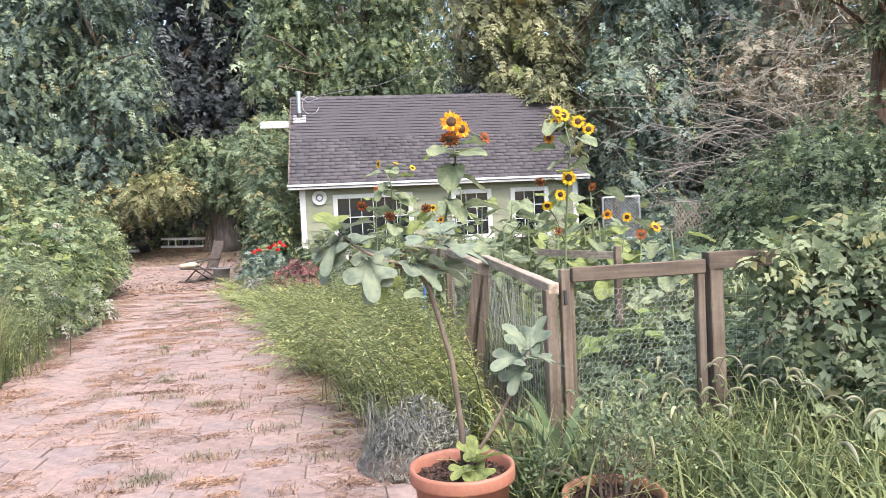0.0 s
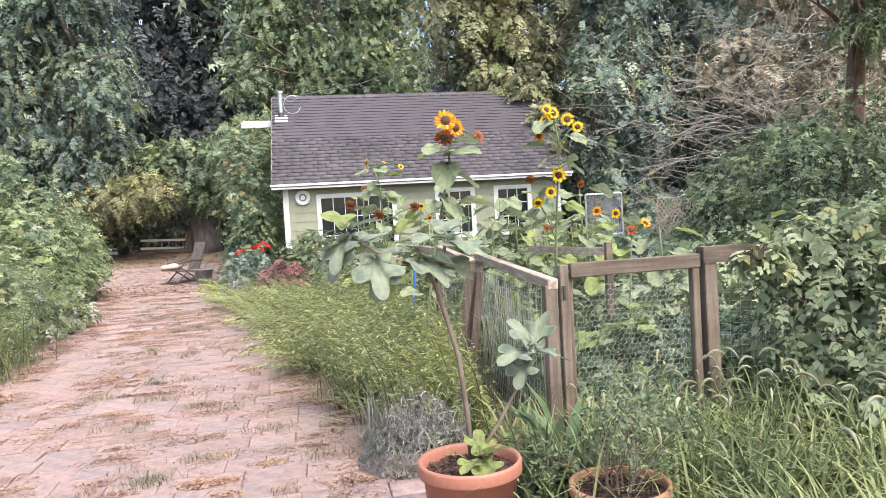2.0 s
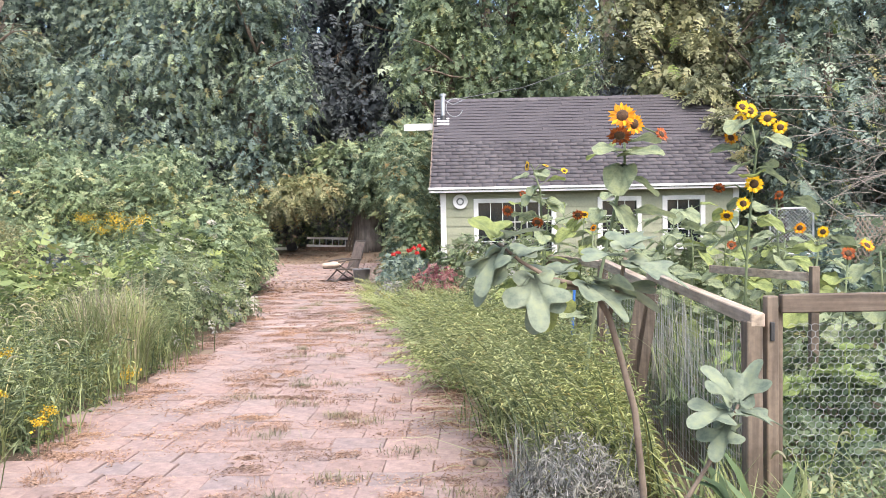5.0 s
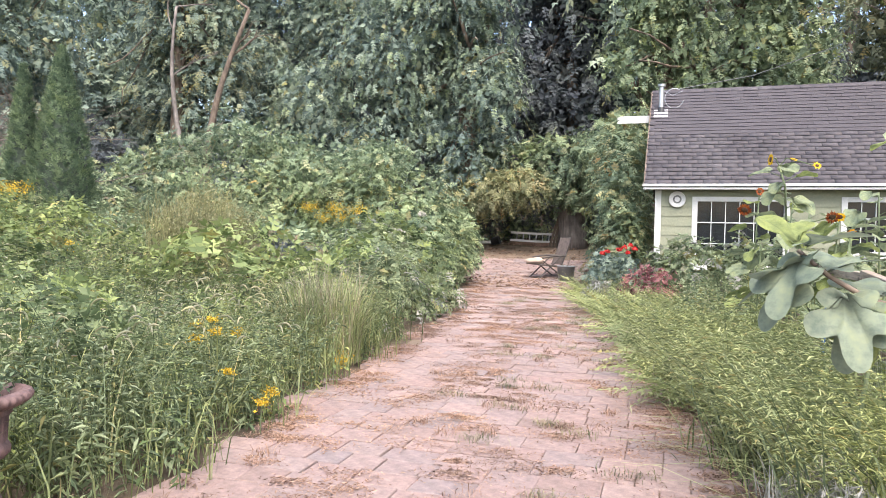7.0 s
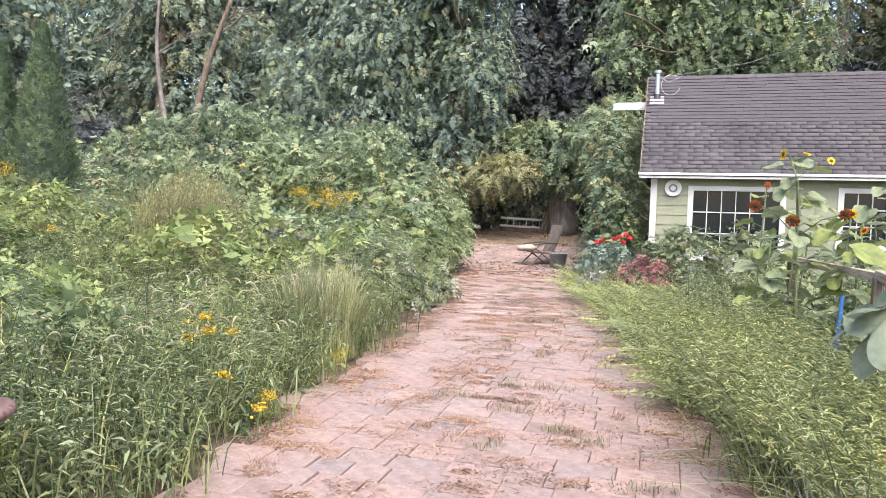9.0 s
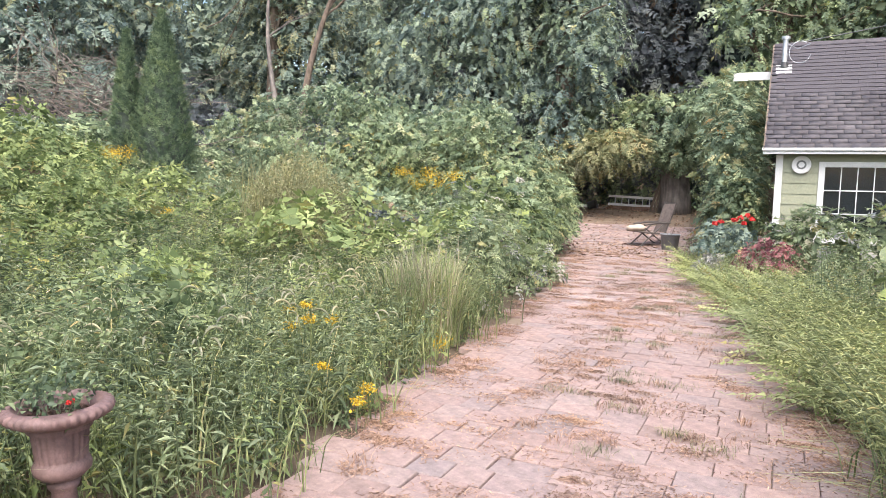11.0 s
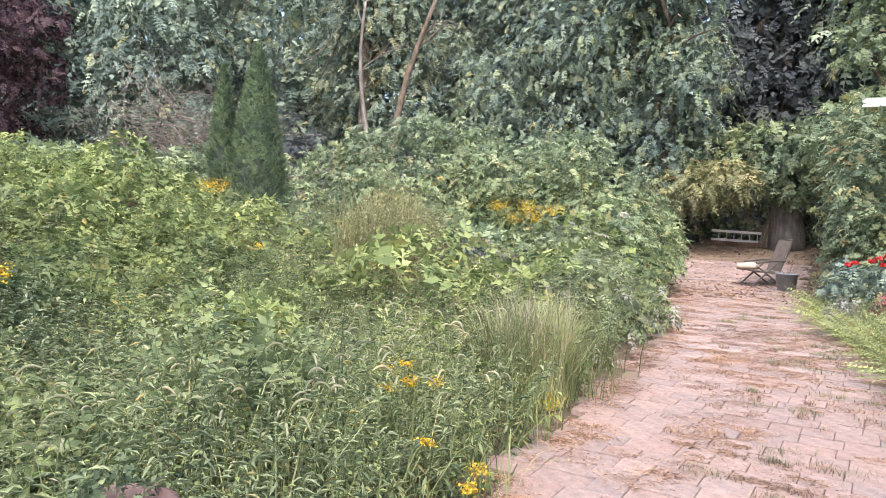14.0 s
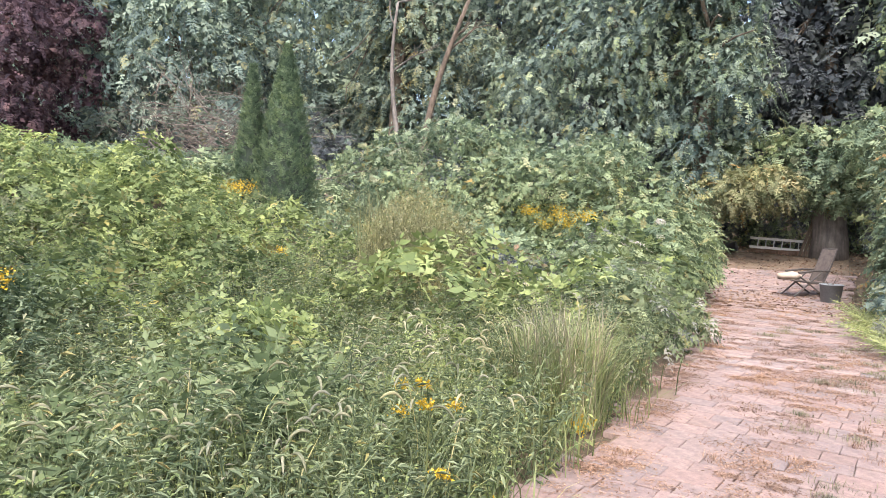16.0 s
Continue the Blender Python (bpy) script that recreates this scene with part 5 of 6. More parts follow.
SQUASH = leaf_mesh("squash_leaf", L_SQUASH, 5, 30, 0.2, cup=0.25)


def set_leaf(me, parent, base, toward, size, roll=0.0):
    """A leaf object with its stalk end at base, pointing toward, blade facing up."""
    y = Vector(toward).normalized()
    x = y.cross(Z)
    x = x.normalized() if x.length > 0.05 else Vector((1, 0, 0))
    z = x.cross(y)
    m = Matrix((x, y, z)).transposed().to_4x4() @ Matrix.Rotation(roll, 4, "Y")
    ob = new("leaf", me)
    ob.parent = parent
    ob.matrix_basis = Matrix.Translation(Vector(base)) @ m @ Matrix.Diagonal((size, size, size, 1))
    return ob


def pot(name, label, at, r, h, mat, category="plant pot"):
    s = thing(name, label, category, (*at, 0))
    bm = bmesh.new()
    lathe(bm, [(0, 0.0), (r * 0.72, 0.0), (r * 0.75, 0.01), (r * 0.9, h * 0.86), (r * 0.99, h * 0.865), (r * 1.0, h * 0.885), (r, h * 0.975), (r * 0.985, h), (r * 0.93, h), (r * 0.9, h * 0.97), (r * 0.88, h * 0.85)], 56)
    part("shell", bm, mat, s, "", True)
    bm = bmesh.new()
    lathe(bm, [(0, h * 0.9), (r * 0.5, h * 0.885), (r * 0.89, h * 0.87)], 32)
    part("soil", bm, M_MULCH, s)
    d = disc_points((0, 0), r * 0.85, 700)
    P = np.concatenate([d, np.full((700, 1), h * 0.895)], 1)
    leaves("mulch", P, P * 0 + [0, 0, 1], 0.035, 0.012, M_MULCH, s, 0, 0.6)
    return s


# fig in its terracotta pot
pot("plant_pot", "large round terracotta-coloured plant pot filled with bark mulch", (1.16, 1.44), 0.226, 0.42, M_TERRACOTTA)
fig = thing("fig_tree", "young potted fig with bare stem and big lobed leaves", "fig tree", (1.16, 1.44, 0.36))
FI = Vector((1.16, 1.44, 0.36))
bm = bmesh.new()
tube(bm, [Vector(p) - FI for p in ((1.175, 1.46, 0.36), (1.165, 1.45, 0.6), (1.14, 1.45, 0.86), (1.095, 1.45, 1.04), (1.055, 1.44, 1.18), (1.0, 1.43, 1.275))], [0.0135, 0.012, 0.0115, 0.011, 0.0105, 0.009], 10)
part("stem", bm, M_BARK, fig, "smooth brown stem", True)
for pts in (((1.0, 1.43, 1.275), (0.86, 1.40, 1.31), (0.76, 1.38, 1.37), (0.69, 1.37, 1.43)), ((1.055, 1.44, 1.18), (1.1, 1.46, 1.30), (1.12, 1.46, 1.4)), ((1.0, 1.43, 1.275), (0.9, 1.42, 1.28), (0.82, 1.43, 1.27)), ((1.17, 1.45, 0.38), (1.3, 1.44, 0.56), (1.44, 1.45, 0.78), (1.48, 1.45, 0.88))):
    bm = bmesh.new()
    tube(bm, [Vector(p) - FI for p in pts], [0.009, 0.008, 0.006, 0.005][:len(pts)], 7)
    part("branch", bm, M_BARK, fig, "", True)
def fig_leaves(rows):
    for b, d, sz, me in rows:
        set_leaf(me, fig, Vector(b) - FI, d, sz * 0.98, rng.uniform(-0.3, 0.3))


# end of the long branch
fig_leaves((
    ((0.70, 1.36, 1.42), (-0.3, -0.35, -0.35), 0.20, FIG),
    ((0.72, 1.37, 1.40), (-0.5, 0.2, -0.2), 0.21, FIG),
    ((0.74, 1.38, 1.40), (-0.6, -0.1, -0.5), 0.22, FIG),
    ((0.69, 1.37, 1.44), (-0.2, 0.3, 0.35), 0.16, FIGY),
    ((0.70, 1.36, 1.44), (0.25, -0.2, 0.15), 0.17, FIG),
    ((0.80, 1.38, 1.33), (0.05, -0.5, -0.5), 0.21, FIG),
    ((0.84, 1.40, 1.31), (-0.3, -0.4, -0.75), 0.19, FIG),
    ((0.86, 1.42, 1.30), (-0.1, -0.3, -1.0), 0.17, FIGY),
))
# crown leaves
fig_leaves((
    ((0.98, 1.42, 1.29), (0.3, -0.5, -0.15), 0.22, FIG),
    ((1.0, 1.43, 1.30), (0.65, -0.2, -0.12), 0.24, FIG),
    ((1.05, 1.44, 1.27), (0.6, 0.35, 0.1), 0.21, FIG),
    ((1.12, 1.46, 1.36), (0.55, -0.3, -0.1), 0.22, FIG),
    ((1.12, 1.46, 1.4), (0.2, 0.4, 0.3), 0.18, FIG),
    ((1.1, 1.45, 1.38), (-0.4, -0.3, 0.1), 0.18, FIG),
    ((0.9, 1.42, 1.32), (-0.1, 0.5, 0.2), 0.2, FIG),
    ((0.76, 1.38, 1.38), (0.3, 0.4, 0.25), 0.17, FIG),
))
# side shoot
fig_leaves((
    ((1.46, 1.45, 0.86), (-0.6, -0.3, 0.05), 0.19, FIG),
    ((1.47, 1.45, 0.88), (-0.25, 0.3, 0.6), 0.17, FIG),
    ((1.48, 1.45, 0.88), (0.25, 0.1, 0.7), 0.18, FIG),
    ((1.47, 1.45, 0.86), (0.7, -0.2, -0.05), 0.18, FIG),
    ((1.45, 1.45, 0.82), (-0.5, -0.5, -0.35), 0.16, FIG),
))
# base shoot
fig_leaves((
    ((1.19, 1.38, 0.42), (-0.5, -0.4, 0.1), 0.13, FIGY),
    ((1.2, 1.38, 0.44), (0.5, -0.2, 0.35), 0.15, FIGY),
    ((1.2, 1.38, 0.43), (0.1, -0.6, -0.2), 0.14, FIGY),
    ((1.2, 1.4, 0.44), (0.1, 0.4, 0.5), 0.14, FIGY),
))

# second pot with a straggly shrub
pot("plant_pot", "round orange clay pot half hidden in weeds", (1.74, 1.2), 0.21, 0.33, M_CLAY)
sp = thing("potted_shrub", "straggly small-leaved dark shrub in a clay pot", "shrub", (1.74, 1.2, 0.28))
bm = bmesh.new()
tips = []
for k in range(14):
    a = k * 2.4
    tips += grow(bm, (0.05 * math.cos(a), 0.05 * math.sin(a), 0), (0.35 * math.cos(a), 0.35 * math.sin(a), 1), 0.26, 0.005, 2, 0.45, 4)
part("stem", bm, M_BARK, sp)
P = np.concatenate([np.array([t[:] for t in tips])] * 5) + rng.normal(0, 0.03, (5 * len(tips), 3))
leaves("foliage", P, P * 0 + [0, -0.3, 1], 0.028, 0.013, L_WEED, sp, 0.2, 0.9)
P = np.concatenate([np.array([t[:] for t in tips])] * 3) + rng.normal(0, 0.03, (3 * len(tips), 3))
leaves("dark_foliage", P, P * 0 + [0, -0.3, 1], 0.03, 0.014, L_HOLLY, sp, 0.2, 0.9)


# ---- sunflowers ----
def head(parent, at, face, r, petal, label):
    """A flower head: seed disc, two rings of petals, green backing."""
    f = Vector(face).normalized()
    x = f.cross(Z).normalized()
    y = x.cross(f)
    m = np.array(Matrix((x, y, f)).transposed())
    bm = bmesh.new()
    rings = lathe(bm, [(0.001, r * 0.16), (r * 0.22, r * 0.14), (r * 0.4, r * 0.05), (r * 0.44, -0.03 * r)], 18, at=at, tilt=Matrix(m.tolist()))
    d = part("seed_disc", bm, M_DISC, parent, label, True)
    V, F = [], []
    n = 17
    for ring, (ri, ro, dz) in enumerate(((0.38, 1.0, 0.05), (0.38, 0.92, -0.06))):
        for k in range(n):
            a = 2 * math.pi * (k + 0.5 * ring) / n + rng.normal(0, 0.06)
            ro2 = ro * rng.uniform(0.82, 1.1)
            w = 0.145
            c, s = math.cos(a), math.sin(a)
            pts = [(ri * c, ri * s, 0), ((ri + ro2) / 2 * c - w * s, (ri + ro2) / 2 * s + w * c, dz + 0.05), (ro2 * c, ro2 * s, dz * 2 + rng.normal(0, 0.09)), ((ri + ro2) / 2 * c + w * s, (ri + ro2) / 2 * s - w * c, dz + 0.05)]
            i = len(V)
            V += [tuple(m @ (np.array(p) * r) + np.array(at)) for p in pts]
            F += [(i, i + 1, i + 2), (i, i + 2, i + 3)]
    mesh_np("petals", V, F, petal, d)
    return d


def sunflower(label, root, path, heads, leaf_list, r_stem=0.009, leafy=6, size=0.2):
    s = thing("sunflower", label, "sunflower", (*root, float(ground_z(*root))), "sunflowers in the garden")
    o = Vector(s.location)
    pts = [Vector((*root, o.z - 0.03))] + [Vector(p) for p in path]
    bm = bmesh.new()
    tube(bm, [p - o for p in pts], [r_stem * (1.2 - 0.5 * k / len(pts)) for k in range(len(pts))], 8)
    part("stem", bm, L_WEED, s, "", True)
    for at, face, r, petal, lab in heads:
        at = Vector(at)
        near = min(pts[1:], key=lambda p: (p - at).length + (0.3 if p.z > at.z else 0))
        bm = bmesh.new()
        b = at - Vector(face).normalized() * 0.01
        tube(bm, [near - o, (near.lerp(b, 0.5) + Vector((0, 0, 0.05))) - o, b - o], [0.006, 0.005, 0.006], 6)
        part("flower_stalk", bm, L_WEED, s)
        head(s, at - o, face, r, petal, lab)
    for k in range(leafy):
        u = (k + 1.0) / (leafy + 0.5)
        i = min(int(u * (len(pts) - 1)), len(pts) - 2)
        p = pts[i].lerp(pts[i + 1], u * (len(pts) - 1) - i)
        a = k * 2.4 + root[0] * 3
        sz = size * rng.uniform(0.75, 1.2)
        d = Vector((math.cos(a), math.sin(a), rng.uniform(-0.5, 0.35)))
        q = p + Vector((math.cos(a), math.sin(a), 0.5)) * sz * 0.5
        bm = bmesh.new()
        tube(bm, [p - o, q - o], [0.004, 0.003], 5)
        part("leaf_stalk", bm, L_WEED, s)
        set_leaf(HEART if rng.random() < 0.75 else HEARTL, s, q - o, d, sz, rng.uniform(-0.5, 0.5))
    for b, d, sz in leaf_list:
        set_leaf(HEART, s, Vector(b) - o, d, sz, rng.uniform(-0.3, 0.3))
    return s


CAM = (-0.25, -1, 0.1)
sunflower("tall sunflower with drooping orange heads beside the fence", (1.22, 3.4), [(1.3, 3.4, 0.7), (1.38, 3.4, 1.2), (1.46, 3.4, 1.55), (1.53, 3.4, 1.85), (1.53, 3.4, 2.02)],
          [((1.51, 3.36, 2.14), (-0.3, -1, 0.25), 0.082, M_ORANGE, "brown seed disc"), ((1.585, 3.38, 2.09), (0.5, -1, -0.1), 0.07, M_ORANGE, ""), ((1.49, 3.35, 2.02), (-0.2, -0.8, -0.9), 0.075, M_RUST, "wilted rust-red head"), ((1.75, 3.4, 2.03), (0.5, -0.7, 0.3), 0.05, M_RUST, "wilted rust-red head")],
          [((1.5, 3.4, 1.9), (0.5, -0.5, 0.15), 0.26), ((1.53, 3.4, 1.93), (-0.45, -0.4, 0.1), 0.24), ((1.52, 3.4, 1.86), (-0.3, -0.6, -0.6), 0.22), ((1.5, 3.4, 1.8), (0.75, 0.1, -0.2), 0.26), ((1.46, 3.4, 1.62), (0.4, -0.6, -0.5), 0.22), ((1.53, 3.4, 1.98), (0.7, 0.3, 0.25), 0.24)], 0.01, 3, 0.2)
sunflower("tall branching sunflower with many bright yellow blooms", (2.62, 4.6), [(2.68, 4.6, 0.7), (2.7, 4.6, 1.2), (2.74, 4.6, 1.7), (2.78, 4.6, 2.05), (2.74, 4.6, 2.25)],
          [((2.66, 4.56, 2.37), (0.2, -1, 0.4), 0.062, M_YELLOW, ""), ((2.72, 4.56, 2.34), (0.3, -1, 0.2), 0.066, M_YELLOW, ""), ((2.64, 4.56, 2.28), (-0.5, -0.8, 0.2), 0.055, M_YELLOW, ""), ((2.845, 4.56, 2.28), CAM, 0.066, M_YELLOW, "brown seed disc"), ((2.94, 4.56, 2.21), CAM, 0.058, M_YELLOW, "brown seed disc"), ((2.57, 4.55, 2.14), (-0.7, -0.5, -0.4), 0.06, M_ORANGE, "wilting head"), ((2.72, 4.5, 1.785), CAM, 0.074, M_YELLOW, "brown seed disc"), ((2.64, 4.5, 1.64), CAM, 0.055, M_YELLOW, ""), ((2.5, 4.45, 1.55), (-0.3, -0.7, -0.6), 0.055, M_YELLOW, ""), ((2.46, 4.5, 1.76), (-0.4, -0.6, -0.6), 0.05, M_RUST, "dry brown head"), ((3.1, 4.6, 1.45), (0, -1, -0.3), 0.05, M_ORANGE, "")],
          [((2.74, 4.6, 1.95), (-0.7, -0.2, -0.1), 0.2), ((2.78, 4.6, 1.9), (0.7, -0.3, -0.2), 0.22)], 0.01, 15, 0.19)
sunflower("sunflower with small pale unopened heads", (1.42, 6.9), [(1.4, 6.9, 0.8), (1.38, 6.9, 1.4), (1.36, 6.9, 1.9), (1.3, 6.9, 2.1)],
          [((1.22, 6.86, 2.16), (-1, -0.3, 0.1), 0.06, M_YELLOW, "pale half-open head"), ((1.42, 6.86, 2.16), (0.3, -0.4, 1), 0.038, M_YELLOW, ""), ((1.62, 6.86, 2.1), (0.3, -0.8, 0.5), 0.042, M_YELLOW, ""), ((1.32, 6.8, 1.55), (-0.4, -0.8, -0.7), 0.075, M_RUST, "drooping dark red head"), ((1.0, 6.8, 1.68), (-0.3, -0.9, -0.6), 0.07, M_RUST, "drooping dark red head"), ((1.75, 6.8, 1.62), (0.1, -0.9, -0.7), 0.07, M_RUST, "")], [((1.3, 6.9, 1.9), (-0.5, -0.5, -0.4), 0.24), ((1.4, 6.9, 1.8), (0.6, -0.5, -0.3), 0.26)], 0.011, 18, 0.2)
for k in range(30):
    x, y = (1.95 + rng.uniform(0, 2.3), 4.4 + rng.uniform(0, 3.6)) if k < 18 else (0.9 + rng.uniform(0, 2.6), 6.9 + rng.uniform(0, 2.2))
    h = rng.uniform(1.15, 1.75) if k < 18 else rng.uniform(1.35, 1.95)
    dx = rng.normal(0, 0.08)
    hd = [((x + dx, y - 0.05, h + 0.05), (rng.normal(0, 0.5), -1, rng.uniform(-0.8, 0.3)), 0.05, [M_YELLOW, M_RUST, M_ORANGE][k % 3], "")] if k % 4 == 1 else []
    sunflower("leafy green sunflower stalk inside the fence", (x, y), [(x + dx * 0.3, y, h * 0.4), (x + dx * 0.6, y, h * 0.7), (x + dx, y, h)], hd, [], 0.009, 18, 0.21)
sunflower("low rust-orange sunflower by the dark post", (3.1, 4.0), [(3.1, 4.0, 0.6), (3.12, 3.95, 1.2)], [((3.1, 3.9, 1.28), (-0.2, -1, 0.3), 0.05, M_RUST, "dark disc"), ((3.25, 3.95, 1.33), (0.3, -0.7, 0.6), 0.055, M_ORANGE, "")], [], 0.008, 4, 0.16)

# squash and greens inside the fence
sq = thing("squash_plant", "sprawling squash with large bright green leaves", "vegetable plant", (2.7, 3.2, 0))
for k in range(20):
    b = Vector((rng.uniform(-0.65, 0.95), rng.uniform(-0.6, 0.7), rng.uniform(0.25, 0.75)))
    a = rng.uniform(0, 6.3)
    bm = bmesh.new()
    tube(bm, [(b.x * 0.8, b.y * 0.8, -0.02), tuple(b)], [0.006, 0.004], 5)
    part("leaf_stalk", bm, L_SQUASH, sq)
    set_leaf(SQUASH, sq, b, (math.cos(a), math.sin(a) - 0.4, rng.uniform(-0.3, 0.3)), rng.uniform(0.18, 0.3), rng.uniform(-0.4, 0.4))
asp = thing("asparagus_bed", "tall feathery grey-green asparagus behind the fence wire", "vegetable plant", (2.3, 3.4, 0))
P = np.concatenate([rng.uniform((-0.35, -0.7), (-0.12, 1.6), (260, 2)), np.zeros((260, 1))], 1)
blades("stem", P, 1.05, 0.007, 0.12, L_LAV, asp)
blades("frond", P[:200], 0.95, 0.009, 0.35, L_BRAMBLE, asp)
lily = thing("strap_leaved_plant", "glossy broad strap-leaved clump at the gate post", "plant", (1.75, 1.78, 0))
blades("leaves", np.concatenate([disc_points((0, 0), 0.16, 46), np.zeros((46, 1))], 1), 0.62, 0.075, 0.75, L_LILY, lily)

# vines over the fence to the right
shrub("fence_vine", "light green climbing vine heaped over the fence rail", "vine", [((3.4, 2.1, 0.78), (0.36, 0.34, 0.48)), ((3.95, 2.2, 0.78), (0.55, 0.5, 0.6)), ((4.7, 2.4, 0.7), (0.7, 0.6, 0.65)), ((3.7, 1.7, 0.35), (0.6, 0.5, 0.45)), ((3.12, 2.16, 1.12), (0.24, 0.22, 0.14)), ((3.5, 2.1, 1.1), (0.4, 0.3, 0.22)), ((4.0, 2.15, 1.12), (0.5, 0.36, 0.24))], (0.065, 0.045), L_FENCEVINE, 900, extra=(L_WEED, 0.3), stations=3, core_scale=0.75)
fv = thing("vine_shoots", "arching shoots with large pale leaves above the fence", "vine", (3.6, 2.6, 0))
bm = bmesh.new()
for k in range(7):
    x = rng.uniform(-0.4, 0.7)
    q = [Vector((x, 0, 0)), Vector((x + 0.05, 0.1, 0.9)), Vector((x + rng.normal(0, 0.25), 0.2, 1.25 + rng.uniform(0, 0.2)))]
    tube(bm, q, [0.006, 0.005, 0.003], 5)
    for j in range(3):
        set_leaf(HEARTL if j else HEART, fv, q[2] + Vector((0, 0, -0.05 * j)), (rng.normal(), rng.normal(), 0.1), 0.16)
part("stem", bm, L_WEED, fv)

# weeds and foxtail in front of the gate
def on_right(n, x0, x1, y0, y1, gap=0.05):
    P = np.stack([rng.uniform(x0, x1, n), rng.uniform(y0, y1, n)], 1)
    _, right = drive_edges(P[:, 1])
    P = P[P[:, 0] > right + gap + 0.1 * np.sin(P[:, 1] * 4) + 0.07 * rng.normal(size=len(P))]
    for cx, cy, r in ((1.16, 1.44, 0.26), (1.74, 1.2, 0.24)):
        P = P[(P[:, 0] - cx) ** 2 + (P[:, 1] - cy) ** 2 > r * r]
    return P


front = on_right(5200, 1.45, 5.2, 0.1, 2.15)
front = front[~((front[:, 0] < 2.1) & (front[:, 1] < 1.0))]
tagged(blades("weed_grass", on_ground(front), 0.62, 0.014, 0.75, L_GRASS), "rank green grass before the garden gate", "grass", kind="stuff")
plants("gate_weeds", "leafy green weeds crowding the garden gate", front[:420], 0.5, 18, (0.11, 0.035), L_BRAMBLE)
foxtails("foxtail_grass", "foxtail grass with nodding seed heads before the gate", rng.uniform((1.75, 1.15), (3.4, 2.05), (44, 2)), 0.66, 0.11)
foxtails("foxtail_grass", "long-stemmed foxtail grass arching across the gate wire", rng.uniform((2.3, 0.7), (3.6, 1.6), (26, 2)), 0.7, 0.12)

back = np.concatenate([rng.uniform((1.3, -8), (7, 0.6), (2500, 2)), rng.uniform((-9, -8), (-2.35, 0.2), (2500, 2))])
back = back[(back[:, 0] < 0) | (back[:, 1] < 0.2) | (back[:, 0] > 2.4)]
tagged(blades("lawn", on_ground(back), 0.22, 0.009, 0.8, L_GRASS), "rough grass either side of the drive", "grass", kind="stuff")

# lavender at the drive edge
lav = thing("lavender", "grey-green lavender bush with faded flower spikes", "shrub", (1.12, 2.75, 0))
for c, r, n in (((0, 0), 0.38, 4200), ((0.15, 0.7), 0.34, 2800), ((-0.05, 0.4), 0.28, 1600)):
    P = disc_points(c, r, n)
    q = np.linalg.norm(P - c, axis=1) / r
    P = np.concatenate([P, ((1 - q ** 2) * 0.38 * rng.uniform(0.2, 1.05, n) + 0.02)[:, None]], 1)
    leaves("foliage", P, unit(P * [1, 1, 0.3] + [0, 0, 0.1]), 0.05, 0.008, L_LAV, lav, -0.8, 1.0)
blades("flower_spike", np.concatenate([disc_points((0, 0.2), 0.38, 110), np.full((110, 1), 0.12)], 1), 0.36, 0.006, 0.5, L_LAV, lav)

# grassy border between drive and fence
border = on_right(13000, -2.2, 1.75, 2.9, 16.5, 0.0)
_, redge = drive_edges(border[:, 1])
border = border[(border[:, 0] < np.minimum(redge + 1.9, 1.62 + 0.0 * redge)) | (border[:, 1] > 9)]
border = border[border[:, 0] < drive_edges(border[:, 1])[1] + 2.2]
tagged(blades("border_grass", on_ground(border[:3500]), 0.5, 0.009, 0.95, L_SEDGE, wind=(-0.8, -0.3)), "yellow-green grass leaning over the drive", "grass", kind="stuff")
bp = on_right(3400, -2.2, 1.6, 5.5, 16, 0.12)
bp = bp[bp[:, 0] < drive_edges(bp[:, 1])[1] + 1.9]
lie = np.array([-0.75, -0.3, 0.55])
tagged(sprays("border_weeds", on_ground(bp) + lie * 0.26, bp[:, :1] * 0 + lie, 0.8, L_SEDGE, None, 13, 0.085, 0.2, -0.12, 0.8, 0.3), "feathery yellow-green weeds leaning over the drive", "weeds", kind="stuff")
bn = on_right(1900, -0.2, 1.7, 2.9, 7.5, 0.16)
bn = bn[bn[:, 0] < drive_edges(bn[:, 1])[1] + 1.7]
plants("border_mugwort", "feathery pale green weeds leaning over the drive edge", bn, 0.86, 46, (0.075, 0.013), L_SEDGE, flop=0.22, wind=(-0.6, -0.25), taper=0.3)
up = on_right(1500, -2.0, 1.6, 2.9, 16, 0.25)
up = up[up[:, 0] < drive_edges(up[:, 1])[1] + 1.9]
plants("border_undergrowth", "darker green leafy weeds under the leaning stems", up, 0.5, 22, (0.09, 0.02), L_WEED, flop=0.3)
P = on_ground(border[rng.random(len(border)) < 0.22])
P[:, 2] += rng.uniform(0.32, 0.6, len(P))
P[:, :2] += rng.normal(0, 0.1, (len(P), 2)) + [-0.3, -0.1]
tagged(leaves("grass_seed_heads", P, P * 0 + [0.3, 0, 1], 0.075, 0.009, L_FOXTAIL, droop=0.1, jitter=0.7), "pale grass seed heads over the border", "grass", kind="stuff")

# garden ground beyond the fence
bed = rng.uniform((1.98, 2.4), (4.3, 4.6), (1500, 2))
cover("garden_bed_weeds", "low green growth filling the fenced bed", bed, 0.5, (0.06, 0.032), L_HOLLY, 31, 2.0)
yard = np.stack([rng.uniform(2.0, 13, 4500), rng.uniform(4.5, 18, 4500)], 1)
yard = yard[~((yard[:, 0] < 7.2) & (yard[:, 1] > 15))]
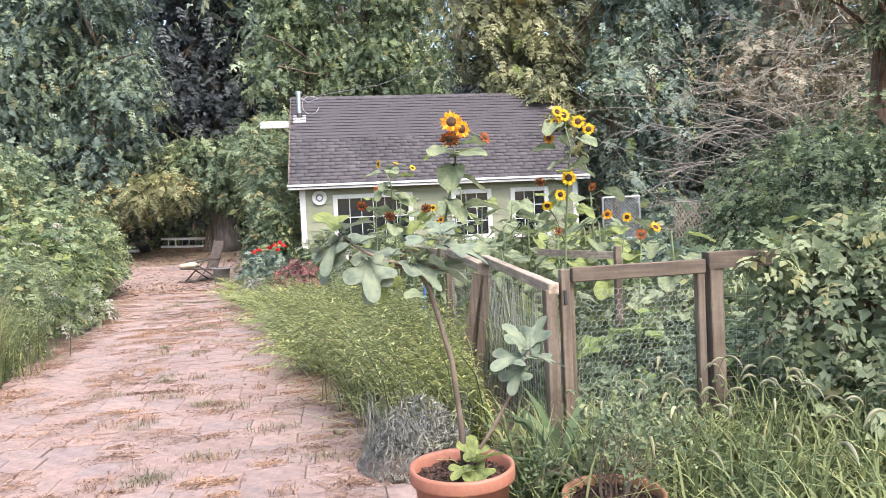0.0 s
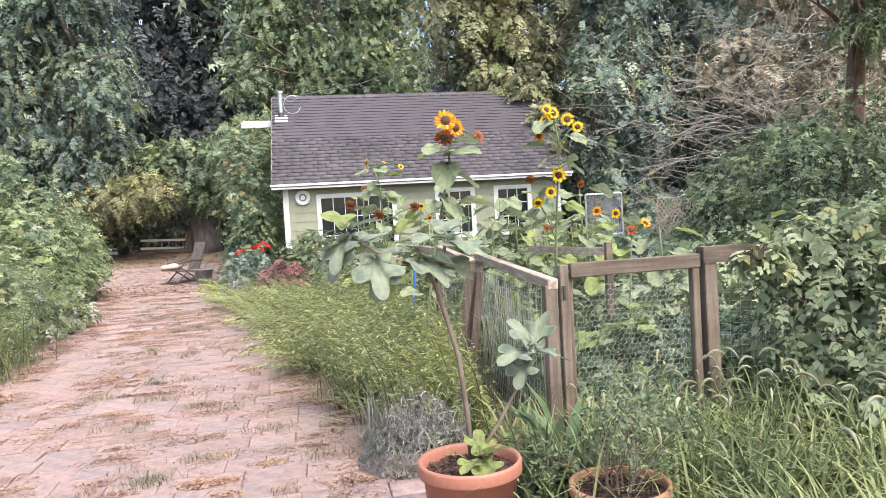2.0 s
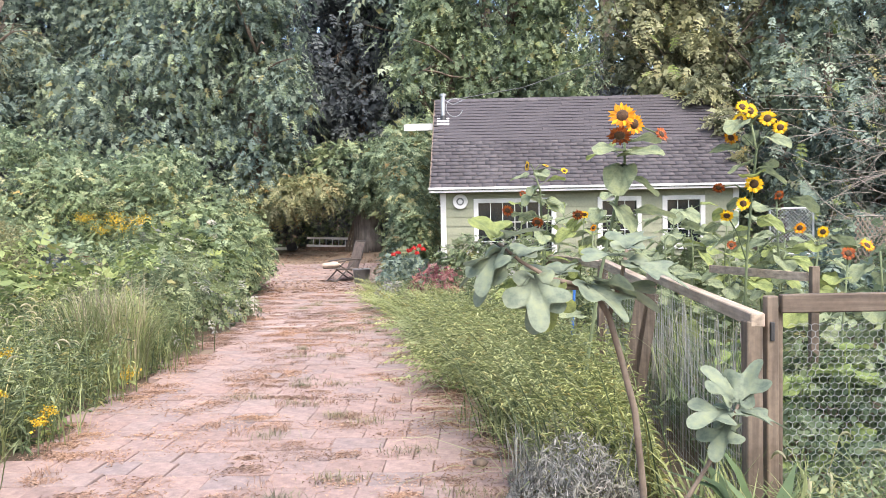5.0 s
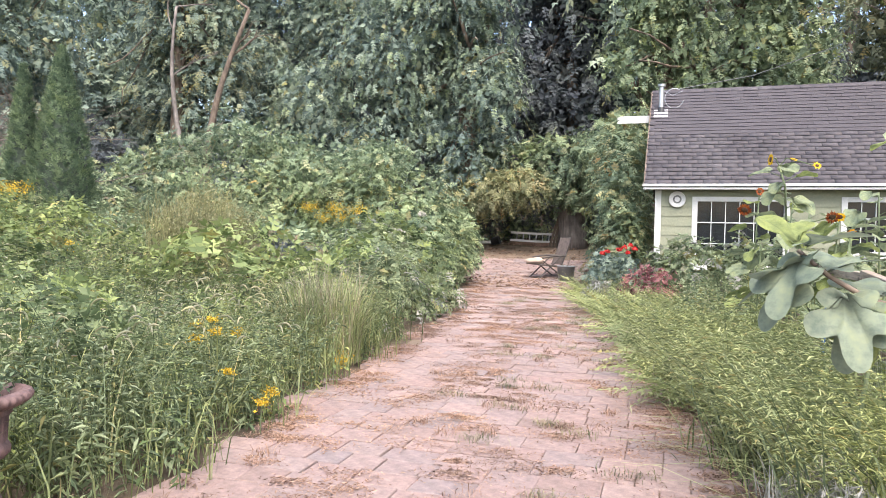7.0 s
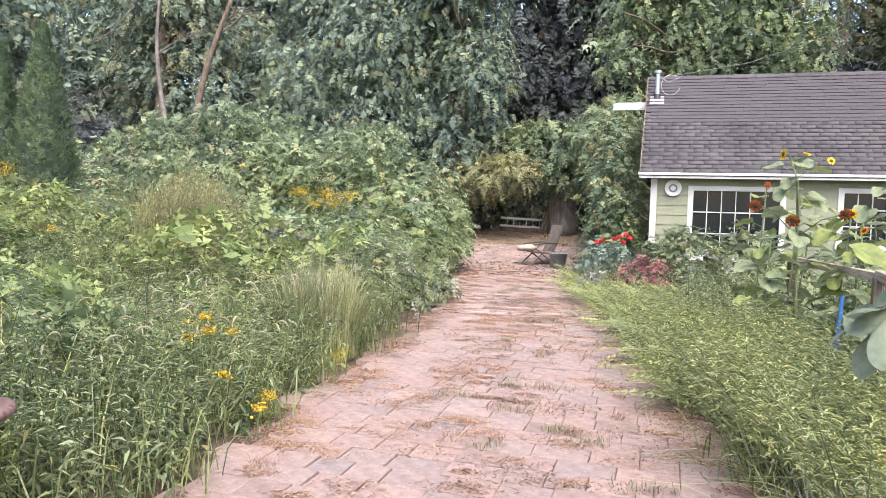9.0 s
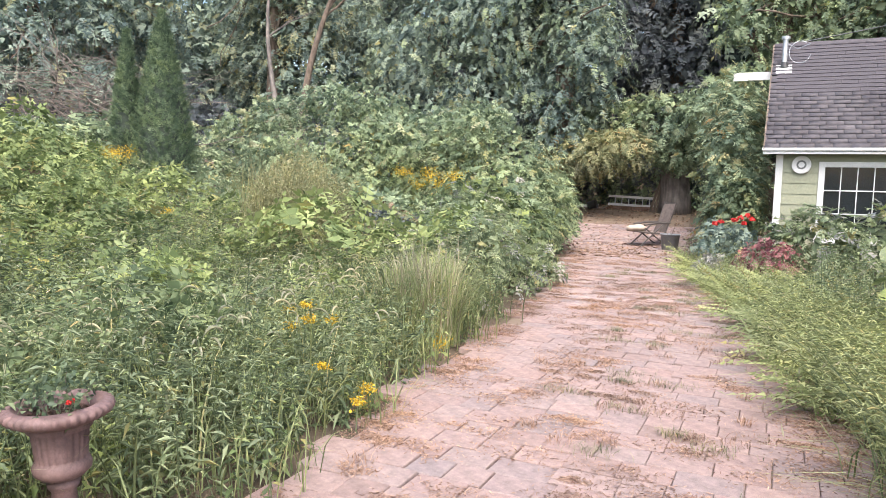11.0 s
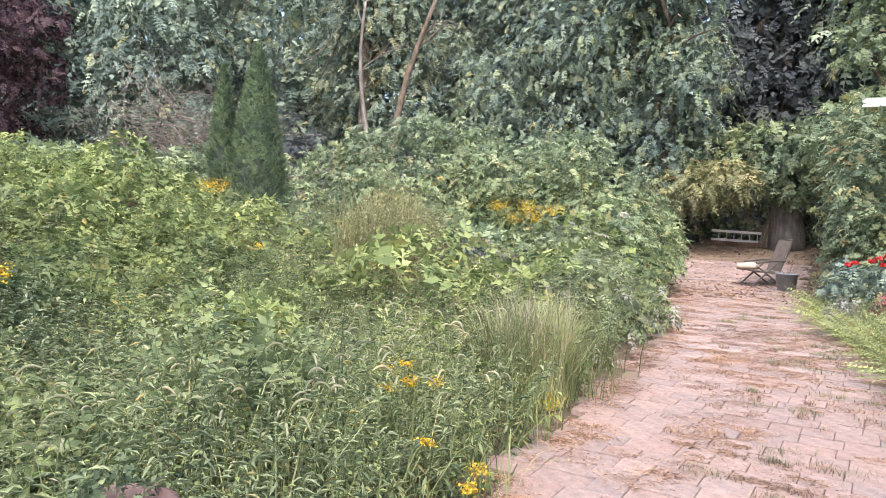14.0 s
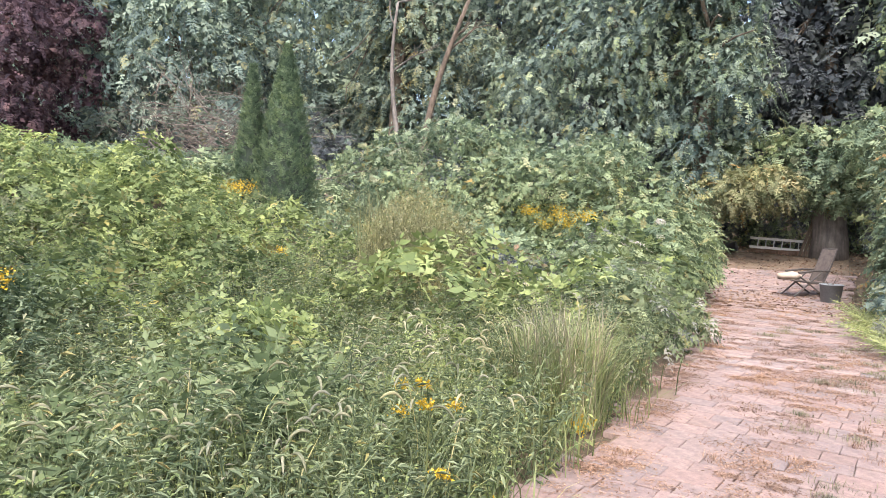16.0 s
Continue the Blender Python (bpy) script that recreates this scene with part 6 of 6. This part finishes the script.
cover("garden_weeds", "tangled green weeds filling the back garden", yard, 0.75, (0.12, 0.06), L_WEED, 21, 0.9)
shrub("holly_bush", "large rounded dark green holly bush", "shrub", [((8.7, 9.2, 1.3), (1.75, 1.5, 1.7)), ((7.5, 9.4, 0.8), (0.9, 1.0, 1.0)), ((9.9, 9.0, 1.6), (1.4, 1.4, 1.5)), ((6.9, 8.2, 0.5), (0.8, 0.8, 0.55))], (0.07, 0.045), L_HOLLY, 560, extra=(L_WEED, 0.12))
shrub("shrub", "low mixed green shrubs along the back fence", "shrub", [((5.2, 8.6, 0.5), (0.9, 0.8, 0.6)), ((9.3, 14.5, 0.7), (1.4, 1.0, 0.9)), ((12.0, 16.5, 0.8), (2.0, 1.2, 1.1)), ((14.5, 14, 0.9), (1.6, 1.2, 1.3))], (0.12, 0.07), L_FOREST, 260, extra=(L_VINE, 0.3))
brush("fallen_limb", "tangle of bare dead branches hanging from a conifer", (9.3, 11.6), 75, 1.5, (0.8, 0.5, 3.3), 0.5, 0.014, M_PALETWIG, lean=(-0.9, 0))
brush("dead_branches", "mass of dry leafless twigs high at the wood edge", (12.0, 14.0), 200, 2.2, (1.6, 0.8, 6.0), 0.5, 0.011, M_PALETWIG, lean=(-0.6, 0))

# chain-link gate and lattice
cl = thing("chain_link_gate", "galvanised chain-link gate with tubular frame", "gate", (6.9, 13.4, 0))
for a, b in (((-0.42, 0, 0), (-0.42, 0, 1.82)), ((0.42, 0, 0), (0.42, 0, 1.82)), ((-0.42, 0, 1.8), (0.42, 0, 1.8)), ((-0.42, 0, 0.12), (0.42, 0, 0.12)), ((-0.42, 0, 0.9), (0.42, 0, 0.9))):
    bm = bmesh.new()
    tube(bm, [a, b], 0.021, 8)
    part("frame_tube", bm, M_STEEL, cl)
bm = bmesh.new()
for k in range(-30, 31):
    c = k * 0.07
    for s in (1, -1):
        pts = []
        for z in (0.12, 1.8):
            pts.append((c + s * (z - 0.96), z))
        (xa, za), (xb, zb) = pts
        seg = []
        for u in np.linspace(0, 1, 40):
            x, z = xa + (xb - xa) * u, za + (zb - za) * u
            if abs(x) <= 0.42:
                seg.append((x, 0.004 * s, z))
        if len(seg) > 1:
            tube(bm, [seg[0], seg[-1]], 0.005, 3)
part("chain_link", bm, M_STEEL, cl)
la = thing("lattice_panel", "weathered brown diagonal lattice panel", "fence panel", (8.75, 13.6, 0.0))
la.scale = (0.62, 1, 1)
for k in range(-14, 15):
    for s in (1, -1):
        c = k * 0.15
        lo, hi = -0.8, 0.8
        p0 = Vector((c - s * 0.8, 0.008 * s, 0.0))
        p1 = Vector((c + s * 0.8, 0.008 * s, 1.6))
        if s > 0:
            t0, t1 = max(0, (-0.85 - p0.x) / 1.6), min(1, (0.85 - p0.x) / 1.6)
        else:
            t0, t1 = max(0, (p0.x - 0.85) / 1.6), min(1, (p0.x + 0.85) / 1.6)
        if t1 - t0 > 0.05:
            bm = bmesh.new()
            beam(bm, p0.lerp(p1, t0), p0.lerp(p1, t1), 0.01, 0.035, 0)
            part("slat", bm, M_WOODY, la)

# ---- around the shed and the far yard ----
shrub("overgrown_arbour", "vine canopy arching over the end of the drive", "vine", [((-3.7, 26.9, 4.1), (2.0, 0.9, 1.1)), ((-5.9, 27.2, 4.0), (1.4, 0.8, 0.85)), ((-3.2, 26.6, 2.95), (1.3, 0.6, 0.85)), ((-1.9, 24.6, 4.3), (1.1, 1.0, 1.1)), ((-3.3, 27.2, 3.4), (1.0, 0.6, 1.1)), ((-1.2, 22.4, 2.6), (0.75, 1.1, 2.5)), ((-7.6, 26.4, 3.6), (1.2, 0.9, 1.0))], (0.15, 0.085), L_VINE, 280, extra=(L_OLIVE, 0.15), lower=-1.0)
shrub("shrub", "low green growth behind the ladders", "shrub", [((-7.3, 29.0, 1.5), (1.5, 0.4, 0.95)), ((-5.0, 29.0, 1.5), (1.5, 0.4, 1.0)), ((-3.0, 28.8, 1.5), (0.9, 0.4, 0.9))], (0.13, 0.06), L_VINE, 240)
shrub("wall_vine", "dense vines climbing the end wall of the shed", "vine", [((-1.0, 17.9, 1.9), (0.7, 1.2, 2.1)), ((-1.15, 20.4, 3.0), (0.75, 1.1, 1.45)), ((-1.0, 17.6, 0.8), (0.6, 0.9, 1.1)), ((-0.65, 16.7, 1.0), (0.4, 0.7, 1.1))], (0.1, 0.06), L_VINE, 430, extra=(L_YELLOWING, 0.3))
shrub("yellowing_shrub", "yellowing shrub with drooping leaves at the yard end", "shrub", [((-6.3, 25.0, 2.75), (1.3, 0.9, 0.75)), ((-5.1, 25.4, 2.95), (1.0, 0.9, 0.7)), ((-7.6, 25.5, 2.3), (0.9, 0.8, 0.7))], (0.15, 0.075), L_YELLOWING, 320, lower=-1.0, core_scale=0.6)
# dark band behind the mound: shade painted through the leaf colour
shrub("shrub", "low shrubs at the back of the yard, leaves coloured as in shade", "shrub", [((-8.6, 29.6, 2.0), (2.2, 1.0, 1.7)), ((-5.0, 29.6, 2.0), (2.0, 0.9, 1.8)), ((-2.0, 29.5, 2.0), (1.6, 1.2, 2.0)), ((-12, 27, 2.5), (2.6, 1.4, 2.4)), ((-16.5, 25, 2.8), (2.8, 1.4, 2.4)), ((-21, 21, 3), (2.8, 1.6, 2.2)), ((-25, 17, 2.8), (2.4, 1.6, 2.0)), ((-30, 14, 2.6), (3.2, 1.6, 1.8))], (0.2, 0.11), L_SHADED_WOOD, 110, extra=(L_FOREST, 0.15))
shrub("shrub", "leafy understorey behind the shed", "shrub", [((2.6, 25.5, 3.0), (3.4, 1.2, 2.6)), ((8.0, 24.0, 2.4), (2.4, 1.4, 2.4)), ((12, 24.5, 2.0), (2.6, 1.4, 2.2)), ((17, 23, 2.4), (3.0, 1.4, 2.6)), ((22, 20, 2.4), (3.2, 1.6, 2.8)), ((16, 17, 1.4), (2.2, 1.4, 1.6))], (0.22, 0.13), L_FOREST, 110, extra=(L_VINE, 0.2))
shrub("roof_vine", "olive vines spilling over the shed's roof corner", "vine", [((6.75, 18.2, 4.95), (0.55, 0.5, 0.5)), ((6.9, 17.2, 3.9), (0.3, 0.6, 0.45)), ((6.95, 16.3, 3.0), (0.2, 0.5, 0.3))], (0.16, 0.09), L_OLIVE, 320, core_scale=0.6, at=(7.2, 18.2))

ROSE = shrub("rose_bush", "dark rose bush with bright red blooms by the shed", "shrub", [((-0.75, 14.6, 0.45), (0.6, 0.5, 0.62)), ((-1.15, 15.4, 0.4), (0.4, 0.5, 0.55))], (0.09, 0.055), L_FOREST, 420, extra=(L_YELLOWING, 0.08))
for x, z in ((-0.5, 1.15), (-0.62, 1.1), (-0.42, 1.08), (-0.72, 1.06), (-0.95, 1.02), (-1.05, 0.98), (-0.55, 1.0)):
    p, n = shell(Vector((x, 14.2, z)) - ROSE.location, (0.05, 0.05, 0.045), 40, int(x * 100) + 300, 0.1, 0.4)
    leaves("bloom", p, n, 0.045, 0.038, M_RED, ROSE)
shrub("barberry", "low burgundy-leaved shrub by the shed", "shrub", [((-0.1, 13.2, 0.35), (0.5, 0.4, 0.48))], (0.06, 0.03), L_ROSE, 900)
shrub("shrub", "grey-green leafy shrub under the shed window", "shrub", [((0.75, 13.9, 0.55), (0.85, 0.6, 0.85)), ((1.7, 14.0, 0.5), (0.7, 0.6, 0.75)), ((0.1, 14.2, 0.45), (0.4, 0.4, 0.65))], (0.12, 0.055), L_WEED, 420, extra=(L_LAV, 0.12))
shrub("shrub", "pale flowering weeds beside the path", "shrub", [((-1.05, 13.3, 0.18), (0.25, 0.4, 0.3))], (0.06, 0.03), L_LAV, 800)
plants("shed_weeds", "rank weeds growing in front of the shed", np.stack([rng.uniform(0.5, 6, 420), rng.uniform(9, 14.5, 420)], 1), 0.95, 24, (0.13, 0.04), L_WEED)


def lounge_chair():
    s = thing("lounge_chair", "weathered folding lounge chair with faded cushion", "chair", (-3.25, 20.5, float(ground_z(-3.25, 20.5))))
    back = Vector((0.62, 0, 1.22))
    for y in (-0.28, 0.28):
        for name, pts in (("back_rail", [(0.3, y, 0.38), (0.48, y, 0.8), tuple(back + Vector((0, y, 0)))]), ("seat_rail", [(-0.55, y, 0.42), (0.0, y, 0.36), (0.35, y, 0.36)]), ("leg", [(-0.45, y, 0.0), (0.25, y, 0.62)]), ("leg", [(0.4, y, 0.0), (-0.3, y, 0.5)]), ("armrest", [(-0.35, y, 0.6), (0.1, y, 0.66), (0.45, y, 0.66)])):
            bm = bmesh.new()
            tube(bm, pts, 0.022 if name != "armrest" else 0.028, 7)
            part(name, bm, M_CHAIR, s)
    for a, b in (((-0.45, 0), (0.02, 0)), ((0.4, 0), (0.02, 0)), ((0.62, 0), (1.22, 0))):
        bm = bmesh.new()
        z = 0.02 if a[0] != 0.62 else 1.2
        tube(bm, [(a[0], -0.28, z), (a[0], 0.28, z)], 0.014, 7)
        part("crossbar", bm, M_CHAIR, s)
    bm = bmesh.new()
    beam(bm, (0.3, 0, 0.4), (0.6, 0, 1.18), 0.52, 0.012)
    part("backrest", bm, M_SLING, s, "dark sling fabric")
    bm = bmesh.new()
    beam(bm, (-0.52, 0, 0.41), (0.32, 0, 0.37), 0.52, 0.012)
    part("seat", bm, M_SLING, s)
    bm = bmesh.new()
    bmesh.ops.create_icosphere(bm, subdivisions=3, radius=1.0)
    for v in bm.verts:
        v.co = Vector((-0.42 + 0.3 * v.co.x, 0.24 * v.co.y, 0.5 + 0.1 * v.co.z * (1 + 0.2 * math.sin(5 * v.co.x))))
    part("cushion", bm, M_CUSHION, s, "faded lumpy beige cushion", True)
    return s


ch = lounge_chair()
ch.rotation_euler = (0, 0, radians(40))


def bucket(name, label, at, r, h, mat):
    s = thing(name, label, "bucket", (*at, float(ground_z(*at))))
    bm = bmesh.new()
    lathe(bm, [(0, 0.0), (r * 0.8, 0.0), (r, h * 0.96), (r * 1.05, h * 0.96), (r * 1.05, h), (r * 0.96, h), (r * 0.8, 0.06)], 28)
    part("shell", bm, mat, s, "", True)
    bm = bmesh.new()
    lathe(bm, [(0, h * 0.85), (r * 0.92, h * 0.84)], 20)
    part("soil", bm, M_MULCH, s)
    bm = bmesh.new()
    for k in range(5):
        grow(bm, (0, 0, h * 0.8), (rng.normal(), rng.normal(), 1.5), 0.35, 0.006, 1, 0.5, 4)
    part("dead_stem", bm, M_TWIG, s)
    return s


bucket("bucket", "grey plastic bucket planter with dead stems", (-2.56, 19.5), 0.25, 0.42, M_BUCKET)


def ladder(label, a, b, width, up, rung_gap=0.3):
    a, b = Vector(a), Vector(b)
    s = thing("ladder", label, "ladder", a)
    for w in (0, 1):
        bm = bmesh.new()
        beam(bm, Vector(up) * width * w, b - a + Vector(up) * width * w, 0.03, 0.08)
        part("side_rail", bm, M_WHITE, s)
    n = int((b - a).length / rung_gap)
    for k in range(1, n + 1):
        p = (b - a) * (k / (n + 1))
        bm = bmesh.new()
        tube(bm, [p, p + Vector(up) * width], 0.018, 6)
        part("rung", bm, M_STEEL, s)
    return s


ladder("white aluminium ladder lying on edge on a board pile", (-6.1, 28.0, 0.96), (-4.25, 27.9, 0.9), 0.32, (0, 0.25, 0.97))
ladder("white ladder lying flat on the dirt", (-7.7, 27.6, 0.82), (-6.6, 28.2, 0.84), 0.3, (0.1, 0.9, 0.12))
bd = thing("board_pile", "stack of old reddish boards on the ground", "boards", (-5.1, 27.8, float(ground_z(-5.1, 27.8))))
for k in range(3):
    part("board", nbox(-1.1 + 0.08 * k, 1.0 - 0.05 * k, -0.12, 0.12, 0.05 * k - 0.02, 0.05 * k + 0.025, 0.004), M_REDBARK, bd)
dp = thing("flower_pot", "black nursery pot lying on its side", "plant pot", (-6.6, 27.5, float(ground_z(-6.6, 27.5)) + 0.17))
bm = bmesh.new()
lathe(bm, [(0, -0.17), (0.13, -0.17), (0.17, 0.16), (0.18, 0.17), (0.165, 0.17), (0.125, -0.14), (0, -0.14)], 22, tilt=Matrix.Rotation(radians(75), 3, "Y"))
part("shell", bm, M_BLACK, dp, "", True)
st = thing("tree_stump", "thick old tree trunk under the vine canopy", "tree trunk", (-3.55, 27.6, float(ground_z(-3.55, 27.6))))
bm = bmesh.new()
tube(bm, [(0, 0, -0.1), (0.02, 0, 0.6), (-0.05, 0, 1.3), (-0.08, 0.05, 2.2), (0.05, 0, 3.0)], [0.62, 0.55, 0.5, 0.45, 0.2], 14)
part("trunk", bm, M_PALEBARK, st, "", True)
pk = thing("leaning_planks", "grey planks leaning against the old trunk", "boards", (-4.15, 27.5, float(ground_z(-4.15, 27.5))))
for k in range(3):
    bm = bmesh.new()
    beam(bm, (-0.25 + 0.12 * k, -0.1, 0), (0.12 + 0.1 * k, 0.15, 1.35), 0.02, 0.1)
    part("plank", bm, M_WOOD, pk)

# overhead cable from the shed to the wood
cb = thing("cable", "thin dark overhead cable above the shed roof", "cable", (0, 18.6, 0))
bm = bmesh.new()
tube(bm, [(SX0 + 0.1, 0, 5.0), (2.2, 2, 5.7), (4.5, 4, 6.8), (7.5, 7, 8.6), (11, 10, 11)], 0.012, 4)
part("wire", bm, M_DARKWIRE, cb)

# ---- litter, tufts and stones on the drive ----
def drive_points(n, y0, y1):
    y = y0 + (y1 - y0) * rng.uniform(0, 1, n)
    L, R = drive_edges(y)
    x = L + (R - L) * np.clip(0.5 + 0.55 * rng.normal(0, 0.5, n), 0.02, 0.98)
    return np.stack([x, y], 1)


def drift(centres, lo, hi, sx, sy):
    """Points heaped in flat drifts along the joints."""
    cnt = rng.integers(lo, hi, len(centres))
    k = np.repeat(np.arange(len(centres)), cnt)
    grow_by = rng.uniform(0.5, 1.5, len(centres))[k, None]
    q = rng.normal(size=(len(k), 2))
    q[:, 1] += 0.5 * np.sin(2.2 * q[:, 0] + k)
    P = centres[k] + q * [sx, sy] * grow_by
    return P, np.exp(-0.5 * (q ** 2).sum(1))


ye = rng.uniform(-2.0, 18, 110)
le, re_ = drive_edges(ye)
c = np.concatenate([drive_points(270, -0.5, 12), drive_points(90, 12, 18), np.stack([le + rng.uniform(-0.1, 0.25, 110), ye], 1), np.stack([re_ - rng.uniform(-0.1, 0.25, 110), ye], 1)])
c[:, 1] = np.round(c[:, 1] / 0.24) * 0.24 + 0.1
C, heap = drift(c, 80, 300, 0.105, 0.062)
P = np.concatenate([C, (ground_z(C[:, 0], C[:, 1]) + 0.005 + 0.012 * heap * rng.uniform(0.2, 1, len(C)))[:, None]], 1)
tagged(leaves("dry_litter", P, P * 0 + [0, 0, 1], 0.032, 0.007, M_STRAW, droop=0, jitter=0.3), "brown dry grass litter in the paver joints", "litter", kind="stuff")
fl = np.stack([rng.uniform(-9, -1.6, 5200), rng.uniform(16.5, 30, 5200)], 1)
fl = fl[(fl[:, 0] > drive_edges(fl[:, 1])[0] - 0.3)]
P = on_ground(fl) + [0, 0, 0.012]
tagged(leaves("fallen_leaves", P, P * 0 + [0, 0, 1], 0.085, 0.05, L_LITTER, droop=0, jitter=0.3), "fallen brown leaves scattered over the yard end", "litter", kind="stuff")
t = drive_points(46, 1.4, 14)
t[:, 0] += 0.35 * (drive_edges(t[:, 1])[1] - t[:, 0])
tn = np.concatenate([rng.normal(p, rng.uniform(0.03, 0.08) * np.array([1.5, 0.8]), (90, 2)) for p in t])
tagged(blades("joint_tufts", on_ground(tn), 0.075, 0.004, 1.0, L_TUFT), "small grass tufts sprouting between pavers", "grass", kind="stuff")
dt = np.concatenate([disc_points(p, rng.uniform(0.05, 0.13), 50) for p in drive_points(60, 1.4, 12)])
tagged(blades("dry_tufts", on_ground(dt), 0.08, 0.004, 1.1, M_STRAW), "dry straw tufts between pavers", "grass", kind="stuff")
stn = thing("stone", "small rounded brown stone on the pavers", "stone", (0.64, 3.5, 0.0))
bm = bmesh.new()
bmesh.ops.create_icosphere(bm, subdivisions=2, radius=1)
for v in bm.verts:
    v.co = Vector((v.co.x * 0.05, v.co.y * 0.035, 0.02 + v.co.z * 0.028)) * (1 + 0.12 * math.sin(7 * v.co.x + 3 * v.co.y))
part("body", bm, M_BARK, stn, "", True)


# ---- roof shingles and pavers, piece by piece ----
def build_shingles():
    rows, w = 27, 0.31
    slope = math.hypot(RUN, RISE)
    ex = slope / rows
    ang = math.atan2(RISE, RUN)
    meshes = []
    for k in range(4):
        bm = nbox(0.003, w - 0.003, 0, ex * 1.12, 0.0, 0.019)
        for v in bm.verts:
            if v.co.y > ex:
                v.co.z -= 0.016
            else:
                v.co.y += rng.uniform(-0.006, 0.006)
        me = bpy.data.meshes.new("shingle")
        bm.to_mesh(me)
        bm.free()
        me.materials.append(M_ROOF)
        meshes.append(me)
    V, F = [], []
    count = 0
    for r in range(rows):
        x = -0.24 - (w * 0.5 if r % 2 else 0) + rng.uniform(-0.05, 0.05)
        while x < SW + 0.22:
            y = -0.31 + r * ex * math.cos(ang)
            z = EAVE + 0.093 + r * ex * math.sin(ang)
            m = Matrix.Translation((x, y, z + rng.uniform(0, 0.003))) @ Matrix.Rotation(ang, 4, "X") @ Matrix.Rotation(rng.normal(0, 0.006), 4, "Z")
            me = meshes[int(rng.integers(4))]
            inside = x > -0.25 and x + w < SW + 0.24
            if inside and r >= 13 and count < 290:
                ob = new("shingle", me)
                ob.parent = front_roof
                ob.matrix_basis = m
                count += 1
            elif x + w < SW + 0.25 and x > -0.26 - w * 0.5:
                i = len(V)
                for v in me.vertices:
                    q = v.co.copy()
                    q.x = max(q.x, -0.25 - x)
                    V.append((m @ q)[:])
                for p in me.polygons:
                    a = list(p.vertices)
                    F.extend([(i + a[0], i + a[1], i + a[2]), (i + a[0], i + a[2], i + a[3])])
            x += w
    tagged(mesh_np("shingle_course", V, F, M_ROOF, front_roof), kind="stuff")


build_shingles()


def build_pavers():
    """Running bond across the drive; the stretch the walker stands at is laid piece by piece."""
    meshes = {}
    for ln in (0.24, 0.31, 0.37):
        me = bpy.data.meshes.new("paver")
        bm = nbox(0.0025, ln - 0.0025, 0.0025, 0.2375, -0.06, 0.0, 0.005)
        bm.to_mesh(me)
        bm.free()
        me.materials.append(M_PAVER)
        meshes[ln] = me
    y, count, V, F = -7.9, 0, [], []
    while y < 24.0:
        L, R = [float(v) for v in drive_edges(y + 0.12)]
        x = L - rng.uniform(0, 0.3)
        while x < R + 0.1:
            ln = (0.24, 0.31, 0.37)[int(rng.choice(3, p=(0.2, 0.45, 0.35)))]
            z = float(ground_z(x + ln / 2, y + 0.12)) * 1.0 + rng.normal(0, 0.002) + 0.002
            tilt = Matrix.Rotation(rng.normal(0, 0.006), 4, "X") @ Matrix.Rotation(rng.normal(0, 0.006), 4, "Y") @ Matrix.Rotation(rng.normal(0, 0.006), 4, "Z")
            slope = Matrix.Rotation(math.atan(0.105) if y > 20.5 else 0, 4, "X")
            m = Matrix.Translation((x, y + rng.normal(0, 0.003), z)) @ slope @ tilt
            me = meshes[ln]
            if x + ln > L + 0.05 and x < R - 0.1 and rng.random() > 0.004:
                if y > 2.2 and count < 290:
                    ob = new("paver", me)
                    ob.parent = pavement
                    ob.matrix_basis = m
                    count += 1
                else:
                    i = len(V)
                    V.extend((m @ v.co)[:] for v in me.vertices)
                    for p in me.polygons:
                        a = list(p.vertices)
                        for k in range(1, len(a) - 1):
                            F.append((i + a[0], i + a[k], i + a[k + 1]))
            x += ln
        y += 0.24
    tagged(mesh_np("paver_field", V, F, M_PAVER, pavement), kind="stuff")


build_pavers()
